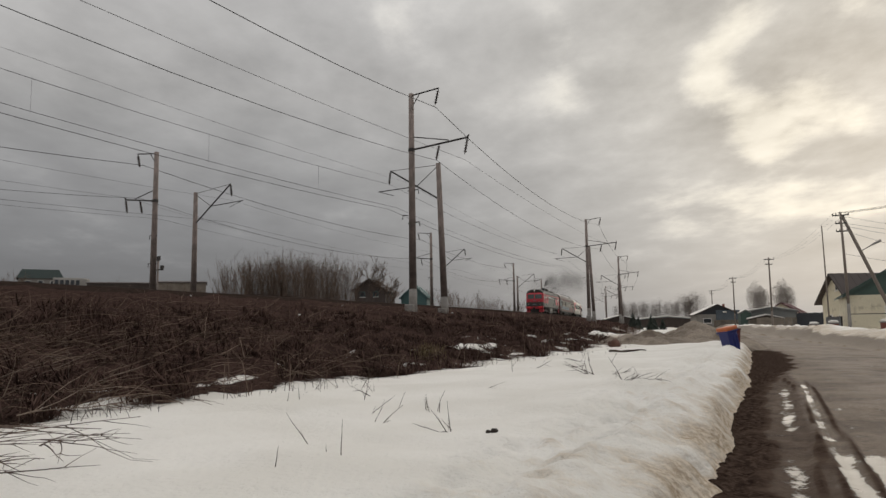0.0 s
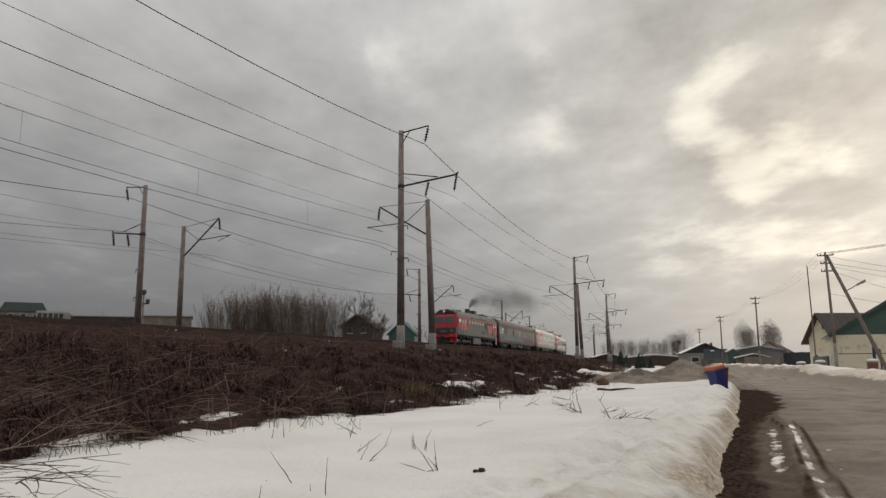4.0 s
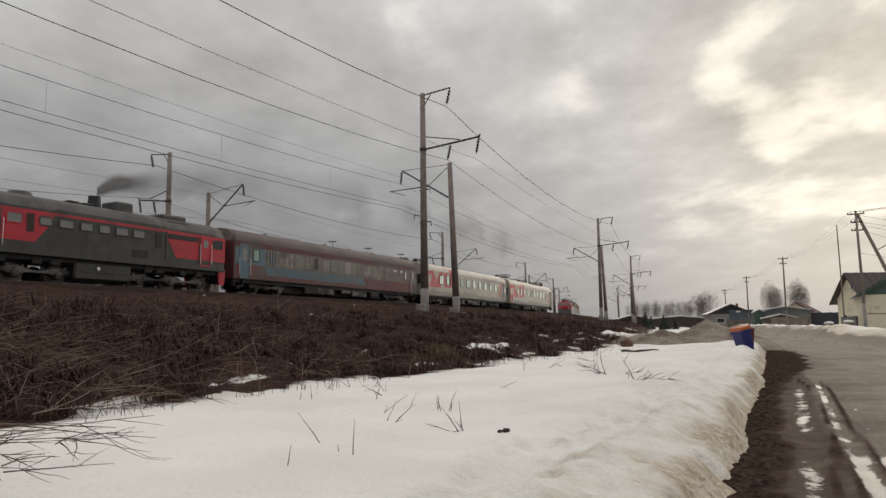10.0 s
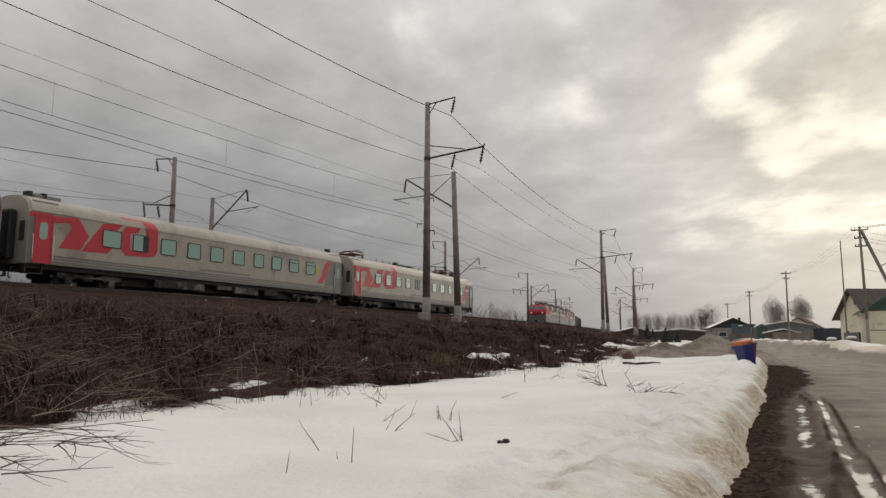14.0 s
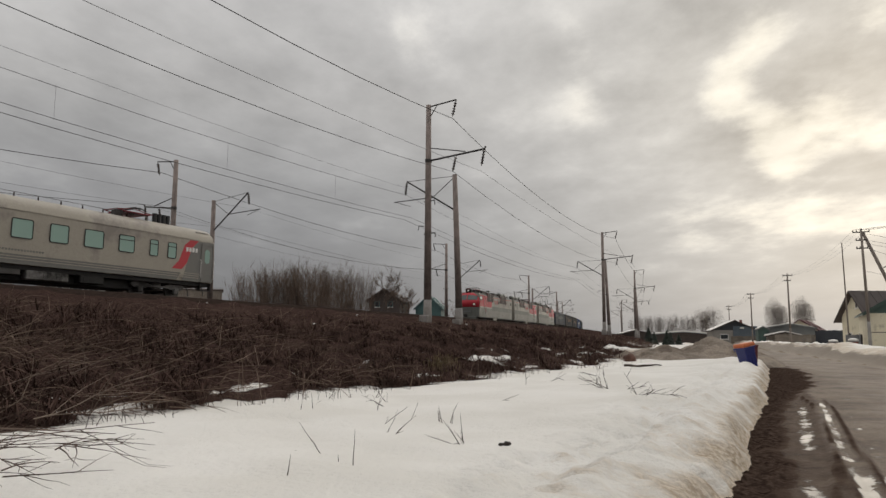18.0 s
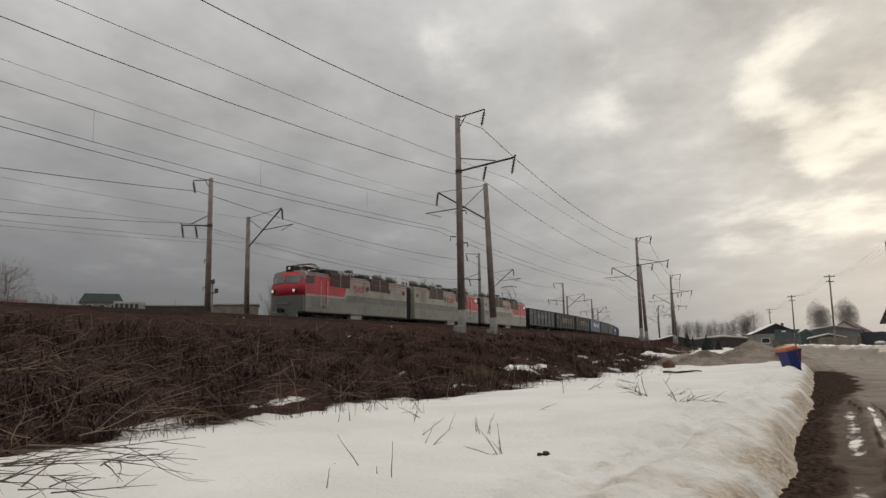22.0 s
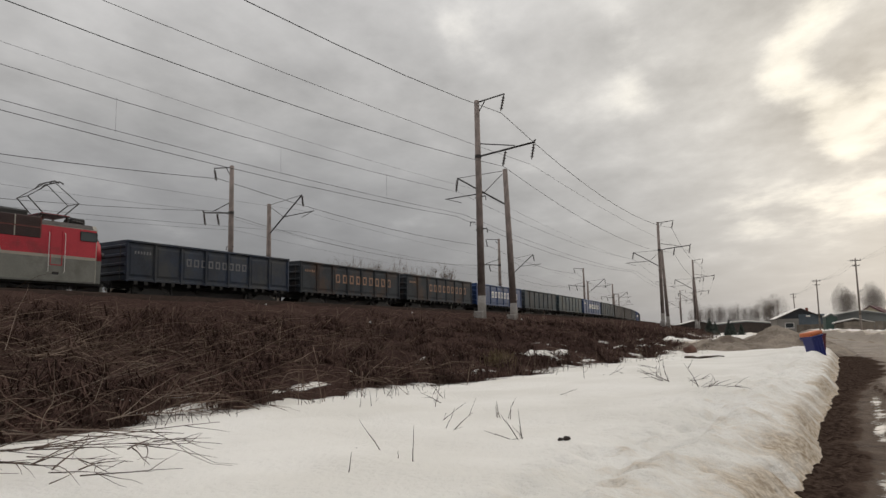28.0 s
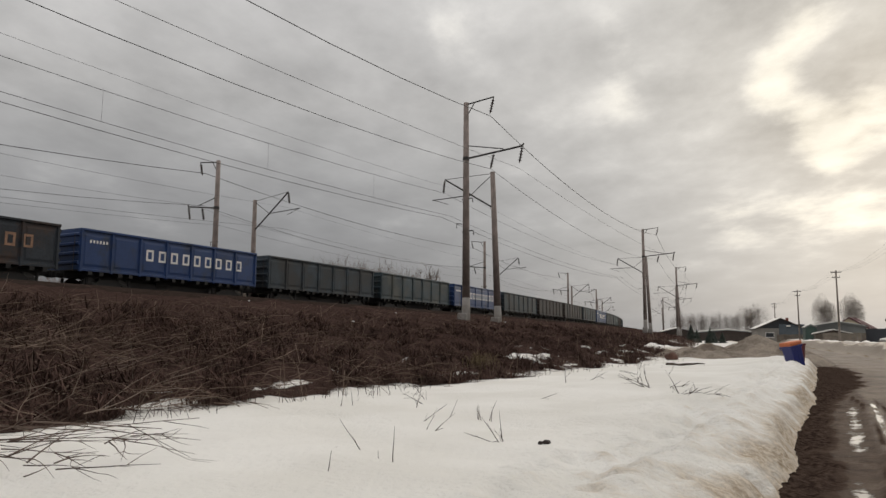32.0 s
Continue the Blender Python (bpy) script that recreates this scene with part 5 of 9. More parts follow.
def diesel():
    o = tagged(empty("diesel_locomotive"), "red and dark grey single diesel locomotive with lit headlight", "locomotive")
    W = 1.475
    sec = shell(W, 1.45, 3.45, 4.28)
    st = [1.25, 1.6, 16.2, 16.85, 17.0]
    secs = []
    for y in st:
        k = 1.0 if 1.6 <= y <= 16.2 else (0.97 if y < 17 else 0.93)
        drop = 0 if 1.6 <= y <= 16.2 else (0.04 if y in (1.25, 16.85) else 0.18)
        secs.append([(x * k, y, z - (drop if z > 3.5 else 0)) for x, z in sec])
    part("body", fix(bm_loft(secs)), LOCO_GREY, o, "dark grey body shell")
    # cab front: rounded nose, raked windscreens, visor with the headlight
    prof = [(1.5, 0.60), (1.9, 0.55), (2.5, 0.60), (2.62, 0.62), (3.42, 0.74), (3.66, 0.84)]
    secs = []
    for fx in (-1.43, -1.2, -0.7, 0.0, 0.7, 1.2, 1.43):
        bow = 0.30 * (abs(fx) / 1.43) ** 3
        secs.append([(fx, yy + bow, z) for z, yy in prof] + [(fx, 1.7, 3.6), (fx, 1.7, 1.5)])
    part("cab_nose", fix(bm_loft(secs)), RED, o, "red rounded cab front", True)
    part("nose_band", fix(bm_loft([[(fx, 0.51 + 0.30 * (abs(fx) / 1.43) ** 3, z) for z in (1.46, 2.12)] + [(fx, 1.3, 2.12), (fx, 1.3, 1.46)] for fx in (-1.445, -1.2, -0.7, 0, 0.7, 1.2, 1.445)])), LOCO_GREY, o, "dark grey band under the windscreens")
    for a, b in ((-1.18, -0.08), (0.08, 1.18)):
        rows = []
        for q in range(7):
            x = a + (b - a) * q / 6
            yy = lambda z: 0.62 + (z - 2.62) * 0.15 + 0.30 * (abs(x) / 1.43) ** 3
            rows.append([(x, yy(2.68) - 0.025, 2.68), (x, yy(3.4) - 0.025, 3.4), (x, yy(3.4) + 0.03, 3.4), (x, yy(2.68) + 0.03, 2.68)])
        part("windscreen", fix(bm_loft(rows)), CAB_GLASS, o, "tinted windscreen")
    part("visor", fix(bm_loft([[(x, y0, z0) for x in (-1.4, -0.8, 0.8, 1.4)] + [(1.38, 1.8, 3.95), (0.8, 1.8, 4.22), (-0.8, 1.8, 4.22), (-1.38, 1.8, 3.95)] for y0, z0 in ((0.94, 3.6),)] + [[(-1.4, 1.08, 3.68), (-0.8, 0.88, 3.86), (0.8, 0.88, 3.86), (1.4, 1.08, 3.68), (1.38, 1.8, 4.0), (0.8, 1.8, 4.26), (-0.8, 1.8, 4.26), (-1.38, 1.8, 4.0)]])), ROOF_GREY, o)
    part("headlight_housing", bm_tube([(0, 0.80, 3.98), (0, 1.6, 4.02)], 0.21, 14), ROOF_GREY, o)
    lamp(o, (0, 0.79, 3.98), 0.12, HEADLIGHT, "dimly lit headlight")
    for x in (-1.0, 1.0):
        lamp(o, (x, 0.62, 1.78), 0.11, BLIND_GLASS, "unlit buffer lamp")
        part("buffer_plate", bm_box(x * 0.93 - 0.26, x * 0.93 + 0.26, 0.5, 0.62, 1.08, 1.42, 0.04), BRIGHT_RED, o, "bright red buffer plate")
        lamp(o, (x * 0.72, 0.55, 2.22), 0.06, BLIND_GLASS, "unlit marker lamp")
    part("number_bar", bm_box(-0.35, 0.35, 0.50, 0.52, 1.68, 1.82), LETTERING, o)
    part("front_emblem", bm_box(-0.3, 0.3, 0.585, 0.6, 2.3, 2.4), LETTERING, o)
    part("buffer_beam", bm_box(-1.45, 1.45, 0.6, 1.0, 1.02, 1.5, 0.04), RED, o, "red buffer beam")
    part("step_guard", bm_box(-1.3, 1.3, 0.52, 0.95, 1.42, 1.48, 0.02), IRON, o)
    part("snow_plough", fix(bm_loft([[(-1.3, 0.9, 1.0), (0, 0.6, 1.0), (1.3, 0.9, 1.0), (1.3, 1.1, 1.0), (0, 0.8, 1.0), (-1.3, 1.1, 1.0)], [(-1.1, 0.85, 0.4), (0, 0.45, 0.4), (1.1, 0.85, 0.4), (1.1, 1.0, 0.4), (0, 0.6, 0.4), (-1.1, 1.0, 0.4)]])), UNDER, o, "dark snow plough")
    for sx in (-1, 1):
        part("plough_wing", fix(bm_loft([[(sx * 0.75, 0.66, z), (sx * 1.42, 1.0, z), (sx * 1.42, 1.25, z), (sx * 0.75, 0.9, z)] for z in (0.5, 1.04)])), RED, o, "red plough wing")
    # red flash and rear panel
    for sx in (1, -1):
        x = sx * W
        part("red_flash", plate([(1.3, 1.98), (5.0, 1.98), (5.85, 3.05), (5.85, 3.42), (1.3, 3.42)], x, 0.008), RED, o, "red cab-side flash")
        part("red_eave_line", plate([(5.85, 3.3), (12.5, 3.3), (12.5, 3.42), (5.85, 3.42)], x, 0.008), RED, o)
        part("red_panel", plate([(12.55, 2.95), (13.2, 1.95), (16.95, 1.95), (16.95, 3.42), (12.55, 3.42)], x, 0.008), RED, o, "red rear panel")
        for y0, y1 in ((12.45, 12.55), (14.85, 14.95)):
            part("panel_edge", plate([(y0, 1.8), (y1, 1.8), (y1, 3.3), (y0, 3.3)], x, 0.03), LOCO_GREY, o)
        part("radiator_grille", plate([(12.6, 2.98), (14.75, 2.98), (14.75, 3.25), (12.6, 3.25)], x, 0.025), DARK_TRIM, o, "black louvred grille")
        xo = x + sx * 0.008
        window(o, 1.45, 2.4, 2.72, 3.24, xo, DARK_TRIM, CAB_GLASS, 0.05)
        for yd in (2.68, 15.0):
            d = part("door", ring_plate([(yd, 1.62), (yd + 0.74, 1.62), (yd + 0.74, 3.32), (yd, 3.32)], [(yd + 0.05, 1.7), (yd + 0.69, 1.7), (yd + 0.69, 3.27), (yd + 0.05, 3.27)], xo, 0.02), LOCO_GREY if yd < 9 else RED, o, "narrow cab door")
            part("leaf", plate([(yd + 0.04, 1.98), (yd + 0.70, 1.98), (yd + 0.70, 3.28), (yd + 0.04, 3.28)], xo, 0.012), RED, d)
            part("door_window", plate(rounded(yd + 0.2, yd + 0.56, 2.7, 3.15, 0.08), xo + sx * 0.013, 0.006), BLIND_GLASS, d)
            handrail(o, yd - 0.06, 1.7, 2.9, xo)
            handrail(o, yd + 0.82, 1.7, 2.9, xo)
        window(o, 3.62, 4.38, 2.72, 3.22, xo, RED, BLIND_GLASS, 0.08)
        part("vent", plate([(4.56, 2.42), (4.92, 2.42), (4.92, 3.25), (4.56, 3.25)], xo, 0.012), LOUVRE, o, "dark red vent")
        for y0, y1 in ((5.15, 5.82), (6.12, 6.9), (7.22, 7.95), (8.25, 8.95), (9.21, 10.0), (10.27, 11.05)):
            window(o, y0, y1, 2.76, 3.2, xo, LOCO_GREY, BLIND_GLASS, 0.1)
        window(o, 15.95, 16.7, 2.72, 3.22, xo, DARK_TRIM, CAB_GLASS, 0.05)
        part("air_intake", plate([(11.75, 2.35), (12.15, 2.35), (12.15, 3.2), (11.75, 3.2)], x, 0.02), DARK_TRIM, o)
        part("low_vent", plate([(10.3, 1.75), (11.3, 1.75), (11.3, 2.15), (10.3, 2.15)], x, 0.02), DARK_TRIM, o)
        part("sole_bar", plate([(1.2, 1.4), (16.9, 1.4), (16.9, 1.62), (1.2, 1.62)], x, 0.04), LOCO_GREY, o)
        bars(o, "number_bar", 1.5, 2.35, 5, 0.13, 0.1, 0.03, xo, LETTERING)
        part("dark_hood", plate([(5.9, 3.42), (12.4, 3.42), (12.4, 3.6), (5.9, 3.6)], x * 0.995, 0.012), ROOF_GREY, o)
        part("rear_guard", plate([(16.6, 0.6), (17.0, 0.6), (17.1, 1.5), (16.5, 1.5)], sx * 1.3, 0.1), RED, o, "red rail guard")
    # roof
    part("roof", fix(bm_loft([[(x * 1.005, y, z + 0.012) for x, z in shell(W, 1.45, 3.5, 4.28)[2:-2]] for y in (1.7, 5.8, 5.82, 16.2)], closed=False, caps=False)), ROOF_GREY, o, "sooty dark grey roof", True)
    part("exhaust_stack", bm_tube([(0, 9.05, 4.2), (0, 9.05, 4.85)], 0.34, 14, radius2=0.3), DARK_TRIM, o, "black exhaust stack")
    part("silencer_box", bm_box(-0.6, 0.6, 9.9, 11.0, 4.1, 4.72, 0.08), ROOF_GREY, o)
    part("fan_hood", bm_tube([(0, 5.1, 4.2), (0, 5.1, 4.42)], 0.62, 18, radius2=0.5), ROOF_GREY, o)
    part("fan_cowl", bm_box(-0.95, 0.95, 12.6, 14.4, 4.0, 4.42, 0.1), ROOF_GREY, o)
    part("roof_louvre", bm_box(0.98, 1.3, 12.7, 14.2, 3.7, 3.98, 0.02), DARK_TRIM, o)
    part("aerial", bm_tube([(0.2, 2.1, 4.2), (0.2, 2.1, 4.8)], 0.015, 5), IRON, o)
    part("horn", bm_tube([(-0.25, 1.9, 4.3), (-0.25, 2.5, 4.35)], 0.05, 8, radius2=0.1), IRON, o)
    for y0 in (7.2, 8.0):
        part("roof_hatch", bm_box(-0.6, 0.6, y0, y0 + 0.6, 4.24, 4.34, 0.02), ROOF_GREY, o)
    part("frame", bm_box(-1.3, 1.3, 1.1, 16.9, 1.15, 1.48, 0.03), UNDER, o)
    part("fuel_tank", bm_box(-1.35, 1.35, 7.15, 10.4, 0.42, 1.3, 0.08), LOCO_GREY, o, "grey fuel tank with rounded edges")
    for sx in (-1.36, 1.36):
        part("tank_rib", bm_box(sx - 0.02, sx + 0.02, 7.5, 10.1, 0.8, 0.86), LOCO_GREY, o)
        part("filler_cap", bm_tube([(sx, 8.4, 1.0), (sx * 1.04, 8.4, 1.0)], 0.09, 10), WHITE_TRIM, o)
        for y0 in (2.4, 3.3, 5.0, 5.9, 11.2, 12.0, 13.6, 14.8):
            part("underframe_box", bm_box(sx * 0.78, sx, y0, y0 + 0.5, 1.0, 1.35, 0.03), UNDER, o)
    for y in (4.35, 13.15):
        b, ws = bogie(o, y, (-2.1, 0.0, 2.1), 0.525, BOGIE)
        WHEELS_P.extend(ws)
    coupler(o, 0.0, 1), coupler(o, 17.55, -1)
    for x in (-0.5, 0.5):
        hose(o, 0.55, x, 1), hose(o, 17.0, x, -1)
    return o


def coach_base(name, label, wall, roof, skirt_ribs, rib_mat, L=25.5):
    """Body, ends, gangways, underframe boxes and bogies of a passenger coach."""
    o = tagged(empty(name), label, "railway coach", group="coaches of the short train")
    W = 1.53
    sec = shell(W, 1.08, 3.42, 4.3, 17, 0.05)
    ys = [0.5, 0.55, L - 0.55, L - 0.5]
    secs = []
    for i, y in enumerate(ys):
        k = 0.985 if i in (0, 3) else 1.0
        secs.append([(x * k, y, z - (0.03 if i in (0, 3) and z > 3.5 else 0)) for x, z in sec])
    part("body", fix(bm_loft(secs)), wall, o)
    part("roof", fix(bm_loft([[(x * 1.006, y, z + 0.012) for x, z in shell(W, 1.08, 3.47, 4.3, 17)[2:-2]] for y in (0.6, L / 3, 2 * L / 3, L - 0.6)], closed=False, caps=False)), roof, o, "", True)
    for i in range(9):
        y = 2.5 + i * (L - 5) / 8
        part("roof_rib", fix(bm_loft([[(x * 1.012, y + d, z + 0.02) for x, z in shell(W, 1.08, 3.5, 4.3, 17)[4:-4]] for d in (-0.02, 0.02)], closed=False, caps=False)), roof, o)
    if skirt_ribs:
        for sx in (1, -1):
            rib_lines(o, 1.6, L - 1.6, skirt_ribs, sx * W, rib_mat)
    part("underframe", bm_box(-1.35, 1.35, 0.6, L - 0.6, 0.86, 1.1, 0.02), UNDER, o)
    part("underfloor_gear", bm_box(-0.95, 0.95, 5.6, L - 5.6, 0.40, 0.88, 0.04), UNDER, o, "dark gear hung between the bogies")
    for y, d in ((0.5, -1), (L - 0.5, 1)):
        g = part("gangway", fix(bm_box(-0.72, 0.72, min(y, y + d * 0.42), max(y, y + d * 0.42), 1.25, 3.55, 0.12, seg=2)), DARK_TRIM, o, "black rubber gangway bellows")
        part("end_window", bm_box(0.95, 1.3, min(y, y + d * 0.03), max(y, y + d * 0.03), 2.1, 3.0), CAB_GLASS, o)
        part("end_window", bm_box(-1.3, -0.95, min(y, y + d * 0.03), max(y, y + d * 0.03), 2.1, 3.0), CAB_GLASS, o)
    coupler(o, 0.0, 1), coupler(o, L, -1)
    for x in (-0.6, 0.6):
        hose(o, 0.5, x, 1), hose(o, L - 0.5, x, -1)
    for y0, y1, z0, m in ((7.8, 11.4, 0.45, BOGIE), (12.4, 13.65, 0.62, WHEEL), (13.92, 16.0, 0.47, BOGIE), (16.6, 17.9, 0.5, UNDER)):
        for sx in (1, -1):
            bx = part("equipment_box", bm_box(sx * 0.55, sx * 1.38, y0, y1, z0, 0.9, 0.04), m, o, "grey underfloor equipment case")
            for k in range(max(1, int((y1 - y0) / 0.65))):
                yy = y0 + 0.15 + k * 0.65
                part("case_lid", bm_box(sx * 1.37, sx * 1.4, yy, yy + 0.45, z0 + 0.12, 0.78), m, bx)
    part("air_tank", bm_tube([(0.9, 5.0, 0.68), (0.9, 6.0, 0.68)], 0.2, 12), BOGIE, o)
    part("brake_rod", bm_tube([(0.4, 2.5, 0.62), (0.4, L - 2.5, 0.62)], 0.03, 6), UNDER, o)
    for y in (4.05, L - 4.05):
        b, ws = bogie(o, y, (-1.2, 1.2), 0.475, BOGIE)
        WHEELS_P.extend(ws)
    for sx in (1, -1):
        for y in (0.95, L - 0.95):
            st = part("steps", bm_box(sx * 1.15, sx * 1.5, y - 0.4, y + 0.4, 0.62, 0.66), IRON, o)
            part("step_side", bm_box(sx * 1.2, sx * 1.45, y - 0.42, y - 0.38, 0.62, 1.1), IRON, st)
            part("step_side", bm_box(sx * 1.2, sx * 1.45, y + 0.38, y + 0.42, 0.62, 1.1), IRON, st)
    return o, W


def coach_door(o, y, x, material, glass_mat):
    d = part("door", ring_plate([(y - 0.45, 1.12), (y + 0.45, 1.12), (y + 0.45, 3.3), (y - 0.45, 3.3)], [(y - 0.40, 1.17), (y + 0.40, 1.17), (y + 0.40, 3.25), (y - 0.40, 3.25)], x, 0.03), material, o, "end door with an oval window")
    part("leaf", plate([(y - 0.41, 1.16), (y + 0.41, 1.16), (y + 0.41, 3.26), (y - 0.41, 3.26)], x, 0.012), material, d)
    part("door_window", plate(rounded(y - 0.19, y + 0.19, 2.2, 3.0, 0.18, 4), x + (0.012 if x > 0 else -0.012), 0.008), glass_mat, d)
    handrail(o, y - 0.5, 1.3, 2.4, x)
    handrail(o, y + 0.5, 1.3, 2.4, x)


def shoulder(bm, x, eave=3.42, top=4.3, off=0.022):
    """Lay a flat plate on the coach side over the rounding of the roof above the eave."""
    for k in range(8):
        z = eave + 0.02 + k * 0.085
        bmesh.ops.bisect_plane(bm, geom=bm.verts[:] + bm.edges[:] + bm.faces[:], plane_co=(0, 0, z), plane_no=(0, 0, 1))
    for v in bm.verts:
        if v.co.z > eave:
            q = min(1.0, (v.co.z - eave) / (top - eave)) ** (1 / 0.85)
            v.co.x = v.co.x * math.cos(math.asin(q)) + math.copysign(off, x)
            v.co.z += 0.012
    return bm


def emblem(o, x, m):
    """A large red ribbon mark of three plain shapes; the last one reaches over the roof's shoulder."""
    for k, pts in enumerate((
            [(1.67, 3.36), (2.93, 3.42), (3.57, 2.64), (3.12, 1.92), (2.01, 1.9), (2.64, 2.92), (2.46, 3.13), (1.67, 3.02)],
            [(3.19, 1.88), (4.31, 3.40), (5.42, 3.46), (5.11, 3.14), (4.36, 3.05), (4.9, 2.2), (4.6, 1.92)],
            [(5.39, 3.93), (7.0, 4.0), (7.4, 3.86), (7.66, 3.52), (7.72, 2.45), (7.6, 2.15), (7.26, 2.0), (5.73, 1.93), (5.23, 2.39), (5.13, 2.77), (5.64, 3.41), (6.55, 3.47), (6.41, 3.2), (5.92, 3.08), (5.97, 2.26), (6.85, 2.29), (6.92, 3.21), (6.89, 3.58), (6.64, 3.8), (5.4, 3.78)])):
        part("ribbon_mark", fix(shoulder(plate(pts, x, 0.006 + 0.002 * (k == 1)), x)), m, o, "red ribbon mark")


def coach_modern(name, label, wins, car_no):
    o, W = coach_base(name, label, BEIGE, BEIGE, (1.3, 1.42, 1.54), BEIGE)
    L = 25.5
    for sx in (1, -1):
        x = sx * W
        part("lower_band", plate([(1.7, 1.1), (22.3, 1.1), (22.6, 1.52), (1.7, 1.52)], x, 0.005), COACH_DARK, o, "darker ribbed skirt")
        part("front_end_panel", plate([(0.52, 3.2), (1.68, 3.2), (1.68, 3.42), (0.52, 3.42)], x, 0.005), COACH_RED, o, "red end panel")
        part("front_end_wall", plate([(0.52, 1.1), (0.78, 1.1), (0.78, 3.2), (0.52, 3.2)], x, 0.004), COACH_DARK, o, "dark grey corner strip")
        coach_door(o, 1.23, x + sx * 0.006, COACH_RED, COACH_GLASS)
        emblem(o, x, COACH_RED)
        part("rear_end_panel", plate([(22.7, 1.1), (24.98, 1.1), (24.98, 3.42), (23.7, 3.42), (23.15, 2.5)], x, 0.005), COACH_DARK, o, "dark grey end panel")
        part("red_slash", fix(plate([(21.95, 1.72), (22.65, 1.72), (23.0, 2.1), (23.35, 3.0), (23.8, 3.42), (23.2, 3.42), (22.8, 3.1), (22.45, 2.2)], x, 0.008)), COACH_RED, o, "slanting red stripe")
        coach_door(o, 24.5, x + sx * 0.006, COACH_DARK, COACH_GLASS)
        for i, (y0, y1, kind) in enumerate(wins):
            w = window(o, y0, y1, 2.24, 3.12, x + sx * 0.012, DARK_TRIM, COACH_GLASS if kind != 2 else BLIND_GLASS, 0.11, 0.72 if kind == 1 else 0.0, fw=0.035)
            if kind == 3:
                part("blind", plate([(y1 - 0.36, 2.29), (y1 - 0.06, 2.29), (y1 - 0.06, 3.07), (y1 - 0.36, 3.07)], x + sx * 0.026, 0.006), DARK_TRIM, w)
        part("gutter", plate([(0.7, 3.46), (L - 1.6, 3.46), (L - 1.6, 3.49), (0.7, 3.49)], x, 0.022), BEIGE, o)
        for k in range(2):
            vent = part("shoulder_grille", bm_box(sx * 1.18, sx * 1.36, (0.75, 23.75)[k], (2.0, 24.7)[k], 3.74, 4.0, 0.02), COACH_DARK, o, "louvred grille on the roof shoulder")
            for q in range(3):
                part("louvre_slat", bm_box(sx * 1.35, sx * 1.375, (0.8, 23.8)[k], (1.95, 24.65)[k], 3.78 + q * 0.07, 3.81 + q * 0.07), BEIGE, vent)
    return o, W


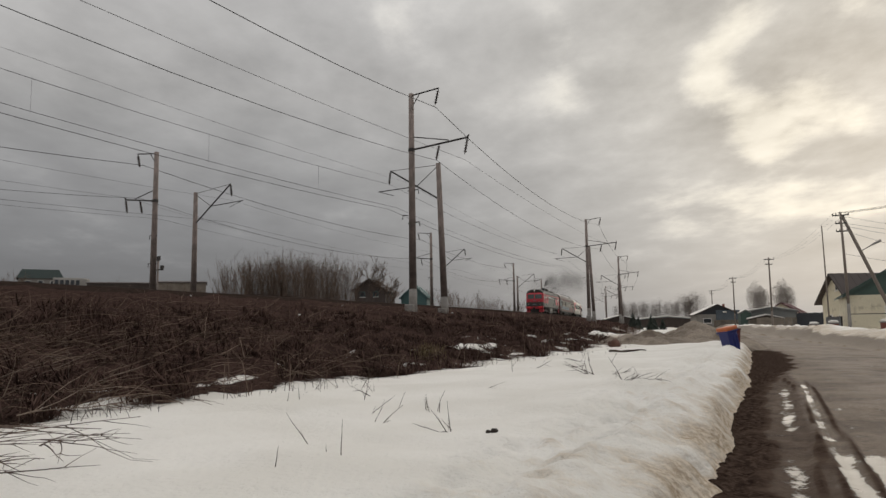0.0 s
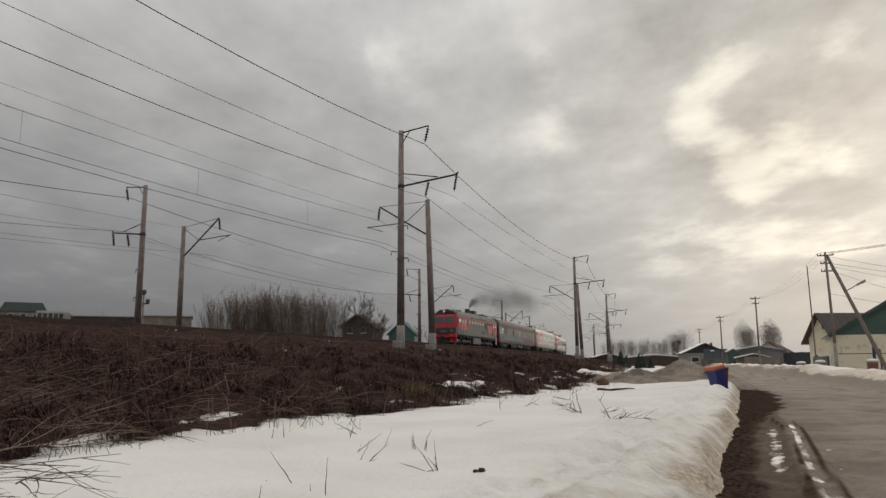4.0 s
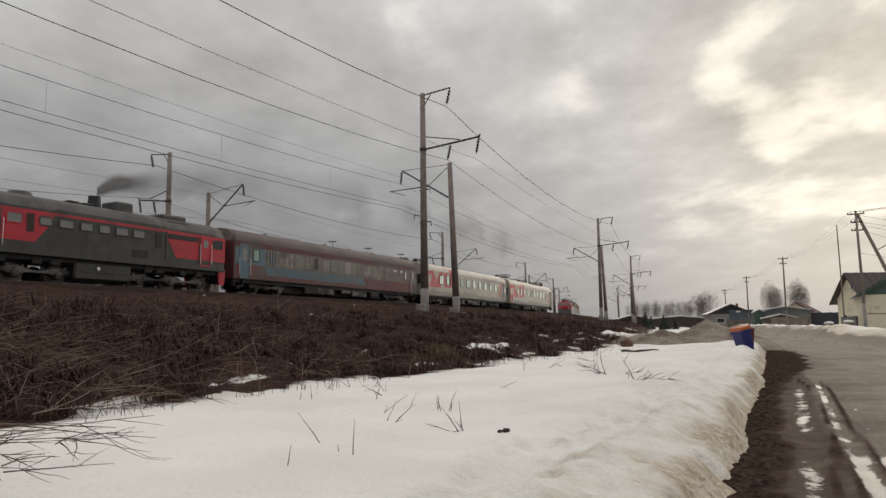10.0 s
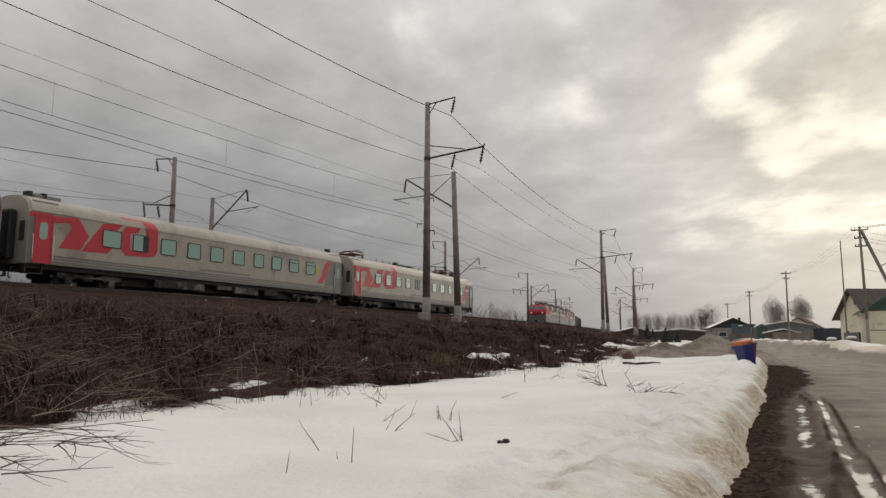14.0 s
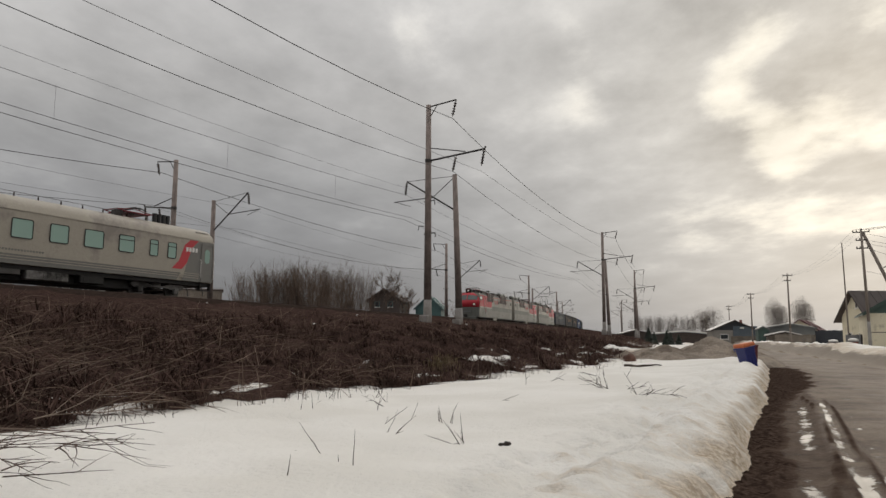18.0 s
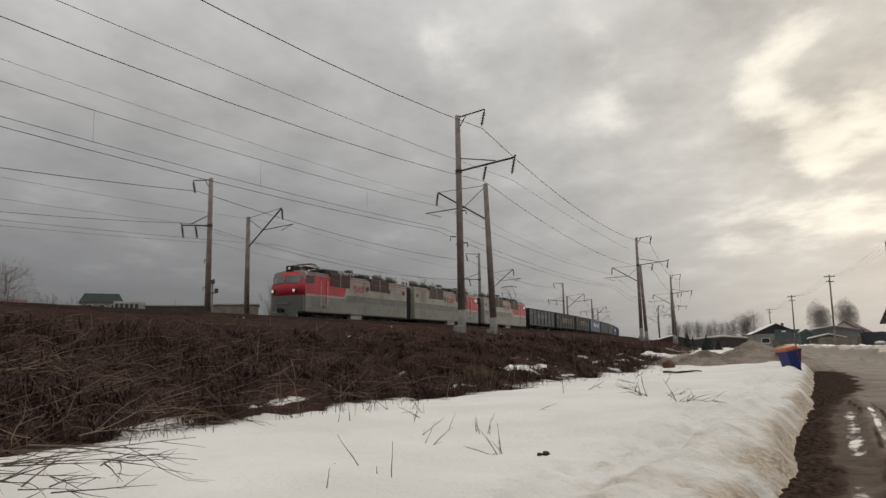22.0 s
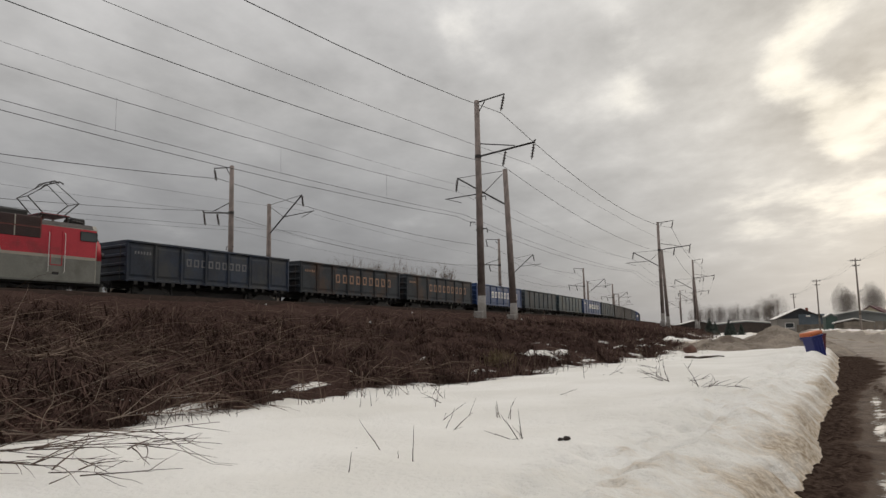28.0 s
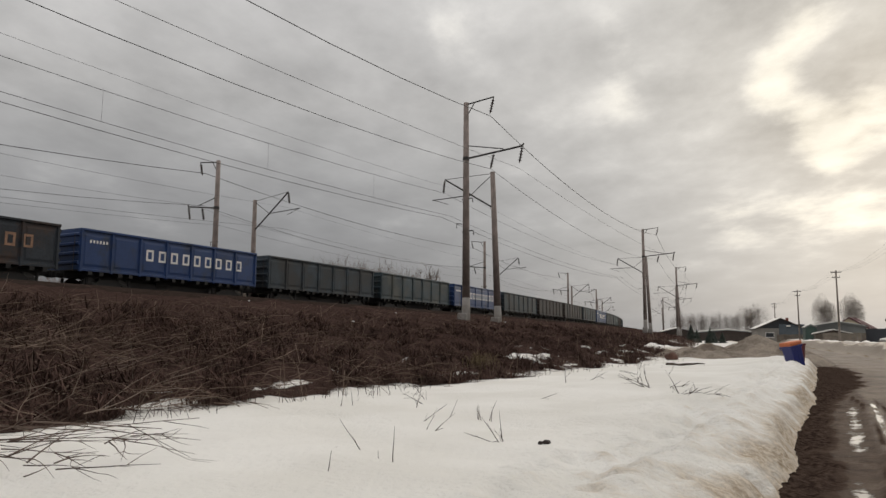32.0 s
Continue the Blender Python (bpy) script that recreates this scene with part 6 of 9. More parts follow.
def coach_old():
    o, W = coach_base("service_coach", "old patched brown and blue service coach with blocked windows", OLD_GREY, OLD_ROOF, (), OLD_GREY, 24.75)
    L = 24.75
    for sx in (1, -1):
        x = sx * W
        part("top_band", plate([(0.56, 3.12), (L - 0.56, 3.12), (L - 0.56, 3.45), (0.56, 3.45)], x, 0.006), BROWN, o, "brown-red ribbed band")
        rib_lines(o, 0.6, L - 0.6, (3.17, 3.25, 3.33, 3.41), x + sx * 0.006, BROWN, h=0.03)
        part("blue_band", fix(plate([(3.6, 1.42), (15.7, 1.42), (15.0, 2.02), (3.2, 2.02)], x, 0.006)), OLD_BLUE, o, "faded blue lower band")
        part("brown_band", fix(plate([(0.56, 1.12), (L - 0.56, 1.12), (L - 0.56, 1.95), (15.15, 1.95), (15.75, 1.41), (0.56, 1.41)], x, 0.005)), BROWN, o, "brown lower band")
        part("brown_band", fix(plate([(0.56, 1.425), (3.55, 1.425), (3.18, 2.0), (0.56, 2.0)], x, 0.006)), BROWN, o)
        part("blue_end", plate([(0.56, 2.02), (3.3, 2.02), (3.3, 3.1), (0.56, 3.1)], x, 0.007), OLD_BLUE, o, "faded blue upper wall")
        rib_lines(o, 3.8, 15.0, (1.5, 1.62, 1.74, 1.86, 1.98), x + sx * 0.006, OLD_BLUE, h=0.03)
        rib_lines(o, 15.8, L - 0.6, (1.2, 1.34, 1.5, 1.62, 1.74, 1.86), x + sx * 0.006, BROWN, h=0.03)
        rib_lines(o, 2.1, 15.0, (1.2, 1.34), x + sx * 0.006, BROWN, h=0.03)
        coach_door(o, 1.35, x + sx * 0.008, OLD_BLUE, BLIND_GLASS)
        window(o, 2.12, 2.75, 2.25, 3.05, x + sx * 0.008, DARK_TRIM, COACH_GLASS, 0.09)
        g = window(o, 3.5, 4.5, 2.15, 3.05, x + sx * 0.008, OLD_PANEL, BLIND_GLASS, 0.04)
        for q in (3.72, 3.98, 4.24):
            part("bar", plate([(q, 2.2), (q + 0.06, 2.2), (q + 0.06, 3.0), (q, 3.0)], x + sx * 0.03, 0.02), DARK_TRIM, g)
        for k, y0 in enumerate((5.38, 6.39, 7.6, 9.7, 10.65, 11.65, 12.55, 13.3, 14.4, 15.4, 16.8, 18.7)):
            bw = part("blocked_window", plate(rounded(y0, y0 + 0.82, 2.17, 3.02, 0.06), x, 0.015), OLD_PANEL if k % 3 else PALE_PANEL, o, "plated-over window")
            if k % 2:
                for q in range(4):
                    part("louvre_slat", plate([(y0 + 0.1, 2.29 + q * 0.19), (y0 + 0.72, 2.29 + q * 0.19), (y0 + 0.72, 2.34 + q * 0.19), (y0 + 0.1, 2.34 + q * 0.19)], x + sx * 0.012, 0.012), OLD_PANEL, bw)
        window(o, 8.78, 9.05, 2.2, 3.0, x, DARK_TRIM, CAB_GLASS, 0.05)
        for y0 in (20.0, 21.1):
            window(o, y0, y0 + 0.7, 2.72, 3.02, x, OLD_GREY, CAB_GLASS, 0.04)
        window(o, 22.0, 22.5, 2.2, 3.0, x, DARK_TRIM, CAB_GLASS, 0.08)
        coach_door(o, L - 1.15, x, OLD_GREY, BLIND_GLASS)
        bars(o, "lettering_bars", 8.4, 1.68, 40, 0.1, 0.1, 0.04, x + sx * 0.012, COACH_DARK)
    for y in (0.45,):
        part("end_wall", bm_box(-1.45, 1.45, y, 0.5, 1.1, 3.45), BROWN, o, "dark brown end wall")
    for y in (12.4, 17.6, 23.2):
        ae = part("aerial", bm_tube([(0.5, y, 4.2), (0.5, y, 4.65)], 0.02, 6), IRON, o)
        if y > 12:
            part("aerial_ring", bm_tube([(0.5 + 0.3 * math.cos(a), y + 0.3 * math.sin(a), 4.66) for a in [2 * math.pi * k / 12 for k in range(13)]], 0.025, 5), IRON, ae)
    for y in (5.0, 8.5, 12.0, 15.5, 19.0):
        part("roof_vent", bm_tube([(0, y, 4.25), (0, y, 4.42)], 0.16, 10), ROOF_GREY, o)
    part("end_cowl", bm_box(-0.9, 0.9, 23.2, 24.1, 4.0, 4.34, 0.06), UNDER, o)
    return o


def pantograph(parent, y, z, raised, material, sc=1.0):
    """A folded or raised diamond pantograph on four insulators."""
    p = part("pantograph_base", bm_box(-0.75, 0.75, y - 0.75, y + 0.75, z, z + 0.07, 0.02), material, parent)
    for x in (-0.65, 0.65):
        for d in (-0.65, 0.65):
            bm = bmesh.new()
            for k in range(4):
                bm_tube([(x, y + d, z - 0.3 + k * 0.075), (x, y + d, z - 0.25 + k * 0.075)], 0.1, 8, bm, 0.05)
            part("insulator", bm, INSULATOR, p)
    h = 1.75 if raised else 0.28
    bm = bmesh.new()
    for x in (-0.55, 0.55):
        for d in (-1, 1):
            k = (x * 0.9, y + d * (1.35 if raised else 1.15), z + h * 0.48)
            bm_tube([(x, y + d * 0.55, z + 0.07), k], 0.032, 6, bm)
            bm_tube([k, (x * 0.7, y + d * 0.12, z + h)], 0.022, 6, bm)
    for d in (-1, 1):
        bm_tube([(-0.55, y + d * (1.35 if raised else 1.15), z + h * 0.48), (0.55, y + d * (1.35 if raised else 1.15), z + h * 0.48)], 0.022, 6, bm)
    part("frame", bm, IRON if raised else material, p)
    for d in (-0.13, 0.13):
        part("collector_bar", bm_tube([(-1.05, y + d, z + h - 0.12), (-0.7, y + d, z + h + 0.05), (0.7, y + d, z + h + 0.05), (1.05, y + d, z + h - 0.12)], 0.035, 6), IRON, p)
    return p


def car_two():
    wins = [(4.3, 5.4, 0), (6.1, 7.1, 3), (7.92, 8.98, 0), (9.8, 10.78, 0), (11.55, 12.6, 0), (13.4, 14.4, 0), (15.27, 16.2, 0), (17.0, 17.95, 0), (18.8, 19.8, 1), (20.62, 21.66, 1)]
    o, W = coach_modern("laboratory_coach", "light grey inspection coach with a red ribbon mark", wins, 2)
    bars(o, "lettering_bars", 10.8, 1.62, 26, 0.11, 0.11, 0.05, W + 0.001, COACH_DARK)
    part("warning_plate", plate([(21.8, 2.3), (22.1, 2.3), (22.1, 2.95), (21.8, 2.95)], W, 0.01), YELLOW, o)
    part("roof_hatch", bm_box(-0.7, 0.7, 1.2, 2.6, 4.1, 4.42, 0.05), COACH_DARK, o, "dark roof cowl")
    for y in (0.9, 1.6, 24.4):
        part("roof_bracket", bm_box(0.3, 0.7, y, y + 0.25, 4.2, 4.5, 0.02), UNDER, o)
    return o


def car_three():
    wins = [(3.98, 4.94, 1), (5.72, 6.66, 1), (7.53, 8.5, 1), (9.33, 10.25, 1), (11.18, 11.58, 2), (11.66, 12.08, 2), (12.96, 13.97, 0), (14.76, 15.71, 0), (16.53, 17.6, 0), (18.48, 19.43, 1), (20.4, 20.95, 1), (21.6, 22.2, 1)]
    o, W = coach_modern("inspection_coach", "light grey inspection coach with folded red pantographs", wins, 3)
    writing("wall_words", "ДИАГНОСТИЧЕСКИЙ КОМПЛЕКС ИНФРАСТРУКТУРЫ", 0.30, W + 0.03, 2.85, 1.44, WHITE_TRIM, o, stretch=0.87)
    bars(o, "lettering_bars", 10.4, 1.66, 30, 0.09, 0.09, 0.05, W + 0.001, COACH_DARK)
    bars(o, "white_bars", 22.9, 2.75, 4, 0.16, 0.24, 0.07, W + 0.013, WHITE_TRIM)
    pantograph(o, 2.7, 4.5, False, MAROON_IRON)
    pantograph(o, 20.2, 4.5, False, MAROON_IRON)
    bm = bmesh.new()
    for k in range(4):
        bm_tube([(0.5, 21.5 + k * 0.3, 4.2), (0.5, 21.5 + k * 0.3, 4.75)], 0.13, 10, bm)
    part("surge_arrester", bm, DARK_TRIM, o)
    for i in range(13):
        y = 5.4 + i * 1.15
        part("roof_insulator", bm_tube([(0.75, y, 4.1), (0.75, y, 4.38)], 0.035, 6), INSULATOR, o)
    part("busbar", bm_tube([(0.75, 5.2, 4.42), (0.75, 20.0, 4.42)], 0.012, 5), IRON, o)
    for y in (9.4, 19.0):
        part("camera_pod", bm_box(0.1, 0.5, y, y + 0.5, 4.25, 4.6, 0.05), IRON, o)
    part("roof_beam", bm_tube([(0.2, 10.2, 4.35), (0.5, 12.4, 4.4)], 0.08, 8), UNDER, o)
    return o


def electric(cab_front, first, name="electric_locomotive_section"):
    """One section of the electric locomotive; the cab is at the front or at the rear."""
    L = 16.42
    lab = "red and pale grey electric locomotive section with roof gear"
    o = tagged(empty(name), lab, "locomotive", group="sections of the electric locomotive")
    Y = (lambda y: y) if cab_front else (lambda y: L - y)
    W = 1.57
    prof = lambda k=1.0, d=0.0: [(-W * k, 0.95), (-W * k, 1.9), (-W * k, 3.75 - d), (-W * 0.9 * k, 3.98 - d), (0, 4.15 - d), (W * 0.9 * k, 3.98 - d), (W * k, 3.75 - d), (W * k, 1.9), (W * k, 0.95)]
    part("body", fix(bm_loft([[(x, Y(y), z) for x, z in prof()] for y in (1.2, 5, 11, 15.7)])), ELOCO_PALE, o, "pale grey body")
    part("roof", fix(bm_loft([[(x * 1.004, Y(y), z + 0.015) for x, z in prof()[2:7]] for y in (1.42, 5, 11, 15.7)], closed=False, caps=False)), ELOCO_ROOF, o, "dark grimy roof")
    # cab: upright lower nose, raked screens
    cab = [(0.95, 0.55), (2.15, 0.5), (3.0, 0.58), (3.05, 0.62), (3.75, 0.95), (4.02, 1.12)]
    for z0, z1, m, nm, lb in ((0, 2, ELOCO_BAND, "nose_lower", "dark grey lower nose"), (1, 6, RED, "nose", "red cab front")):
        secs = []
        for fx in (-1.53, -1.25, -0.7, 0.0, 0.7, 1.25, 1.53):
            bow = 0.38 * (abs(fx) / 1.53) ** 3
            zz = [(z, yy) for z, yy in cab[z0:z1]]
            secs.append([(fx, Y(yy + bow), z - (0.28 * (abs(fx) / 1.53) ** 2 if z > 3.7 else 0)) for z, yy in zz] + [(fx, Y(1.45), zz[-1][0] - (0.28 * (abs(fx) / 1.53) ** 2 if zz[-1][0] > 3.7 else 0)), (fx, Y(1.45), zz[0][0])])
        part(nm, fix(bm_loft(secs)), m, o, lb, z0 == 1)
    for a, b in ((-1.3, -0.06), (0.06, 1.3)):
        rows = []
        for q in range(7):
            x = a + (b - a) * q / 6
            bow = 0.38 * (abs(x) / 1.53) ** 3
            top = 3.72 - 0.2 * (abs(x) / 1.53) ** 2
            y0, y1 = 0.62 + bow, 0.62 + 0.31 + bow
            rows.append([(x, Y(y0 - 0.03), 3.08), (x, Y(y1 - 0.03), top), (x, Y(y1 + 0.04), top), (x, Y(y0 + 0.04), 3.08)])
        part("windscreen", fix(bm_loft(rows)), CAB_GLASS, o, "tinted windscreen")
    hb = part("headlight_box", bm_box(-0.38, 0.38, min(Y(1.15), Y(1.95)), max(Y(1.15), Y(1.95)), 4.0, 4.48, 0.06), UNDER, o, "dark roof headlight box")
    d = -1 if cab_front else 1
    part("lens", bm_tube([(0, Y(1.15), 4.28), (0, Y(1.15) + d * 0.03, 4.28)], 0.09, 14), HEADLIGHT if first else BLIND_GLASS, hb)
    for x in (-1.02, 1.02):
        lp = (x, Y(0.55 + 0.11), 2.5)
        l = part("buffer_lamp", bm_tube([(lp[0], lp[1], lp[2]), (lp[0], lp[1] + d * 0.18, lp[2])], 0.17, 14), DARK_TRIM, o, "round buffer lamp")
        part("lens", bm_tube([(lp[0], lp[1] + d * 0.17, lp[2]), (lp[0], lp[1] + d * 0.2, lp[2])], 0.12, 14), HEADLIGHT if first else BLIND_GLASS, l)
    part("nose_bar", bm_box(-0.55, 0.55, min(Y(0.44), Y(0.48)), max(Y(0.44), Y(0.48)), 1.5, 1.66), LETTERING, o)
    part("rail_guard", fix(bm_box(-1.25, 1.25, min(Y(0.55), Y(0.75)), max(Y(0.55), Y(0.75)), 0.25, 0.95, 0.03)), ELOCO_BAND, o, "dull grey rail guard")
    for sx in (1, -1):
        x = sx * W
        P = lambda nm, pts, m, t=0.008, lb="", dx=0.0: part(nm, fix(plate([(Y(y), z) for y, z in pts], x + sx * dx, t)), m, o, lb)
        P("red_side", [(1.25, 2.28), (6.0, 2.28), (6.45, 3.35), (6.45, 3.72), (1.25, 3.72)], RED, 0.008, "red cab side")
        P("pale_line", [(1.25, 2.14), (6.0, 2.14), (6.05, 2.27), (1.25, 2.27)], BEIGE, 0.01)
        P("lower_body", [(1.25, 0.99), (15.68, 0.99), (15.68, 2.46), (6.5, 2.46), (6.1, 2.13), (1.25, 2.13)], ELOCO_LOW, 0.006, "dull grey-green lower body")
        P("dark_band", [(6.3, 1.9), (15.65, 1.9), (15.65, 2.42), (6.65, 2.42)], ELOCO_BAND, 0.007, "dull green-grey band")
        P("eave_line", [(6.6, 3.62), (15.68, 3.62), (15.68, 3.68), (6.6, 3.68)], RED, 0.012)
        for z in (2.48, 2.63, 2.78, 2.93, 3.08, 3.23, 3.38, 3.53):
            P("body_rib", [(6.75, z - 0.018), (15.65, z - 0.018), (15.65, z + 0.018), (6.75, z + 0.018)], ELOCO_PALE, 0.02)
            if z < 3.3:
                P("body_rib", [(4.1, z - 0.018), (6.2, z - 0.018), (6.2, z + 0.018), (4.1, z + 0.018)], RED, 0.022)
        for a, b in ((4.2, 6.75), (9.75, 12.6)):
            m = (a + b) / 2
            fr = part("louvre_panel", fix(bm_box(x - sx * 0.25, x + sx * 0.03, min(Y(a), Y(b)), max(Y(a), Y(b)), 3.02, 4.08, 0.03)), LOUVRE, o, "brown-red louvre panel")
            for q in (a + 0.02, m, b - 0.02):
                part("louvre_post", bm_box(x + sx * 0.02, x + sx * 0.05, Y(q) - 0.03, Y(q) + 0.03, 3.04, 4.06), ELOCO_PALE if q == m else LOUVRE_EDGE, fr)
            part("louvre_rail", bm_box(x + sx * 0.02, x + sx * 0.055, min(Y(a), Y(b)), max(Y(a), Y(b)), 3.52, 3.58), LOUVRE_EDGE, fr)
            for k in range(9):
                z = 3.1 + k * 0.105
                part("louvre_slat", bm_box(x + sx * 0.025, x + sx * 0.045, min(Y(a), Y(b)) + 0.08, max(Y(a), Y(b)) - 0.08, z, z + 0.04), LOUVRE, fr)
        for y in (9.3, 12.62, 15.1):
            pr = part("round_port", bm_tube([(x, Y(y), 3.15), (x + sx * 0.03, Y(y), 3.15)], 0.23, 16), ELOCO_BAND, o)
            part("port_grille", bm_tube([(x + sx * 0.03, Y(y), 3.15), (x + sx * 0.04, Y(y), 3.15)], 0.17, 16), BOGIE, pr)
        y0, y1 = sorted((Y(1.2), Y(2.15)))
        window(o, y0, y1, 3.12, 3.62, x + sx * 0.008, DARK_TRIM, CAB_GLASS, 0.06)
        y0, y1 = sorted((Y(3.05), Y(3.68)))
        dr = part("door", ring_plate([(y0, 1.75), (y1, 1.75), (y1, 3.55), (y0, 3.55)], [(y0 + 0.04, 1.79), (y1 - 0.04, 1.79), (y1 - 0.04, 3.51), (y0 + 0.04, 3.51)], x + sx * 0.008, 0.015), RED, o, "side door")
        for y in (2.95, 3.78):
            handrail(dr, Y(y), 1.4, 3.4, x + sx * 0.008)
        part("foot_hole", plate(rounded(min(Y(3.2), Y(3.55)), max(Y(3.2), Y(3.55)), 1.28, 1.42, 0.05), x, 0.012), DARK_TRIM, dr)
        # a small red mark as plain shapes
        for a, b, z0, z1 in ((7.2, 7.75, 3.06, 3.3), (7.5, 7.75, 2.76, 3.06), (7.85, 8.15, 2.8, 3.22), (8.25, 8.75, 2.78, 2.9), (8.3, 8.85, 3.14, 3.26), (8.6, 8.85, 2.85, 3.4)):
            P("small_mark", [(a, z0), (b - 0.1, z0), (b, z1), (a + 0.1, z1)], RED, 0.012, "", 0.02)
        P("low_mark", [(11.0, 1.4), (11.15, 1.4), (11.15, 1.46), (11.0, 1.46)], DARK_TRIM, 0.012)
        P("skirt_edge", [(1.3, 0.92), (15.68, 0.92), (15.68, 1.0), (1.3, 1.0)], ELOCO_BAND, 0.015)
        bx = part("battery_box", fix(bm_box(sx * 1.1, sx * 1.5, min(Y(7.0), Y(8.6)), max(Y(7.0), Y(8.6)), 0.5, 0.95, 0.03)), ELOCO_PALE, o)
        part("sand_pipe", bm_tube([(sx * 1.2, Y(1.9), 0.95), (sx * 1.1, Y(2.0), 0.3)], 0.03, 6), UNDER, o)
    # blank end with bellows
    part("end_bellows", bm_box(-1.15, 1.15, min(Y(15.72), Y(16.4)), max(Y(15.72), Y(16.4)), 0.9, 3.9, 0.1), DARK_TRIM, o, "black bellows between sections")
    part("end_cable_loom", bm_tube([(1.0, Y(16.12), 3.9), (1.15, Y(16.35), 3.2), (1.0, Y(16.2), 2.6)], 0.06, 6), DARK_TRIM, o)
    part("end_tank", bm_box(0.7, 1.1, min(Y(16.1), Y(16.3)), max(Y(16.1), Y(16.3)), 1.8, 2.9, 0.06), BOGIE, o)
    # roof gear
    for a, b, h, w, m in ((4.4, 6.4, 0.42, 0.8, UNDER), (9.9, 11.0, 0.40, 0.7, UNDER)):
        part("fan_cowl", bm_box(-w, w, min(Y(a), Y(b)), max(Y(a), Y(b)), 4.08, 4.08 + h, 0.1), m, o, "dark roof fan cowl")
    for y in (11.6, 13.4):
        t = part("roof_air_tank", bm_tube([(0.75, Y(y), 4.35), (0.75, Y(y + 1.5), 4.35)], 0.26, 14), ELOCO_BAND, o, "grey roof air tank", True)
        part("tank_strap", bm_tube([(0.75, Y(y + 0.7), 4.35), (0.75, Y(y + 0.76), 4.35)], 0.275, 14), IRON, t)
    for y in (7.1, 7.5, 7.9, 8.3, 8.7, 9.2, 12.0, 13.2, 15.1, 15.7):
        bm = bmesh.new()
        for k in range(4):
            bm_tube([(0.35, Y(y), 4.12 + k * 0.09), (0.35, Y(y), 4.18 + k * 0.09)], 0.12, 8, bm, 0.06)
        part("roof_insulator", bm, INSULATOR, o)
    part("busbar", bm_tube([(0.35, Y(6.9), 4.52), (0.35, Y(12), 4.55), (0.35, Y(16.0), 4.7)], 0.02, 6), IRON, o)
    part("roof_rail", bm_tube([(1.3, Y(2.2), 4.0), (1.3, Y(2.3), 4.3), (1.3, Y(4.2), 4.32), (1.3, Y(4.3), 4.0)], 0.02, 6), IRON, o)
    part("roof_rail", bm_tube([(1.2, Y(7.0), 3.98), (1.2, Y(7.1), 4.32), (1.2, Y(9.6), 4.3), (1.2, Y(9.7), 3.98)], 0.015, 6), IRON, o)
    part("breaker", bm_box(0.1, 0.6, min(Y(8.0), Y(8.6)), max(Y(8.0), Y(8.6)), 4.55, 4.75, 0.05), ELOCO_BAND, o)
    pantograph(o, Y(3.0), 4.42, not cab_front and not first and name.endswith("rear"), MAROON_IRON)
    part("horn", bm_tube([(0.7, Y(1.5), 4.2), (0.7, Y(2.1), 4.25)], 0.07, 8), IRON, o)
    part("frame", bm_box(-1.4, 1.4, min(Y(0.7), Y(16.2)), max(Y(0.7), Y(16.2)), 0.8, 0.96, 0.02), UNDER, o)
    for y in (4.4, 12.0):
        bogie(o, Y(y), (-1.5, 1.5), 0.6, UNDER)
    part("underfloor_case", bm_box(-1.0, 1.0, min(Y(6.3), Y(10.1)), max(Y(6.3), Y(10.1)), 0.35, 0.85, 0.04), UNDER, o)
    coupler(o, 0.0, 1), coupler(o, L, -1)
    return o


WAGON_PAINT = {
    "navy": mat("grimy_navy_wagon_paint", (0.012, 0.021, 0.040), 0.6, var=0.5, scale=0.9, fine=9, dirt=(0.032, 0.034, 0.038), per_object=0.3, dirt_amt=0.5, dirt_scale=0.5),
    "rust": mat("rusty_slate_wagon_paint", (0.020, 0.025, 0.032), 0.7, var=0.5, scale=0.9, fine=9, dirt=(0.052, 0.030, 0.021), per_object=0.25, dirt_amt=0.45, dirt_scale=0.5),
    "blue": mat("bright_blue_wagon_paint", (0.012, 0.040, 0.135), 0.5, var=0.2, scale=0.7, fine=10, dirt=(0.018, 0.032, 0.07), dirt_amt=0.4, dirt_scale=0.6),
    "slate": mat("dull_slate_wagon_paint", (0.025, 0.037, 0.047), 0.65, var=0.5, scale=0.8, fine=9, per_object=0.25, dirt=(0.030, 0.030, 0.030), dirt_amt=0.6, dirt_scale=0.5),
    "teal": mat("weathered_teal_wagon_paint", (0.022, 0.040, 0.050), 0.6, var=0.5, scale=0.8, fine=9, per_object=0.25, dirt=(0.050, 0.055, 0.048), dirt_amt=0.5, dirt_scale=0.5),
    "brown": mat("brown_wagon_paint", (0.042, 0.031, 0.027), 0.7, var=0.5, scale=0.8, fine=9, dirt=(0.036, 0.034, 0.033), dirt_amt=0.6, dirt_scale=0.5),
}


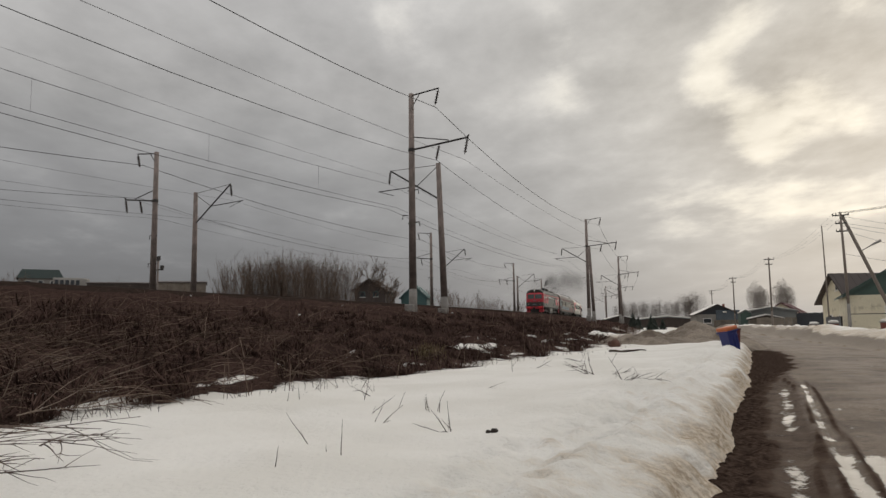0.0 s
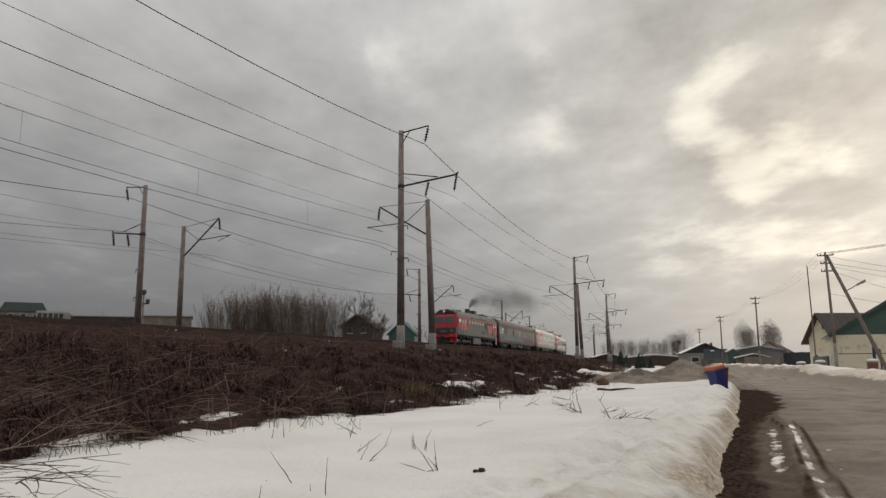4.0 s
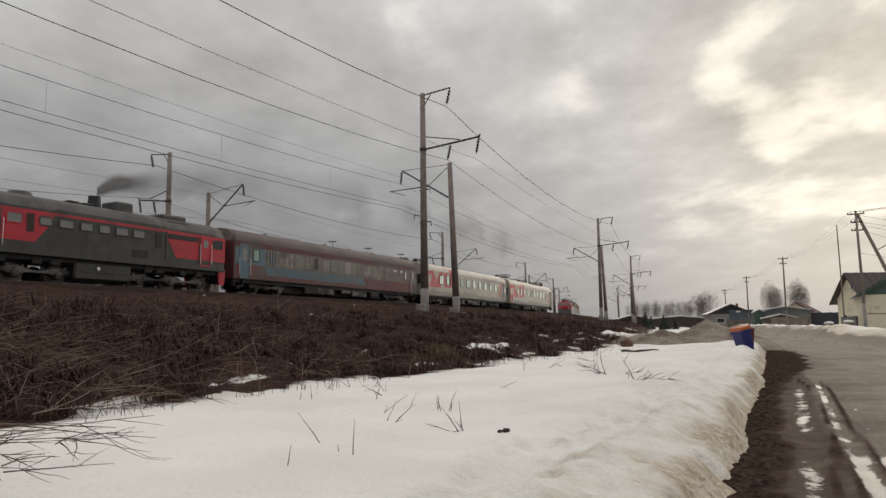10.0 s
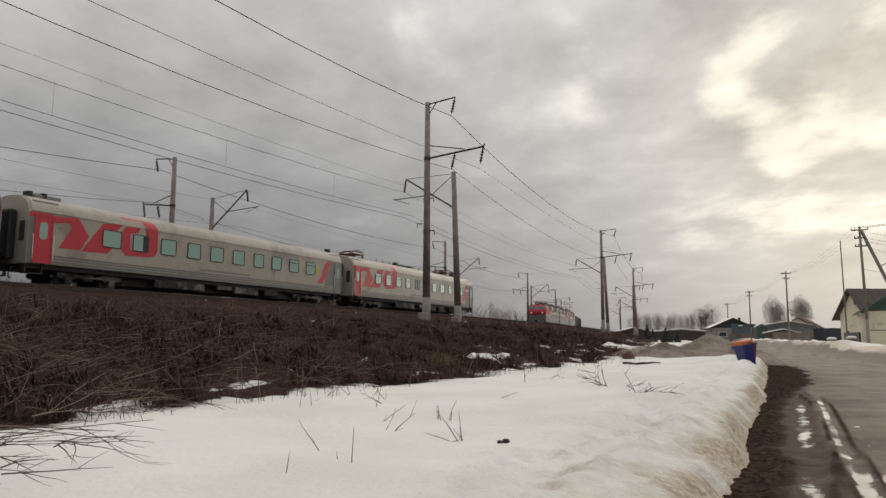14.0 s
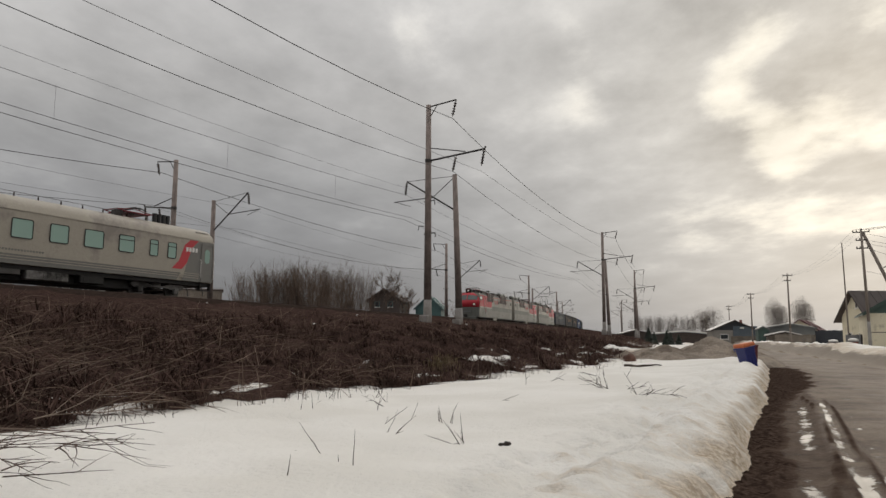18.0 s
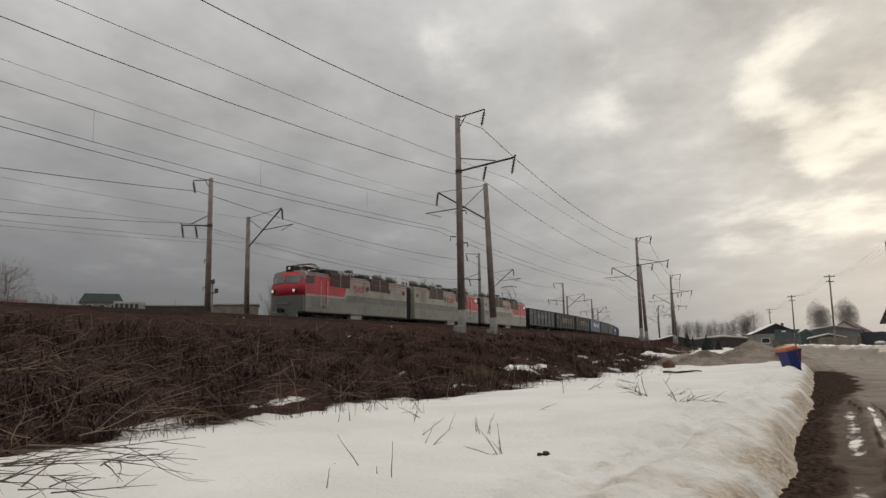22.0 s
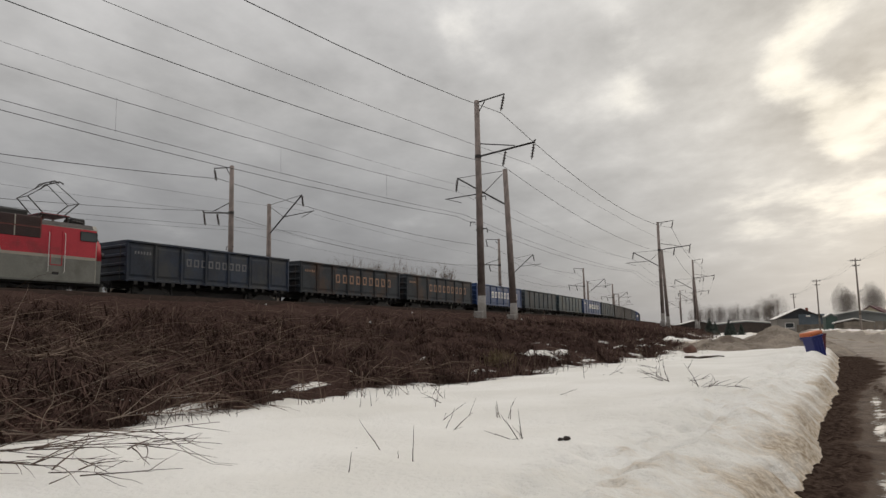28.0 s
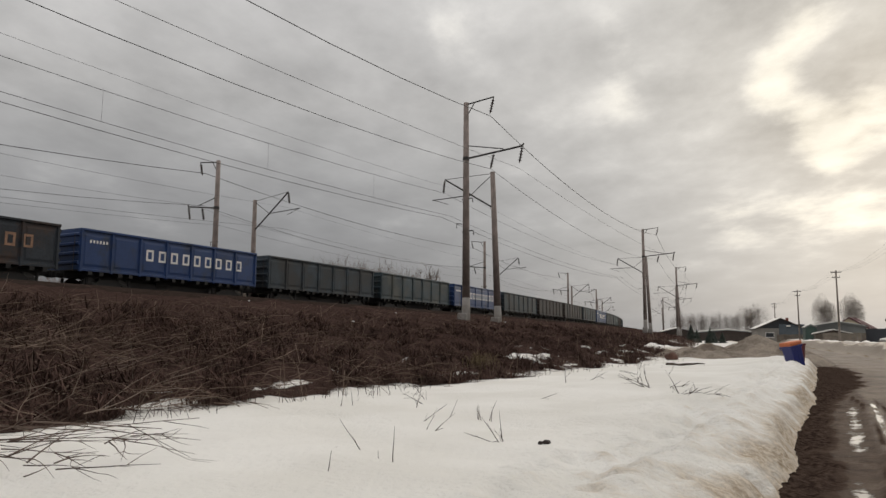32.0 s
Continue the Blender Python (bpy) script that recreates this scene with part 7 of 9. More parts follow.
def gondola(paint, label, letters):
    """An open freight wagon: seven-bay pressed sides with posts, hatches beneath, ribbed ends."""
    o = tagged(empty("gondola_wagon"), label, "freight wagon", group="wagons of the freight train")
    m = WAGON_PAINT[paint]
    Y0, Y1, W, ZB, ZT = 0.56, 13.36, 1.5, 1.3, 3.36
    for sx in (1, -1):
        side = part("side_wall", fix(bm_box(sx * (W - 0.05), sx * W, Y0, Y1, ZB, ZT)), m, o)
        n = 7
        for k in range(n + 1):
            y = Y0 + 0.09 + (Y1 - Y0 - 0.18) * k / n
            part("post", fix(bm_loft([[(sx * W, y - 0.09, z), (sx * (W + 0.085), y - 0.05, z), (sx * (W + 0.085), y + 0.05, z), (sx * W, y + 0.09, z)] for z in (ZB - 0.12, ZT)])), m, side)
        for k in range(n):
            ya, yb = Y0 + 0.24 + (Y1 - Y0 - 0.18) * k / n, Y0 + 0.09 + (Y1 - Y0 - 0.18) * (k + 1) / n - 0.15
            part("pressed_panel", fix(bm_loft([[(sx * W, ya, ZB + 0.18), (sx * W, yb, ZB + 0.18), (sx * W, yb, ZT - 0.15), (sx * W, ya, ZT - 0.15)], [(sx * (W + 0.03), ya + 0.08, ZB + 0.3), (sx * (W + 0.03), yb - 0.08, ZB + 0.3), (sx * (W + 0.03), yb - 0.08, ZT - 0.27), (sx * (W + 0.03), ya + 0.08, ZT - 0.27)]])), m, side)
            for q in (0.28, 0.72):
                yy = ya + (yb - ya) * q
                part("hatch_latch", bm_box(sx * (W - 0.12), sx * (W + 0.05), yy - 0.12, yy + 0.12, ZB - 0.26, ZB - 0.02), UNDER, side)
        part("top_chord", fix(bm_box(sx * (W - 0.06), sx * (W + 0.11), Y0, Y1, ZT, ZT + 0.13, 0.02)), m, o)
        part("bottom_sill", fix(bm_box(sx * (W - 0.08), sx * (W + 0.06), Y0, Y1, ZB - 0.08, ZB + 0.06, 0.02)), m, o)
        if letters:
            gl, pitch, hh, zz = (0.36, 0.55, 0.46, 2.3) if paint == "navy" else (0.50, 0.86, 0.66, 2.12)
            for k in range(9):
                bars(side, "lettering_shape", 4.62 + pitch * k, zz, 1, gl, hh, 0.1, sx * (W + 0.03), letters, hollow=True)
            bars(side, "number_bar", 1.1, 2.75, 6, 0.10, 0.16, 0.09, sx * (W + 0.03), letters)
    for y, d in ((Y0, -1), (Y1, 1)):
        e = part("end_wall", fix(bm_box(-W, W, min(y, y - d * 0.06), max(y, y - d * 0.06), ZB, ZT + 0.13)), m, o)
        for k in range(4):
            z = ZB + 0.25 + k * 0.5
            part("end_rib", fix(bm_loft([[(x, y, z), (x, y + d * 0.09, z + 0.06), (x, y + d * 0.09, z + 0.16), (x, y, z + 0.22)] for x in (-W, W)])), m, e)
        part("ladder", bm_tube([(1.2, y + d * 0.12, 1.2), (1.2, y + d * 0.12, 3.2)], 0.018, 5), IRON, e)
    part("floor", bm_box(-W + 0.05, W - 0.05, Y0 + 0.05, Y1 - 0.05, ZB - 0.06, ZB), UNDER, o)
    part("centre_sill", bm_box(-0.3, 0.3, Y0, Y1, 0.9, ZB - 0.05, 0.02), UNDER, o)
    part("brake_rigging", bm_box(-0.7, 0.7, 3.75, 10.2, 0.42, 0.9, 0.03), UNDER, o)
    part("brake_cylinder", bm_tube([(0.6, 6.0, 0.85), (0.6, 6.8, 0.85)], 0.2, 10), UNDER, o)
    for y in (2.63, 11.29):
        bogie(o, y, (-0.925, 0.925), 0.475, UNDER, False)
    coupler(o, 0.0, 1), coupler(o, 13.92, -1)
    return o


TRAIN_P = []
for ob, start, length in ((diesel(), 0.5, 17.55), (coach_old(), 17.7, 24.75), (car_two(), 42.65, 25.5), (car_three(), 68.5, 25.5)):
    TRAIN_P.append((ob, start, length, NEAR_TRACK))
TRAIN_F = []
pos = 0.0
for ob in (electric(True, True), electric(False, False), electric(False, False, "electric_locomotive_section_rear")):
    TRAIN_F.append((ob, pos, 16.42, FAR_TRACK))
    pos += 16.42
TRAIN_F[2][0].name = "electric_locomotive_section"
TRAIN_F[0][0]["label"] = "leading red and pale grey electric locomotive section, pantographs folded"
TRAIN_F[2][0]["label"] = "electric locomotive section with its pantograph raised to the wire"
KINDS = {
    "navy": gondola("navy", "grimy navy open wagon with faded pale lettering bars", LETTERING),
    "rust": gondola("rust", "rust-streaked slate open wagon with ochre lettering bars", OCHRE_LETTERING),
    "blue": gondola("blue", "bright blue open wagon with white lettering bars", WHITE_TRIM),
    "slate": gondola("slate", "dull slate open wagon with plain pressed sides", None),
    "teal": gondola("teal", "weathered teal-grey open wagon with plain sides", None),
    "brown": gondola("brown", "brown weathered open wagon with plain sides", None),
}
used = set()
for kind in ("navy rust rust blue slate teal blue slate brown brown slate blue slate teal brown slate navy slate brown teal slate slate brown").split():
    w = KINDS[kind] if kind not in used else copy_thing(KINDS[kind], Matrix())
    used.add(kind)
    TRAIN_F.append((w, pos, 13.92, FAR_TRACK))
    pos += 13.92

# ---- along the road: heap, bin, poles ----
GRAVEL = mat("grey_road_grit", (0.235, 0.195, 0.155), 0.95, var=0.35, scale=1.6, fine=14, bump=0.7, dist=0.05, dirt=(0.12, 0.092, 0.07), dirt_amt=0.45, dirt_scale=0.9)
BIN_BLUE = mat("blue_plastic", (0.012, 0.018, 0.13), 0.4, var=0.15, scale=2, fine=20)
BIN_ORANGE = mat("orange_plastic", (0.50, 0.14, 0.05), 0.5, var=0.15, scale=3, fine=20)
BIN_MAROON = mat("dark_red_plastic", (0.10, 0.02, 0.025), 0.5)


def heap(name, cx, cy, lx, ly, h, label, seed, material):
    """A dumped heap with several tops."""
    nx, ny = 46, 40
    rng = random.Random(seed)
    tops = [(rng.uniform(-0.7, 0.7), rng.uniform(-0.5, 0.5), rng.uniform(0.22, 0.42), rng.uniform(0.35, 1.0)) for _ in range(22)]
    verts, faces = [], []
    for i in range(nx + 1):
        for j in range(ny + 1):
            a, b = i / nx * 2 - 1, j / ny * 2 - 1
            z = max(k * max(0.0, 1 - (math.hypot(a - p, b - q) / w * 0.75) ** 1.3) for p, q, w, k in tops)
            z = 0.55 * z + 0.45 * max(0.0, 1 - math.hypot(a, b)) + 0.28 * fbm(a * 2.3, b * 2.3, seed + 3.0)
            z = h * z * smooth(1.05, 0.6, math.hypot(a, b)) + 0.34 * fbm(a * 4, b * 4, seed) * smooth(1.0, 0.7, math.hypot(a, b)) + 0.09 * fn(a * 12, b * 12) + 0.22 * abs(fn(a * 5, b * 5, seed)) * smooth(1.0, 0.6, math.hypot(a, b))
            verts.append((cx + a * lx, cy + b * ly, 0.12 + z - 0.35 * smooth(0.85, 1.1, math.hypot(a, b))))
    for i in range(nx):
        for j in range(ny):
            k = i * (ny + 1) + j
            faces.append((k, k + ny + 1, k + ny + 2, k + 1))
    me = bpy.data.meshes.new(name)
    me.from_pydata(verts, [], faces)
    me.materials.append(material)
    me.polygons.foreach_set("use_smooth", [True] * len(faces))
    at = me.attributes.new("grime", "FLOAT", "POINT")
    at.data.foreach_set("value", [1.25 * smooth(0.8, 0.25, v[2]) for v in verts])
    return tagged(new(name, me), label, "heap", kind="stuff")


def grit_heap():
    """A tipped heap of grit: a blunt peak with a lower shoulder, gullies down its sides and clods at its foot."""
    cx, cy, lx, ly, n = 10.7, 33.4, 4.3, 3.4, 64
    verts, faces, grime = [], [], []
    for i in range(n + 1):
        for j in range(n + 1):
            a, b = i / n * 2 - 1, j / n * 2 - 1
            peak = 1.2 * max(0.0, 1 - (math.hypot((a - 0.26) / 0.56, b / 0.8)) ** 0.95)
            shoulder = 0.74 * max(0.0, 1 - (math.hypot((a + 0.36) / 0.56, (b + 0.1) / 0.75)) ** 1.1)
            small = 0.45 * max(0.0, 1 - math.hypot((a - 0.62) / 0.3, (b + 0.3) / 0.4))
            z = max(peak, shoulder, small) + 0.1 * min(peak, shoulder)
            k = smooth(0.0, 0.25, z)
            turn = math.atan2(b, a - 0.22)
            z += k * (0.14 * fn(turn * 3.2, 2.0 * math.hypot(a, b), 3.0) + 0.24 * fbm(a * 4.3, b * 4.3, 4.0) + 0.11 * fn(a * 9, b * 9, 2.0) + 0.07 * fn(a * 17, b * 17, 2.0))
            verts.append((cx + a * lx, cy + b * ly, 0.1 + z - 0.4 * smooth(0.9, 1.15, math.hypot(a, b))))
            grime.append(1.0)
    for i in range(n):
        for j in range(n):
            k = i * (n + 1) + j
            faces.append((k, k + n + 1, k + n + 2, k + 1))
    me = bpy.data.meshes.new("grit_heap")
    me.from_pydata(verts, [], faces)
    me.materials.append(GRAVEL)
    me.polygons.foreach_set("use_smooth", [True] * len(faces))
    tagged(new("grit_heap", me), "tipped heap of pale grey-brown road grit beside the bin", "heap", kind="stuff")


grit_heap()
heap("dirty_snow_heap", 8.6, 42.0, 4.2, 3.2, 0.55, "low heap of grimy ploughed snow", 9, SNOW)


def rubbish_bin():
    o = tagged(empty("rubbish_bin", pose(9.5, 23.5, 0.1, -4, -11, 20) @ Matrix.Diagonal((0.68, 0.68, 1.2, 1.0))), "blue plastic bin leaning, with an orange cover", "bin")
    secs = [[(x * k, y * k, z) for x, y in ((-0.3, -0.3), (-0.26, -0.34), (0.26, -0.34), (0.3, -0.3), (0.3, 0.3), (0.26, 0.34), (-0.26, 0.34), (-0.3, 0.3))] for k, z in ((0.86, 0.0), (0.93, 0.3), (1.0, 0.66))]
    part("body", fix(bm_loft(secs)), BIN_BLUE, o, "blue tapered body")
    part("rim", bm_box(-0.33, 0.33, -0.37, 0.37, 0.64, 0.69, 0.015), BIN_BLUE, o)
    bm = bm_box(-0.34, 0.34, -0.38, 0.38, 0.67, 0.77, 0.045, seg=2)
    for v in bm.verts:
        v.co.z += 0.04 * math.cos(v.co.x * 3.5) + 0.03 * noise.noise(v.co * 5)
    part("cover", bm, BIN_ORANGE, o, "orange cover", True)
    for x in (-0.18, 0.0, 0.18):
        part("rib", bm_box(x - 0.015, x + 0.015, -0.345, -0.32, 0.05, 0.6), BIN_BLUE, o)
    part("handle", bm_tube([(-0.3, 0.36, 0.6), (-0.3, 0.44, 0.66), (0.3, 0.44, 0.66), (0.3, 0.36, 0.6)], 0.018, 6), BIN_BLUE, o)
    o2 = tagged(empty("rubbish_bin", pose(10.68, 26.6, 0.1, 0, 0, 5)), "dark red plastic bin behind the blue one", "bin")
    part("body", fix(bm_loft([[(x * k, y * k, z) for x, y in ((-0.26, -0.26), (0.26, -0.26), (0.26, 0.26), (-0.26, 0.26))] for k, z in ((0.86, 0.0), (1.0, 0.8))])), BIN_MAROON, o2)
    part("cover", bm_box(-0.29, 0.29, -0.29, 0.29, 0.8, 0.86, 0.02), BIN_MAROON, o2)


rubbish_bin()


def utility_pole(x, y, z0, z1, lean=0.0, arms=2, turn=-30, lamp_=False):
    o = tagged(empty("utility_pole", pose(x, y, 0, 0, 0, turn)), "weathered utility pole with crossarms and insulators", "pole", group="roadside poles")
    tx = -lean * (z1 - z0)
    part("shaft", bm_tube([(0, 0, z0 - 0.5), (0, 0, z0 + 2.2)], 0.125, 10, radius2=0.115), PLINTH if arms > 2 else WOODPOLE, o, "", True)
    part("upper_shaft", bm_tube([(0, 0, z0 + 2.2), (tx, 0, z1)], 0.11, 10, radius2=0.08), WOODPOLE, o, "", True)
    for k in range(arms):
        z = z1 - 0.25 - k * 0.6
        w = 0.55 if k == 0 else 0.38
        xx = tx * (z - z0) / (z1 - z0)
        a = part("crossarm", bm_box(xx - w, xx + w, -0.04, 0.04, z - 0.04, z + 0.04), IRON, o)
        for q in (-w + 0.04, w - 0.04, 0.25 - w):
            part("pin_insulator", bm_tube([(xx + q, 0, z + 0.03), (xx + q, 0, z + 0.16)], 0.045, 8, radius2=0.03), PLINTH, a)
    return o


utility_pole(29.62, 51.95, 0.2, 9.2, 0.01, 3)
for x, y, z0, z1 in ((39.2, 84.9, 0.2, 8.85), (45.8, 111.9, 0.3, 8.25), (56.7, 149.9, 0.4, 8.0), (67.8, 190.0, 0.4, 8.3), (60.5, 175.0, 0.4, 7.6)):
    utility_pole(x, y, z0, z1)
strut = tagged(empty("strut_pole"), "timber strut pole leaning against the utility pole, with a street lamp", "pole")
part("shaft", bm_tube([(32.6, 50.6, 0.1), (29.65, 52.0, 8.95)], 0.15, 10, radius2=0.11), WOODPOLE, strut, "", True)
part("lamp_arm", bm_tube([(30.55, 51.6, 6.2), (30.9, 51.4, 6.4), (31.25, 51.2, 6.65)], 0.035, 6), IRON, strut)
part("lamp_head", bm_tube([(31.2, 51.2, 6.62), (31.75, 50.95, 6.92)], 0.07, 8, radius2=0.1), PLINTH, strut, "grey street-lamp head")
aerial = tagged(empty("aerial_mast"), "tall thin aerial mast beside the yellow house", "mast")
part("pole", bm_tube([(39.05, 72.1, 0.2), (38.95, 72.1, 10.85)], 0.09, 8, radius2=0.05), WOODPOLE, aerial)


def road_wire(a, b, sag, r=0.012):
    a, b = Vector(a), Vector(b)
    pts = [a.lerp(b, k / 12) - Vector((0, 0, 4 * sag * (k / 12) * (1 - k / 12))) for k in range(13)]
    return tagged(part("power_wire", bm_tube(pts, r, 4), WIRE_FAINT), "thin power wire between roadside poles", "wire", group="roadside wires")


for q in (-0.45, 0.0, 0.45):
    road_wire((29.45 + q, 52, 9.1), (39.0 + q, 85, 8.65), 0.8, 0.006)
    road_wire((39.0 + q, 85, 8.65), (45.7 + q, 112, 8.15), 0.7, 0.007)
    road_wire((45.7 + q, 112, 8.15), (56.6 + q, 150, 7.9), 0.8, 0.008)
    road_wire((56.6 + q, 150, 7.9), (67.8 + q, 190, 8.1), 0.8, 0.008)
    road_wire((29.45 + q, 52, 9.1), (36.0 + q, 18, 9.6), 0.7, 0.012)
for z, x2, y2, z2 in ((8.9, 60, 66, 8.2), (8.4, 60, 62, 7.2), (8.2, 62, 66, 6.4), (7.9, 58, 70, 5.4), (6.1, 55, 62, 4.6)):
    road_wire((29.5, 52, z), (x2, y2, z2), 0.4, 0.011)

# ---- houses beyond the road ----
YELLOW_WALL = mat("pale_yellow_render", (0.68, 0.62, 0.47), 0.85, var=0.12, scale=0.6, fine=10, dirt=(0.42, 0.37, 0.27), dirt_amt=0.25)
BROWN_ROOF = mat("brown_metal_roof", (0.05, 0.036, 0.031), 0.6, var=0.2, scale=0.5)
GREEN_ROOF = mat("green_metal_roof", (0.035, 0.062, 0.05), 0.5, var=0.15, scale=0.5)
GREY_WALL = mat("grey_profiled_sheet", (0.15, 0.155, 0.15), 0.6, var=0.2, scale=0.6)
GREEN_WALL = mat("dark_green_sheet", (0.05, 0.085, 0.072), 0.6, var=0.2, scale=0.6)
BLUE_WALL = mat("dull_blue_boards", (0.085, 0.105, 0.125), 0.75, var=0.2, scale=0.8)
WHITE_WALL = mat("whitewashed_wall", (0.25, 0.235, 0.215), 0.85, var=0.2, scale=0.8)
BRICK = mat("red_brick", (0.18, 0.065, 0.05), 0.9, var=0.3, scale=2, fine=18)
DARK_GATE = mat("dark_sheet_gate", (0.025, 0.028, 0.035), 0.5, var=0.2)
MAROON_ROOF = mat("maroon_roof", (0.10, 0.035, 0.04), 0.6, var=0.2)
TEAL = mat("teal_paint", (0.06, 0.12, 0.12), 0.6, var=0.15)
HOUSE_GLASS = glass("house_window_glass", (0.045, 0.05, 0.055))
FENCE_WOOD = mat("weathered_fence_boards", (0.16, 0.135, 0.11), 0.9, var=0.35, scale=1.5, fine=15, per_object=0.2)
BROWN_BOARDS = mat("dark_brown_boards", (0.055, 0.042, 0.036), 0.85, var=0.3, scale=1.2, fine=12)
SNOWCAP = SNOW


def house(name, label, x, y, turn, w, d, eave, ridge, wall, roof, gable=None, windows=(), snow=0.0, over=0.4, base=0.0, chimney=None):
    """A gabled house; local x across the gable front, y to the back. Windows: (x, z, width, height) on the front."""
    o = tagged(empty(name, pose(x, y, base, 0, 0, turn)), label, "house")
    part("wall_block", fix(bm_box(0, w, 0, d, -0.5, eave)), wall, o)
    part("front_gable", fix(bm_loft([[(0, yy, eave), (w, yy, eave), (w / 2, yy, ridge)] for yy in (0.0, 0.15)])), gable or wall, o)
    part("back_gable", fix(bm_loft([[(0, yy, eave), (w, yy, eave), (w / 2, yy, ridge)] for yy in (d - 0.15, d)])), gable or wall, o)
    sl = (ridge - eave) / (w / 2)
    for sg in (0, 1):
        ex = -over if sg == 0 else w + over
        ez = eave - over * sl
        r = part("roof_slope", fix(bm_loft([[(ex, yy, ez), (w / 2, yy, ridge), (w / 2, yy, ridge + 0.12), (ex, yy, ez + 0.12)] for yy in (-over, d + over)])), roof, o)
        for k in range(int(d / 0.9)):
            yy = -over + 0.3 + k * 0.9
            part("roof_seam", fix(bm_loft([[(ex, yy + q, ez + 0.12), (w / 2, yy + q, ridge + 0.12), (w / 2, yy + q, ridge + 0.16), (ex, yy + q, ez + 0.16)] for q in (0, 0.05)])), roof, r)
        if snow:
            part("snow_cover", fix(bm_loft([[(ex * 0.95, yy, ez + 0.13), (w / 2, yy, ridge + 0.13), (w / 2, yy, ridge + 0.13 + snow), (ex * 0.95, yy, ez + 0.13 + snow)] for yy in (-over * 0.8, d * 0.9)])), SNOWCAP, o, "old snow on the roof")
    part("barge_board", fix(bm_loft([[(-over, yy, eave - over * sl - 0.05), (w / 2, yy, ridge - 0.05), (w + over, yy, eave - over * sl - 0.05), (w + over, yy, eave - over * sl + 0.13), (w / 2, yy, ridge + 0.14), (-over, yy, eave - over * sl + 0.13)] for yy in (-over - 0.05, -over)])), roof, o)
    for wx, wz, ww, wh in windows:
        f = part("window", fix(bm_loft([[(wx, -0.05, wz), (wx + ww, -0.05, wz), (wx + ww, -0.05, wz + wh), (wx, -0.05, wz + wh)], [(wx, 0.02, wz), (wx + ww, 0.02, wz), (wx + ww, 0.02, wz + wh), (wx, 0.02, wz + wh)]])), TEAL if eave > 5 else WHITE_TRIM, o)
        part("pane", bm_box(wx + 0.08, wx + ww - 0.08, -0.065, -0.045, wz + 0.08, wz + wh - 0.08), HOUSE_GLASS, f)
        part("sill", bm_box(wx - 0.05, wx + ww + 0.05, -0.15, 0.0, wz - 0.08, wz - 0.02), WHITE_TRIM, f)
    if chimney:
        part("chimney", bm_box(chimney[0], chimney[0] + 0.5, chimney[1], chimney[1] + 0.5, eave, ridge + 0.9), BRICK, o)
    return o


def fence(name, label, x0, y0, x1, y1, z0, h, material, post_mat, n, gap=0.0):
    """Posts, two rails and sheets or boards between two points."""
    o = tagged(empty(name, pose(x0, y0, z0, 0, 0, math.degrees(math.atan2(y1 - y0, x1 - x0)))), label, "fence")
    L_ = math.hypot(x1 - x0, y1 - y0)
    for k in range(n + 1):
        part("post", bm_box(L_ * k / n - 0.05, L_ * k / n + 0.05, -0.05, 0.05, -0.4, h + 0.05), post_mat, o)
    for z in (0.3, h - 0.3):
        part("rail", bm_box(0, L_, 0.03, 0.08, z - 0.03, z + 0.03), post_mat, o)
    m = int(L_ / 0.5)
    if material:
        for k in range(m):
            part("board", bm_box(L_ * k / m + gap, L_ * (k + 1) / m - gap, -0.07 + 0.01 * (k % 2), -0.05 + 0.01 * (k % 2), 0.05, h + 0.03 * ((k * 7) % 3)), material, o)
    return o


house("yellow_house", "pale yellow rendered house with a steep brown gabled roof", 40.55, 76.0, -88, 4.9, 11, 3.41, 5.95, YELLOW_WALL, BROWN_ROOF, YELLOW_WALL, ((0.9, 0.9, 0.8, 0.9), (2.9, 0.9, 0.8, 0.9), (2.6, 4.25, 0.4, 0.7)), over=0.55)
house("green_roofed_house", "pale yellow house with a broad dark green roof", 32.7, 57.6, -25, 11.5, 8, 3.2, 6.7, YELLOW_WALL, GREEN_ROOF, GREEN_WALL, ((2.6, 0.7, 0.4, 1.6), (4.9, 1.0, 0.9, 1.1), (7.4, 1.0, 0.9, 1.1)), over=0.3)
house("grey_shed", "grey sheet-metal shed with a snowy low roof", 47.4, 111.0, -18, 7.0, 6, 2.7, 3.3, GREY_WALL, GREY_WALL, None, (), 0.12, 0.25)
house("maroon_roofed_house", "low house with a maroon roof and a cream gable", 54.9, 121.0, -35, 4.8, 8, 2.7, 4.2, YELLOW_WALL, MAROON_ROOF, YELLOW_WALL, ((2.4, 1.2, 0.9, 1.0),), 0.0, 0.4)
house("green_garage", "dark green sheet-metal garage beside the shed", 45.9, 110.0, -18, 1.5, 5, 2.5, 2.9, GREEN_WALL, GREY_WALL, None, (), 0.1, 0.1)
cottage = house("blue_cottage", "old cottage, half whitewashed and half blue, under a dark snow-edged roof", 45.6, 128.6, -12, 7.4, 8, 2.6, 4.25, WHITE_WALL, BROWN_ROOF, DARK_GATE, ((1.2, 1.0, 1.4, 0.9),), 0.06)
part("blue_wall", bm_box(3.4, 7.42, -0.12, -0.01, -0.4, 3.3, 0.02), BLUE_WALL, cottage, "dull blue boarded half of the front")
for k in range(8):
    part("board", bm_box(3.43 + k * 0.5, 3.88 + k * 0.5, -0.15, -0.11, -0.4, 3.25), BLUE_WALL, cottage)
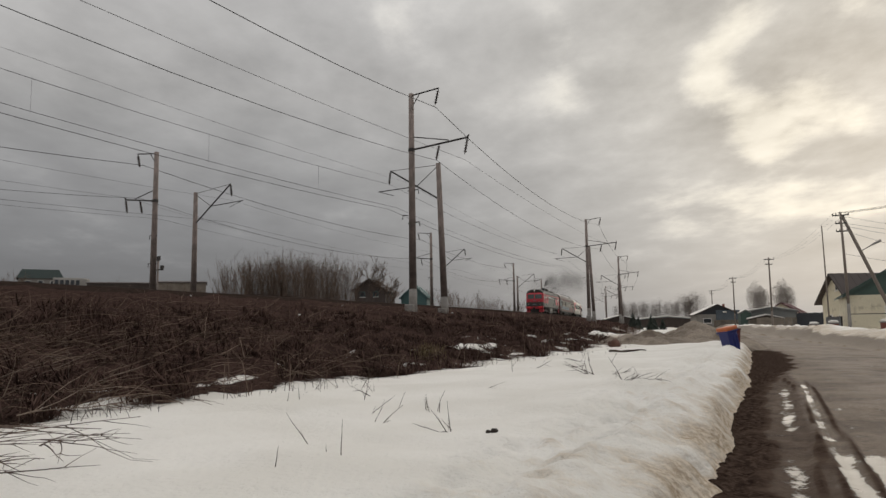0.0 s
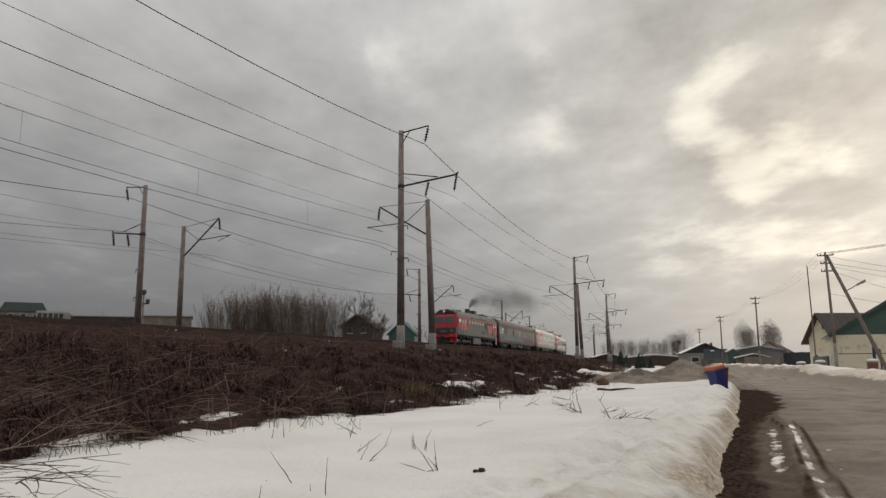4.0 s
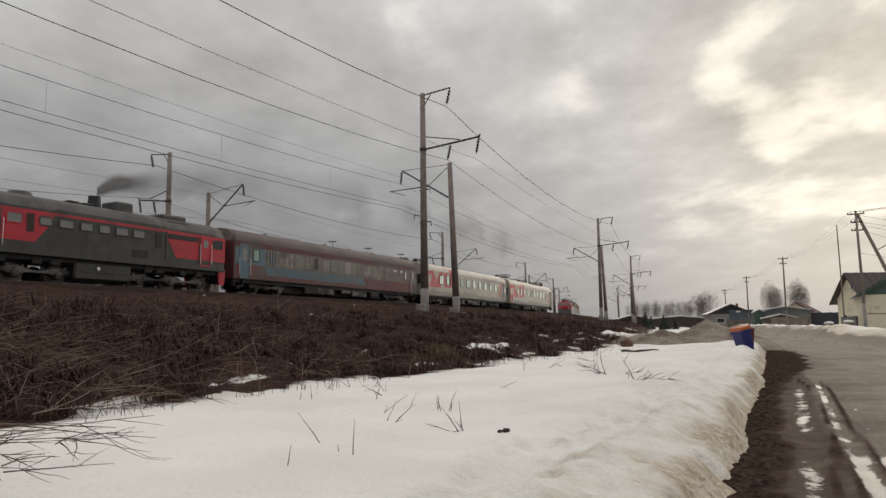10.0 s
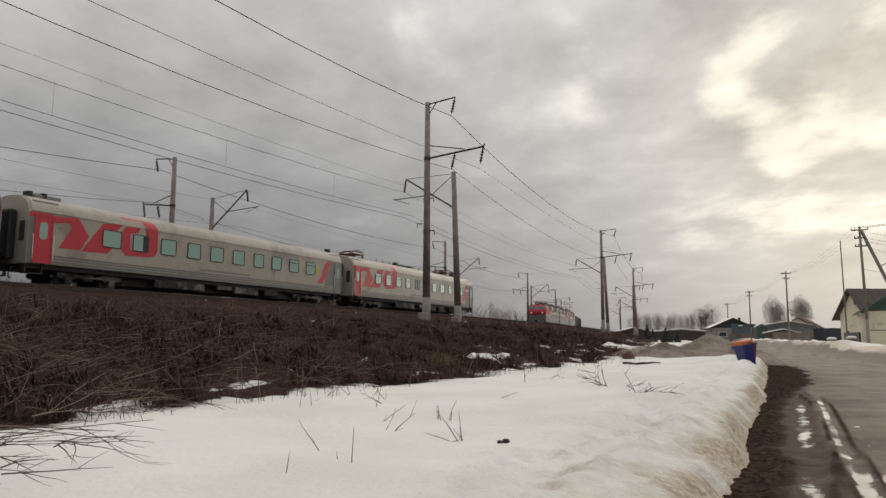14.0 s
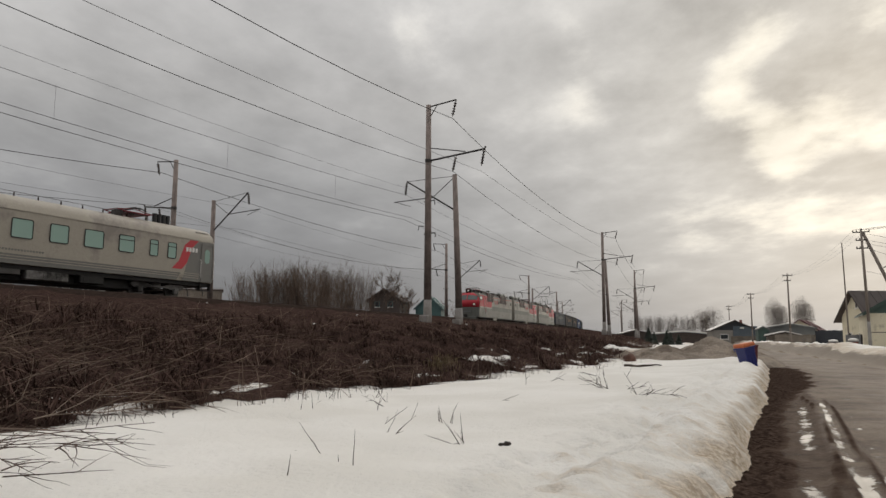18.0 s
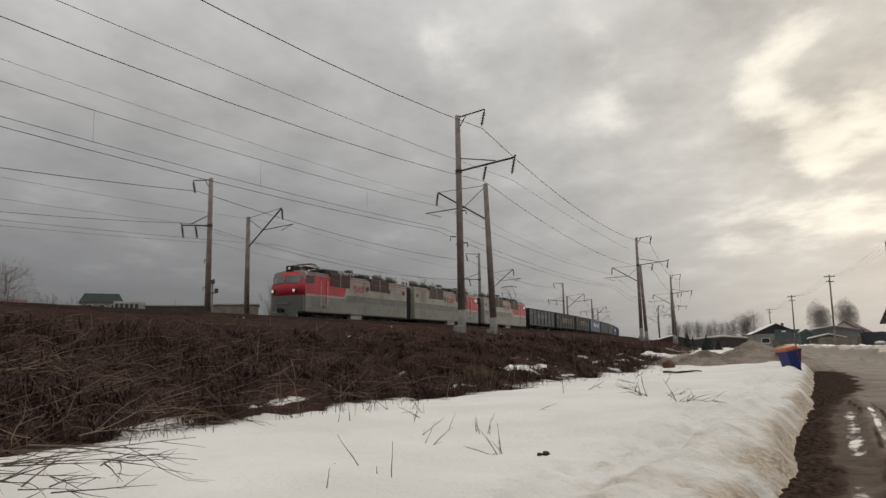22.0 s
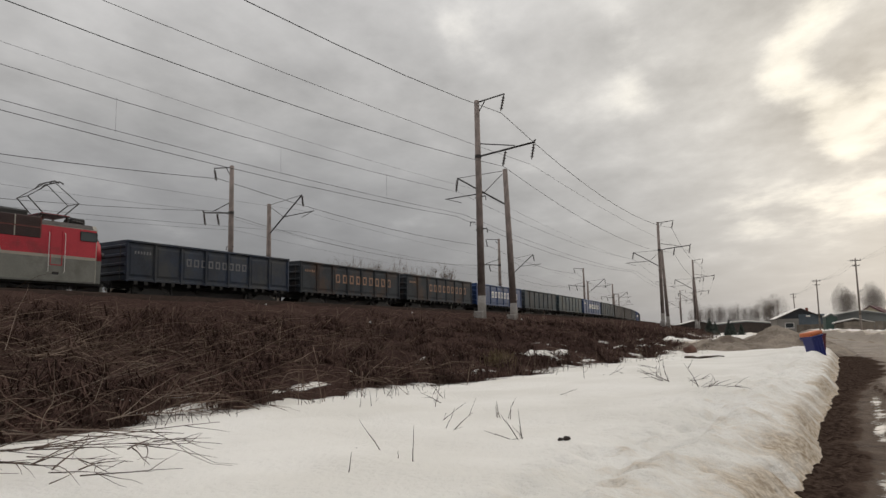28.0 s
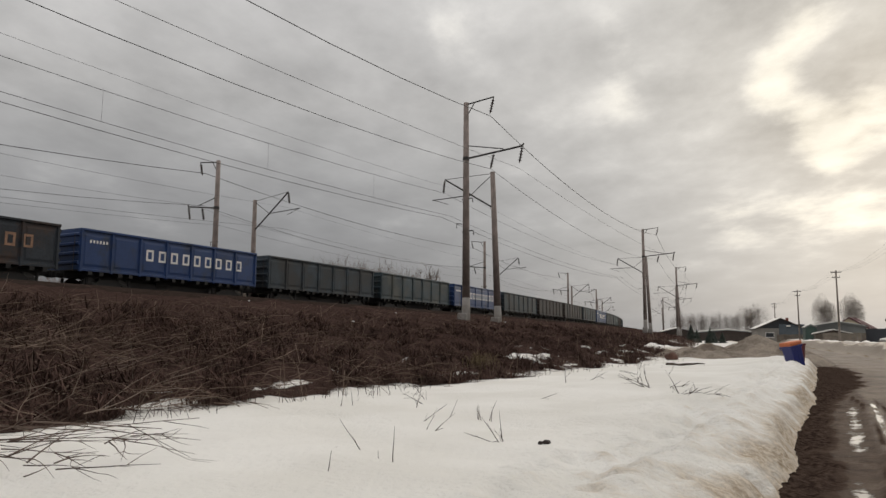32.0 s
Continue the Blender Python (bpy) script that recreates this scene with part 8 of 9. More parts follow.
part("porch_snow", bm_box(4.5, 5.2, -0.6, -0.16, 2.85, 3.1, 0.12, seg=2), SNOWCAP, cottage, "lump of snow on the porch roof")
part("chimney", bm_box(5.1, 5.5, 3.0, 3.5, 3.2, 4.5, 0.03), BRICK, cottage)
house("lean_to", "dark lean-to with old snow on its roof", 45.6, 106.0, -18, 4.6, 3, 1.5, 2.0, FENCE_WOOD, BROWN_ROOF, None, (), 0.16, 0.3)
house("long_shed", "long low shed with a white snow-covered roof", 44.5, 165.0, -8, 14.0, 7, 1.9, 2.5, BROWN_BOARDS, GREY_WALL, None, (), 0.25, 0.2)
house("roadside_barn", "low brown barn under snow", 36.0, 158.0, -5, 6.5, 6, 2.0, 2.8, BROWN_BOARDS, BROWN_ROOF, None, (), 0.15, 0.2)
fence("sheet_fence", "dark sheet-metal fence and gate", 51.6, 104.0, 54.6, 99.0, 0.2, 2.1, DARK_GATE, IRON, 3)
fence("board_fence", "low weathered board fence with snow along it", 46.0, 104.5, 51.0, 103.0, 0.2, 1.5, FENCE_WOOD, FENCE_WOOD, 4, 0.02)
fence("yard_fence", "dark weathered board fence before the cottage", 46.5, 122.5, 56.0, 119.5, 0.2, 1.3, FENCE_WOOD, FENCE_WOOD, 6, 0.01)
fence("garden_fence", "dark sheet garden fence", 33.1, 61.5, 30.3, 54.2, 0.2, 1.25, DARK_GATE, IRON, 4)
fence("pipe_fence", "thin yellow gas pipe on posts along the gardens", 30.6, 53.6, 41.0, 48.8, 0.2, 1.75, None, BROWN_ROOF, 4)


def pillar(x, y, h):
    o = tagged(empty("brick_pillar", pose(x, y, 0.1, 0, 0, -20)), "low red brick pillar capped with snow", "pillar", group="brick pillars")
    part("shaft", bm_box(-0.3, 0.3, -0.28, 0.28, -0.4, h, 0.02), BRICK, o)
    part("cap", bm_box(-0.36, 0.36, -0.34, 0.34, h, h + 0.08, 0.02), PLINTH, o)
    bm = bmesh.new()
    bmesh.ops.create_uvsphere(bm, u_segments=12, v_segments=8, radius=0.36)
    for v in bm.verts:
        v.co.z *= 0.35
        v.co *= 1 + 0.12 * noise.noise(v.co * 2 + Vector((x, y, 0)))
    s = part("snow_cap", bm, SNOWCAP, o, "rounded cap of old snow", True)
    s.location.z = h + 0.15


for x, y, h in ((29.2, 53.4, 0.85), (29.4, 56.6, 0.75), (30.8, 49.6, 0.9), (33.0, 48.2, 0.95)):
    pillar(x, y, h)
heap("branch_heap", 24.6, 41.2, 2.4, 1.4, 0.4, "heap of dark brushwood and soil at the road's edge", 21, SOIL)
heap("snow_ridge", 31.8, 59.5, 2.6, 6.5, 0.7, "ploughed ridge of greyish snow by the road", 31, SNOW)
heap("snow_ridge", 36.4, 74.0, 2.8, 9.0, 0.7, "ploughed ridge of greyish snow by the road", 37, SNOW)
heap("snow_ridge", 42.3, 96.0, 3.0, 9.5, 0.7, "ploughed ridge of greyish snow by the road", 43, SNOW)

# ---- beyond the line ----
def hip_house():
    """A house with a hipped metal roof, seen over the bank."""
    o = tagged(empty("green_hip_house", pose(-58.0, 95.9, 0.0, 0, 0, 30)), "pale house with a hipped green metal roof behind the line", "house")
    part("wall_block", bm_box(0.2, 5.4, 0.2, 5.0, 0.0, 8.6), WHITE_WALL, o)
    part("roof", fix(bm_loft([[(-0.1, -0.1, 8.5), (5.7, -0.1, 8.5), (5.7, 5.3, 8.5), (-0.1, 5.3, 8.5)], [(0.55, 1.9, 9.85), (5.1, 1.9, 9.85), (5.1, 3.3, 9.85), (0.55, 3.3, 9.85)]])), GREEN_HIP, o, "green hipped roof")
    for k in range(9):
        x = 0.5 + k * 0.55
        part("roof_seam", bm_tube([(x, -0.1, 8.53), (min(5.0, max(0.65, x)), 1.9, 9.88)], 0.02, 4), GREEN_HIP, o)
    for x in (1.0, 2.5, 4.0):
        w = part("window", bm_box(x, x + 0.7, 0.14, 0.22, 7.4, 8.2), WHITE_TRIM, o)
        part("pane", bm_box(x + 0.06, x + 0.64, 0.1, 0.16, 7.46, 8.14), HOUSE_GLASS, w)


GREEN_HIP = mat("grey_green_metal_roof", (0.020, 0.034, 0.031), 0.85, var=0.15, scale=0.5)
hip_house()
house("brown_depot", "long low brown depot behind the line", -36.5, 90.0, 112, 5.0, 8.0, 7.0, 7.25, BROWN_BOARDS, BROWN_ROOF, None, (), 0.0, 0.1, 0.0)
house("brown_depot", "long low brown depot behind the line", -29.6, 88.0, 108, 4.0, 5.5, 6.9, 7.15, FENCE_WOOD, BROWN_ROOF, None, (), 0.0, 0.1, 0.0)
house("maroon_shed", "low shed with a maroon roof behind the line", -66.0, 96.0, 125, 4.0, 7.0, 8.2, 9.0, BRICK, MAROON_ROOF, None, (), 0.0, 0.2, 0.0)
house("dark_cottage", "dark timber cottage with teal window frames", -13.2, 105.0, -8, 4.6, 7.0, 6.4, 7.9, BROWN_ROOF, BROWN_ROOF, BROWN_ROOF, ((0.8, 5.3, 0.8, 0.8), (2.8, 5.3, 0.8, 0.8)), 0.0, 0.6, 0.3)
house("teal_cottage", "teal-painted cottage roof behind the line", -6.6, 110.0, -8, 4.0, 6.0, 5.4, 7.2, TEAL, TEAL, TEAL, (), 0.0, 0.3, 0.3)


def parked_bus():
    o = tagged(empty("parked_bus", pose(-49.9, 94.4, 5.8, 0, 0, 30)), "white parked bus seen over the railway bank", "bus")
    prof = [(-1.2, 0.4), (-1.25, 1.2), (-1.22, 2.2), (-1.0, 2.42), (1.0, 2.42), (1.22, 2.2), (1.25, 1.2), (1.2, 0.4)]
    part("body", fix(bm_loft([[(y, x * k, z - (0.5 * (1 - k) * (z > 2))) for x, z in prof] for y, k in ((-2.0, 1.0), (1.1, 1.0), (1.75, 0.93), (2.3, 0.70))])), WHITE_WALL, o, "", True)
    for k in range(5):
        w = part("window", bm_box(-1.85 + k * 0.62, -1.42 + k * 0.62, -1.27, -1.22, 1.45, 2.1, 0.02), HOUSE_GLASS, o)
    for x in (-1.3, 1.2):
        part("wheel", bm_tube([(x, -1.22, 0.42), (x, -0.95, 0.42)], 0.42, 16), DARK_TRIM, o)
        part("wheel", bm_tube([(x, 0.95, 0.42), (x, 1.22, 0.42)], 0.42, 16), DARK_TRIM, o)


parked_bus()
sig = tagged(empty("signal_post", at_plan(42.9, 46.5, 0)), "short post with a crossbar and a box behind the track", "post")
part("pole", bm_tube([(0, 0, 1.5), (0, 0, 7.0)], 0.07, 8), CONCRETE, sig)
part("crossbar", bm_box(-0.35, 0.6, -0.04, 0.04, 6.1, 6.2), IRON, sig)
part("box", bm_box(0.35, 0.6, -0.12, 0.12, 6.2, 6.5, 0.02), IRON, sig)
part("head", bm_box(-0.12, 0.12, -0.1, 0.1, 6.9, 7.25, 0.03), IRON, sig)


# ---- trees ----
def bare_tree(name, label, x, y, z, h, spread, seed, bark=None, levels=4, stems=1, group="bare trees", density=3, droop=0.0, twigs=None, thick=0.014, rmin=0.0):
    """Tapered trunk with forking limbs and a crown of fine bare twigs."""
    rng = random.Random(seed)
    bark = bark or BARK
    trunks, limbs, fine = [], [], []

    def grow(p, d, ln, r, lev):
        n = 5
        pts = bent(p, d, ln, droop if lev > 1 else -0.02, rng, n, 0.09)
        (trunks if lev == 0 else limbs if lev == 1 and stems == 1 else fine).append((pts, r))
        if lev >= levels:
            return
        kids = rng.randint(density, density + 2) if lev > 0 else rng.randint(density + 2, density + 5)
        for k in range(kids):
            f = rng.uniform(0.3 if lev else 0.28, 1.0)
            q = pts[0].lerp(pts[-1], f) if f > 0.95 else pts[min(n - 2, int(f * (n - 1)))].lerp(pts[min(n - 1, int(f * (n - 1)) + 1)], f * (n - 1) % 1)
            dd = (pts[-1] - pts[0]).normalized()
            a = rng.uniform(0, 6.28)
            side = Vector((math.cos(a), math.sin(a), rng.uniform(0.0, 0.5))) * spread
            grow(q, dd + side, ln * rng.uniform(0.42, 0.66) * (1.15 - 0.5 * f if lev == 0 else 1), max(r * 0.5, rmin), lev + 1)

    for k in range(stems):
        a = rng.uniform(0, 6.28)
        lean = 0.05 if stems == 1 else rng.uniform(0.05, 0.35)
        base = Vector((x, y, z)) + (Vector((math.cos(a), math.sin(a), 0)) * rng.uniform(0, 0.7) if stems > 1 else Vector())
        grow(base, Vector((math.cos(a) * lean, math.sin(a) * lean, 1)), h * rng.uniform(0.6, 0.72), h * thick + 0.015, 0)
    o = tagged(empty(name), label, "tree", group=group)
    for row in trunks:
        shoots("trunk" if stems == 1 else "stem", [row], bark, "", "", sides=6).parent = o
    for row in limbs:
        shoots("limb", [row], bark, "", "", sides=5).parent = o
    cr = shoots("crown", fine, twigs or TWIG, "", "", sides=3)
    cr.parent = o
    return o


BIRCH_TWIG = straw_material("pale_fine_twigs", (0.12, 0.102, 0.09), (0.25, 0.215, 0.19))
BARE = "bare leafless tree with a fine twiggy crown"


def crowned_tree(name, label, x, y, z, h, wide, seed, bark, twigs, group, limbs=46, each=18, up=0.6, low=0.22, r=0.02, droop=0.06, round_=0.55):
    """A tall bare tree whose crown of fine twigs fills a rounded outline."""
    rng = random.Random(seed)
    o = tagged(empty(name, pose(x, y, z)), label, "tree", group=group)
    shoots("trunk", [(bent((0, 0, -0.3), (0, 0, 1), h * 0.93, 0.0, rng, 8, 0.03), h * 0.008)], bark, "", "", sides=6).parent = o
    fine = []
    for k in range(limbs):
        f = low + (0.92 - low) * (k + rng.random()) / limbs
        a = k * 2.4 + rng.uniform(-0.5, 0.5)
        reach = wide * max(0.2, math.sin(math.pi * min(1.0, (f - low * 0.5) / (1.1 - low * 0.5)) ** 0.75) ** 0.7) * rng.uniform(0.7, 1.1)
        d = Vector((math.cos(a), math.sin(a), up * rng.uniform(0.7, 1.6)))
        pts = bent((0, 0, f * h * 0.93), d, reach * 1.2, droop, rng, 6, 0.08)
        (shoots("limb", [(pts, r * 1.7)], bark, "", "", sides=4)).parent = o
    for _ in range(limbs * each):
        # twigs fill a rounded outline, denser outwards
        v = Vector((rng.gauss(0, 1), rng.gauss(0, 1), rng.gauss(0, 1))).normalized() * rng.random() ** 0.42
        lobe = 1 + 0.28 * noise.noise(v * 1.7 + Vector((seed, 0, 0)))
        p = Vector((v.x * wide * lobe, v.y * wide * lobe, h * (0.56 + low * 0.4) + v.z * h * (0.42 - low * 0.35) * lobe))
        dd = Vector((v.x, v.y, 0.5 * up - 4 * droop)) + Vector((rng.gauss(0, 0.5), rng.gauss(0, 0.5), rng.gauss(0, 0.4)))
        fine.append((bent(p, dd, rng.uniform(0.5, 1.3) * (0.35 + 0.16 * wide), droop * 2.5, rng, 4, 0.14), r * rng.uniform(0.6, 1.0)))
    shoots("crown", fine, twigs, "", "", sides=3).parent = o
    return o


for x, y, h, w, sd in ((97.0, 220, 13.6, 2.8, 1), (101.3, 226, 12.0, 2.4, 2), (106.0, 222, 14.2, 3.1, 3), (109.6, 227, 13.0, 2.6, 4)):
    crowned_tree("birch", "tall bare birch with drooping fine twigs", x, y, 0, h, w, sd, BIRCH, BIRCH_TWIG, "birches behind the houses", 50, 84, 0.9, 0.16, 0.016, 0.12)
for x, y, h, w, sd in ((88.0, 258, 11.8, 3.7, 5), (93.0, 262, 12.8, 4.0, 6)):
    crowned_tree("tree", BARE, x, y, 0, h, w, sd, BARK, BIRCH_TWIG, "bare trees", 46, 34, 0.9, 0.2, 0.017, 0.02)
bare_tree("tree", BARE, 66.0, 190, 0, 9, 0.6, 7, None, 4)
far = [crowned_tree("tree", "distant bare tree in a row beyond the fields", 0, 0, 0, 15.2 + 0.8 * k, 2.2, 20 + k, BIRCH, BIRCH_TWIG, "distant row of trees", 30, 34, 1.3, 0.12, 0.026, 0.0) for k in range(3)]
rng = random.Random(8)
for k in range(30):
    m = pose(103.5 + k * 1.5 + rng.uniform(-0.5, 0.5), 420 + rng.uniform(-6, 6), -1.2 + rng.uniform(-1.4, 0.5), 0, 0, rng.uniform(0, 360))
    if k < 3:
        far[k].matrix_world = m
    else:
        copy_thing(far[k % 3], m)
# willow thicket and scrub behind the line
def thicket_bush(k):
    """Many thin shoots standing close, fanned a little, with fine upright side shoots."""
    rng = random.Random(40 + k)
    o = tagged(empty("willow_bush"), "dense many-stemmed bare willow bush behind the line", "bush", group="willow thicket")
    fine = []
    for i in range(46):
        a, q = rng.uniform(0, 6.28), rng.random() ** 0.5
        base = Vector((math.cos(a) * q * 1.5, math.sin(a) * q * 1.5, 0))
        d = Vector((math.cos(a) * q * 0.24, math.sin(a) * q * 0.24, 1)) + Vector((rng.gauss(0, 0.05), rng.gauss(0, 0.05), 0))
        pts = bent(base, d, rng.uniform(6.2, 8.6) * (1.05 - 0.16 * q), 0.0, rng, 6, 0.04)
        st = shoots("stem", [(pts, 0.028)], WILLOW, "", "", sides=3) if i < 12 else None
        if st:
            st.parent = o
        else:
            fine.append((pts, 0.024))
        for _ in range(16):
            w = rng.uniform(1.5, 4.95)
            p = pts[int(w)].lerp(pts[int(w) + 1], w % 1)
            fine.append((bent(p, d.normalized() + Vector((rng.gauss(0, 0.35), rng.gauss(0, 0.35), 0)), rng.uniform(0.5, 1.7), -0.03, rng, 4, 0.06), 0.012))
    shoots("crown", fine, WILLOW, "", "", sides=3).parent = o
    return o


wil = [thicket_bush(k) for k in range(3)]
for k in range(17):
    f = k / 16
    x = -25.5 + 12.5 * f + rng.uniform(-0.6, 0.6)
    m = pose(x, 87 + rng.uniform(-3, 4), 1.3 + 0.8 * math.sin(f * math.pi) - (1.4 if k == 0 else 0), 0, 0, rng.uniform(0, 360))
    if k < 3:
        wil[k].matrix_world = m
    else:
        copy_thing(wil[k % 3], m)
bare_tree("tree", BARE, -10.5, 92, 0.3, 9.8, 0.6, 51, None, 4, 1, "bare trees", 4, 0.0, WILLOW, 0.010, 0.015)
bare_tree("tree", BARE, -7.6, 95, 0.3, 9.3, 0.6, 52, None, 4, 1, "bare trees", 4, 0.0, WILLOW, 0.010, 0.015)
scrub = [bare_tree("scrub_bush", "low bare scrub beyond the line", 0, 0, 0, 7.0 + k, 0.45, 60 + k, WILLOW, 3, 5, "scrub beyond the line", 3, 0.0, WILLOW, 0.006) for k in range(2)]
spots = [(-3.2, 128, 8.4), (0.8, 130, 8.6), (3.2, 132, 8.0), (6.2, 134, 7.8), (9.2, 138, 7.0), (11.5, 141, 6.8), (14.2, 146, 6.5), (-33.5, 74, 6.5), (-38.5, 72, 6.3), (-27.0, 74, 6.4), (-52.0, 82, 9.0), (-30.0, 76, 6.2), (-47.0, 76, 7.8)]
for k, (x, y, top) in enumerate(spots):
    m = pose(x, y, top - (7.0 + k % 2) - 0.3, 0, 0, 50 * k)
    if k < 2:
        scrub[k].matrix_world = m
    else:
        copy_thing(scrub[k % 2], m)
crowned_tree("tree", "rounded bare tree behind the railway", -60.5, 84.0, 0.3, 13.0, 3.4, 71, BARK, WILLOW, "bare trees", 44, 26, 0.8, 0.25, 0.02, 0.0)


def spruce(x, y, h, seed):
    """A small dark conifer: trunk and drooping whorls of needled boughs."""
    rng = random.Random(seed)
    o = tagged(empty("spruce"), "small dark green spruce by the gardens", "tree", group="young spruces")
    part("trunk", bm_tube([(x, y, -0.2), (x, y, h)], 0.09, 7, radius2=0.02), BARK, o)
    verts, faces = [], []
    for k in range(260):
        z = h * (0.08 + 0.9 * rng.random())
        r = (h - z) * 0.46 * rng.uniform(0.5, 1.15) + 0.1
        a = rng.uniform(0, 6.28)
        c, s_ = math.cos(a), math.sin(a)
        w = 0.22 * (r + 0.2)
        i = len(verts)
        verts += [(x, y, z), (x + c * r * 0.6 - s_ * w, y + s_ * r * 0.6 + c * w, z - r * 0.18), (x + c * r, y + s_ * r, z - r * 0.42), (x + c * r * 0.6 + s_ * w, y + s_ * r * 0.6 - c * w, z - r * 0.18), (x + c * r * 0.6, y + s_ * r * 0.6, z - r * 0.05)]
        faces += [(i, i + 1, i + 4), (i + 1, i + 2, i + 4), (i + 2, i + 3, i + 4), (i + 3, i, i + 4)]
    me = bpy.data.meshes.new("crown")
    me.from_pydata(verts, [], faces)
    me.materials.append(SPRUCE)
    b = new("crown", me)
    b.parent = o


SPRUCE = mat("dark_spruce_needles", (0.018, 0.026, 0.018), 0.8, var=0.4, scale=3)
for k, (x, y, h) in enumerate(((29.2, 110, 2.9), (30.6, 112, 2.3), (32.3, 111, 2.6), (33.4, 113, 2.2), (34.4, 112, 1.9))):
    spruce(x, y, h, k)

# ---- exhaust smoke: many small pieces that drift behind the stack ----
def smoke_material():
    m = bpy.data.materials.new("grey_exhaust_smoke")
    m.use_nodes = True
    nt = m.node_tree
    N, L = nt.nodes.new, nt.links.new
    b = nt.nodes["Principled BSDF"]
    b.inputs["Base Color"].default_value = (0.10, 0.09, 0.082, 1)
    b.inputs["Roughness"].default_value = 1.0
    b.inputs["Specular IOR Level"].default_value = 0.0
    at = N("ShaderNodeAttribute")
    at.attribute_name = "thin"
    L(at.outputs["Fac"], b.inputs["Alpha"])
    return m


def make_smoke():
    """A billowing sheet of exhaust that widens and thins out behind the stack."""
    verts, faces, thin = [], [], []
    n, m = 90, 18
    for q in range(1):
        i0 = len(verts)
        for i in range(n + 1):
            f = i / n
            y = f * 20.0
            wid = 0.30 + 2.1 * f ** 0.65
            mid = 0.35 + 1.9 * (1 - math.exp(-f * 5)) + 0.35 * f + 0.25 * noise.noise(Vector((y * 0.5, q * 5, 0)))
            for j in range(m + 1):
                e = j / m * 2 - 1
                z = mid + e * wid * (1 + 0.3 * noise.noise(Vector((y * 0.7, e, q * 3))))
                x = 0.3 * wid * (1 - e * e) + 0.12 * wid * noise.noise(Vector((y * 0.6, e * 1.5, q * 7.0)))
                verts.append((x, y, z))
                den = 0.75 + 0.55 * noise.noise(Vector((y * 0.35, z * 0.6, q * 4.0))) + 0.12 * noise.noise(Vector((y * 1.1, z * 1.7, q * 2.0)))
                thin.append(max(0.0, min(0.8, (1 - e * e) ** 1.5 * (0.95 * math.exp(-f * 6) + 0.5 * (1 - f) ** 1.3) * max(0.0, den))))
        for i in range(n):
            for j in range(m):
                k = i0 + i * (m + 1) + j
                faces.append((k, k + 1, k + m + 2, k + m + 1))
    me = bpy.data.meshes.new("exhaust_smoke")
    me.from_pydata(verts, [], faces)
    at = me.attributes.new("thin", "FLOAT", "POINT")
    at.data.foreach_set("value", thin)
    me.materials.append(smoke_material())
    me.polygons.foreach_set("use_smooth", [True] * len(faces))
    return tagged(new("exhaust_smoke", me), "dark grey exhaust smoke trailing from the diesel", "smoke", kind="stuff")


SMOKE = make_smoke()


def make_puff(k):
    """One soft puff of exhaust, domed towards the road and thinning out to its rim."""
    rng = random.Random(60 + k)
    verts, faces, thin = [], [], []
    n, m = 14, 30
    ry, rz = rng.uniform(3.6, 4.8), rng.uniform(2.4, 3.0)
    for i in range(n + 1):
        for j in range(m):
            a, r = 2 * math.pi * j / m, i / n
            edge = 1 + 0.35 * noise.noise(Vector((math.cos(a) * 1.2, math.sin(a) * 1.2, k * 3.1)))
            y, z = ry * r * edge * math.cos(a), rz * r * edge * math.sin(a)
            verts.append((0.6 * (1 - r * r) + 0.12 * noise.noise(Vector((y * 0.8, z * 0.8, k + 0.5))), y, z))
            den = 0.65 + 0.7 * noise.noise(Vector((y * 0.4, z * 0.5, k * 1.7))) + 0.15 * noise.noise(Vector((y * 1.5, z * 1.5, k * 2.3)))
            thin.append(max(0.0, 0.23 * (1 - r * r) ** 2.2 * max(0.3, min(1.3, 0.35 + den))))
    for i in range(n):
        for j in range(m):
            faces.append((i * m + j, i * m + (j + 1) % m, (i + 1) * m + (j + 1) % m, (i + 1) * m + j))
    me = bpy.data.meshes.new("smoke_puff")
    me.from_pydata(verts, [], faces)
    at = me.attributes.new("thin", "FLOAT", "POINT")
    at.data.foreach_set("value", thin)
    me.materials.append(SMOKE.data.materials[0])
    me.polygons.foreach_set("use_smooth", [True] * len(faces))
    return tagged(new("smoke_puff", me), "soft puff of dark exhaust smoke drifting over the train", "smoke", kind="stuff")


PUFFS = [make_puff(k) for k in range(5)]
# ---- motion: place of each train's nose along the line, in metres, time by time ----
NOSE_P = [(0.0, 110.2), (1.0, 100.6), (2.0, 91.0), (4.5, 66.9), (6.0, 52.6), (9.0, 24.15), (11.0, 5.4), (13.0, -13.8), (16.5, -47.7), (18.0, -62.6), (32.0, -203.0)]
NOSE_F = [(0.0, 262.0), (9.0, 173.0), (13.0, 132.0), (16.5, 97.5), (18.0, 82.2), (21.0, 50.5), (23.0, 29.05), (25.0, 7.4), (28.0, -25.6), (30.0, -47.3), (32.0, -69.0)]


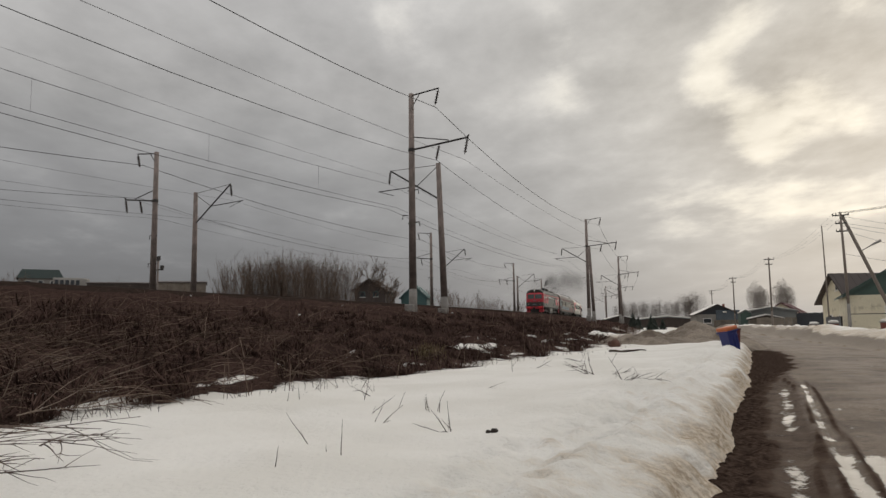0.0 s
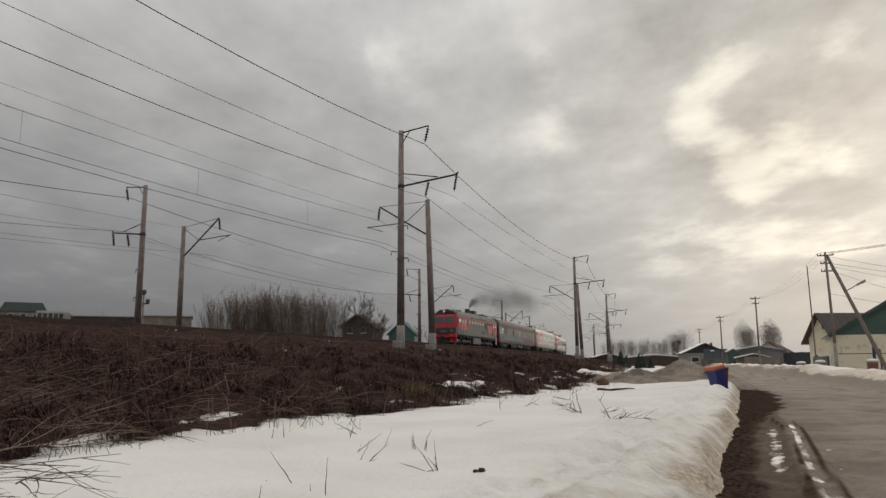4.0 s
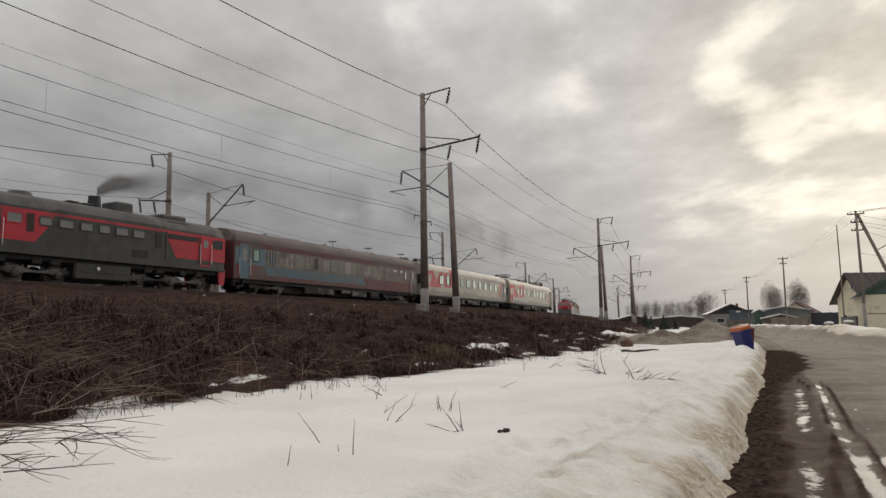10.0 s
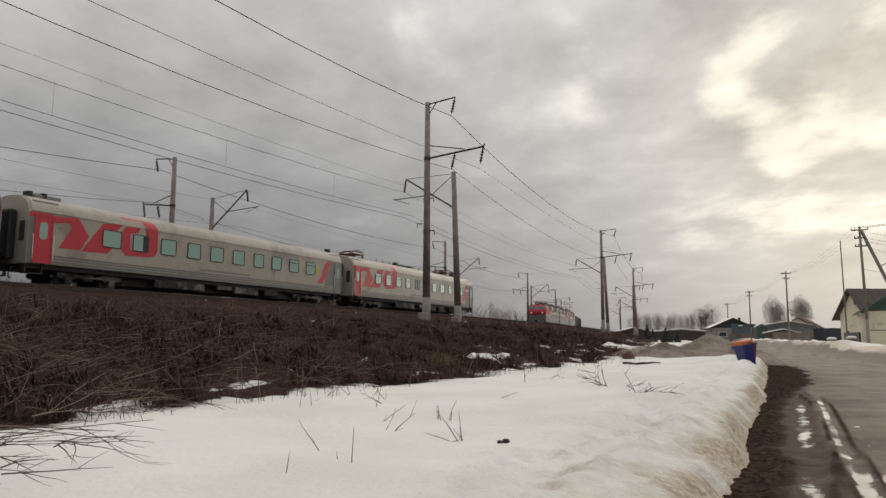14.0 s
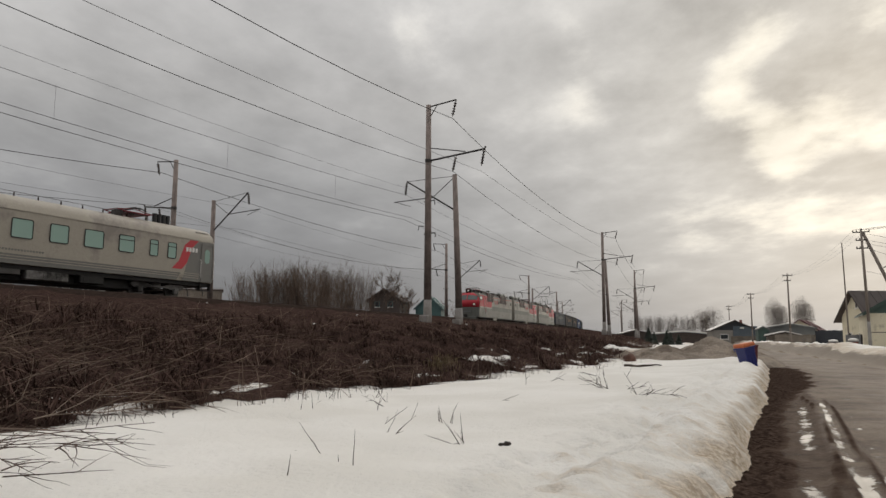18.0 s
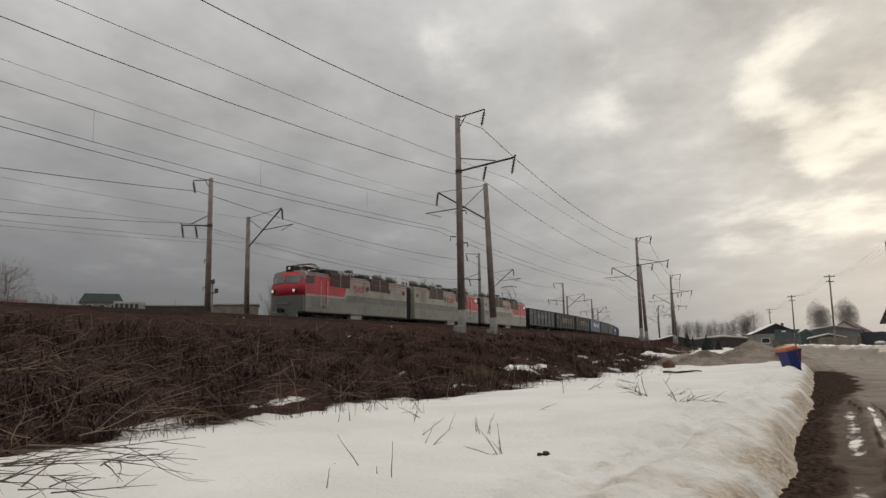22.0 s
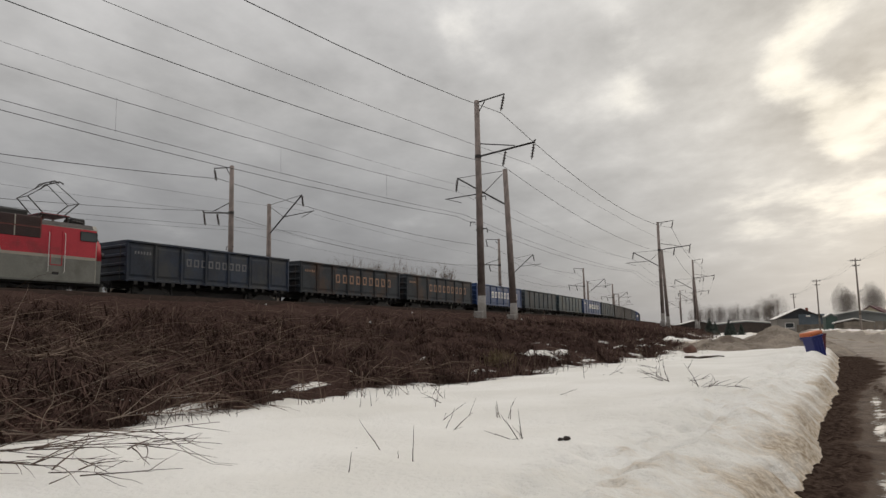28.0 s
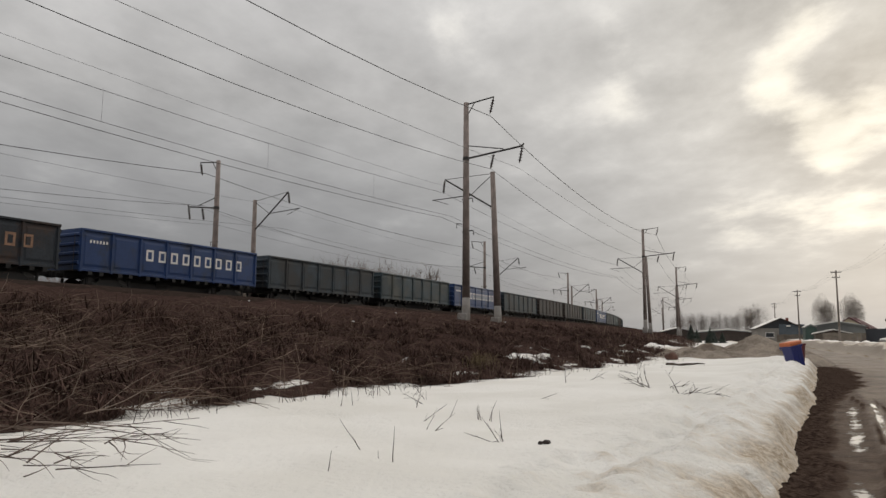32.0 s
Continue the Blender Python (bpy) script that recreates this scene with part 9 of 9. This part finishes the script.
def curve_at(t, table):
    """Smooth place between the rows of a table."""
    for i in range(len(table) - 1):
        if t <= table[i + 1][0] or i == len(table) - 2:
            (t0, y0), (t1, y1) = table[i], table[i + 1]
            d = (y1 - y0) / (t1 - t0)
            m0 = d if i == 0 else ((y0 - table[i - 1][1]) / (t0 - table[i - 1][0]) + d) / 2
            m1 = d if i == len(table) - 2 else (d + (table[i + 2][1] - y1) / (table[i + 2][0] - t1)) / 2
            f = (t - t0) / (t1 - t0)
            h = t1 - t0
            return (2 * f ** 3 - 3 * f ** 2 + 1) * y0 + (f ** 3 - 2 * f ** 2 + f) * h * m0 + (-2 * f ** 3 + 3 * f ** 2) * y1 + (f ** 3 - f ** 2) * h * m1


def along(s, length, u):
    """The pose of a vehicle whose front coupler is at s: its two ends lie on the line."""
    xa, ya, _ = plan(s + 0.15 * length, u)
    xb, yb, _ = plan(s + 0.85 * length, u)
    za, zb = rail_z(s + 0.15 * length), rail_z(s + 0.85 * length)
    d = Vector((xb - xa, yb - ya, zb - za))
    f = d.normalized()
    o = Vector((xa, ya, za)) - f * 0.15 * length
    h = math.degrees(math.atan2(-f.x, f.y))
    return pose(o.x, o.y, o.z, math.degrees(math.asin(f.z)), 0, h)


def motions():
    for train, table in ((TRAIN_P, NOSE_P), (TRAIN_F, NOSE_F)):
        for ob, start, length, u in train:
            rows = []
            for i in range(0, 65):
                t = i * 0.5
                rows.append((t, along(curve_at(t, table) + start, length, u)))
            walk(ob, rows)
    rows = []
    for i in range(0, 65):
        m = along(curve_at(i * 0.5, NOSE_P) + 9.6, 30.0, NEAR_TRACK)
        rows.append((i * 0.5, m @ pose(0, 0, 4.75)))
    walk(SMOKE, rows)
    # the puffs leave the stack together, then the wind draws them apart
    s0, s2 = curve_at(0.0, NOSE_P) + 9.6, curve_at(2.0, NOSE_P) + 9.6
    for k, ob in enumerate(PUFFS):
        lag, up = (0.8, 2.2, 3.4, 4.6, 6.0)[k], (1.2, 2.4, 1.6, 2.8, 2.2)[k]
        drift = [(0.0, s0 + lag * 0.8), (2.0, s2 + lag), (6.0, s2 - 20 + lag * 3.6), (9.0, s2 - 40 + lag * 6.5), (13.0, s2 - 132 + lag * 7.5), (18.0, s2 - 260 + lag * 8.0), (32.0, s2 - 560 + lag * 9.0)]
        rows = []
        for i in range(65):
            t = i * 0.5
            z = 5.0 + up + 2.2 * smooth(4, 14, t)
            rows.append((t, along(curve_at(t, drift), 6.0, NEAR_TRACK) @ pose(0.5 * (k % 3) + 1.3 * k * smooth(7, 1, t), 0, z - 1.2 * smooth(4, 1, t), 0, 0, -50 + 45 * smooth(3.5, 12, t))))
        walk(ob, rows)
    # the wheels turn with the way travelled
    for w in WHEELS_P:
        r = w.location.z
        base = w.location.copy()
        rows = []
        for i in range(0, 481):
            t = min(i / 15, 32.0)
            a = -(curve_at(t, NOSE_P) - curve_at(0.0, NOSE_P)) / r
            rows.append((t, Matrix.Translation(base) @ Matrix.Rotation(a, 4, "X")))
        walk(w, rows)


motions()
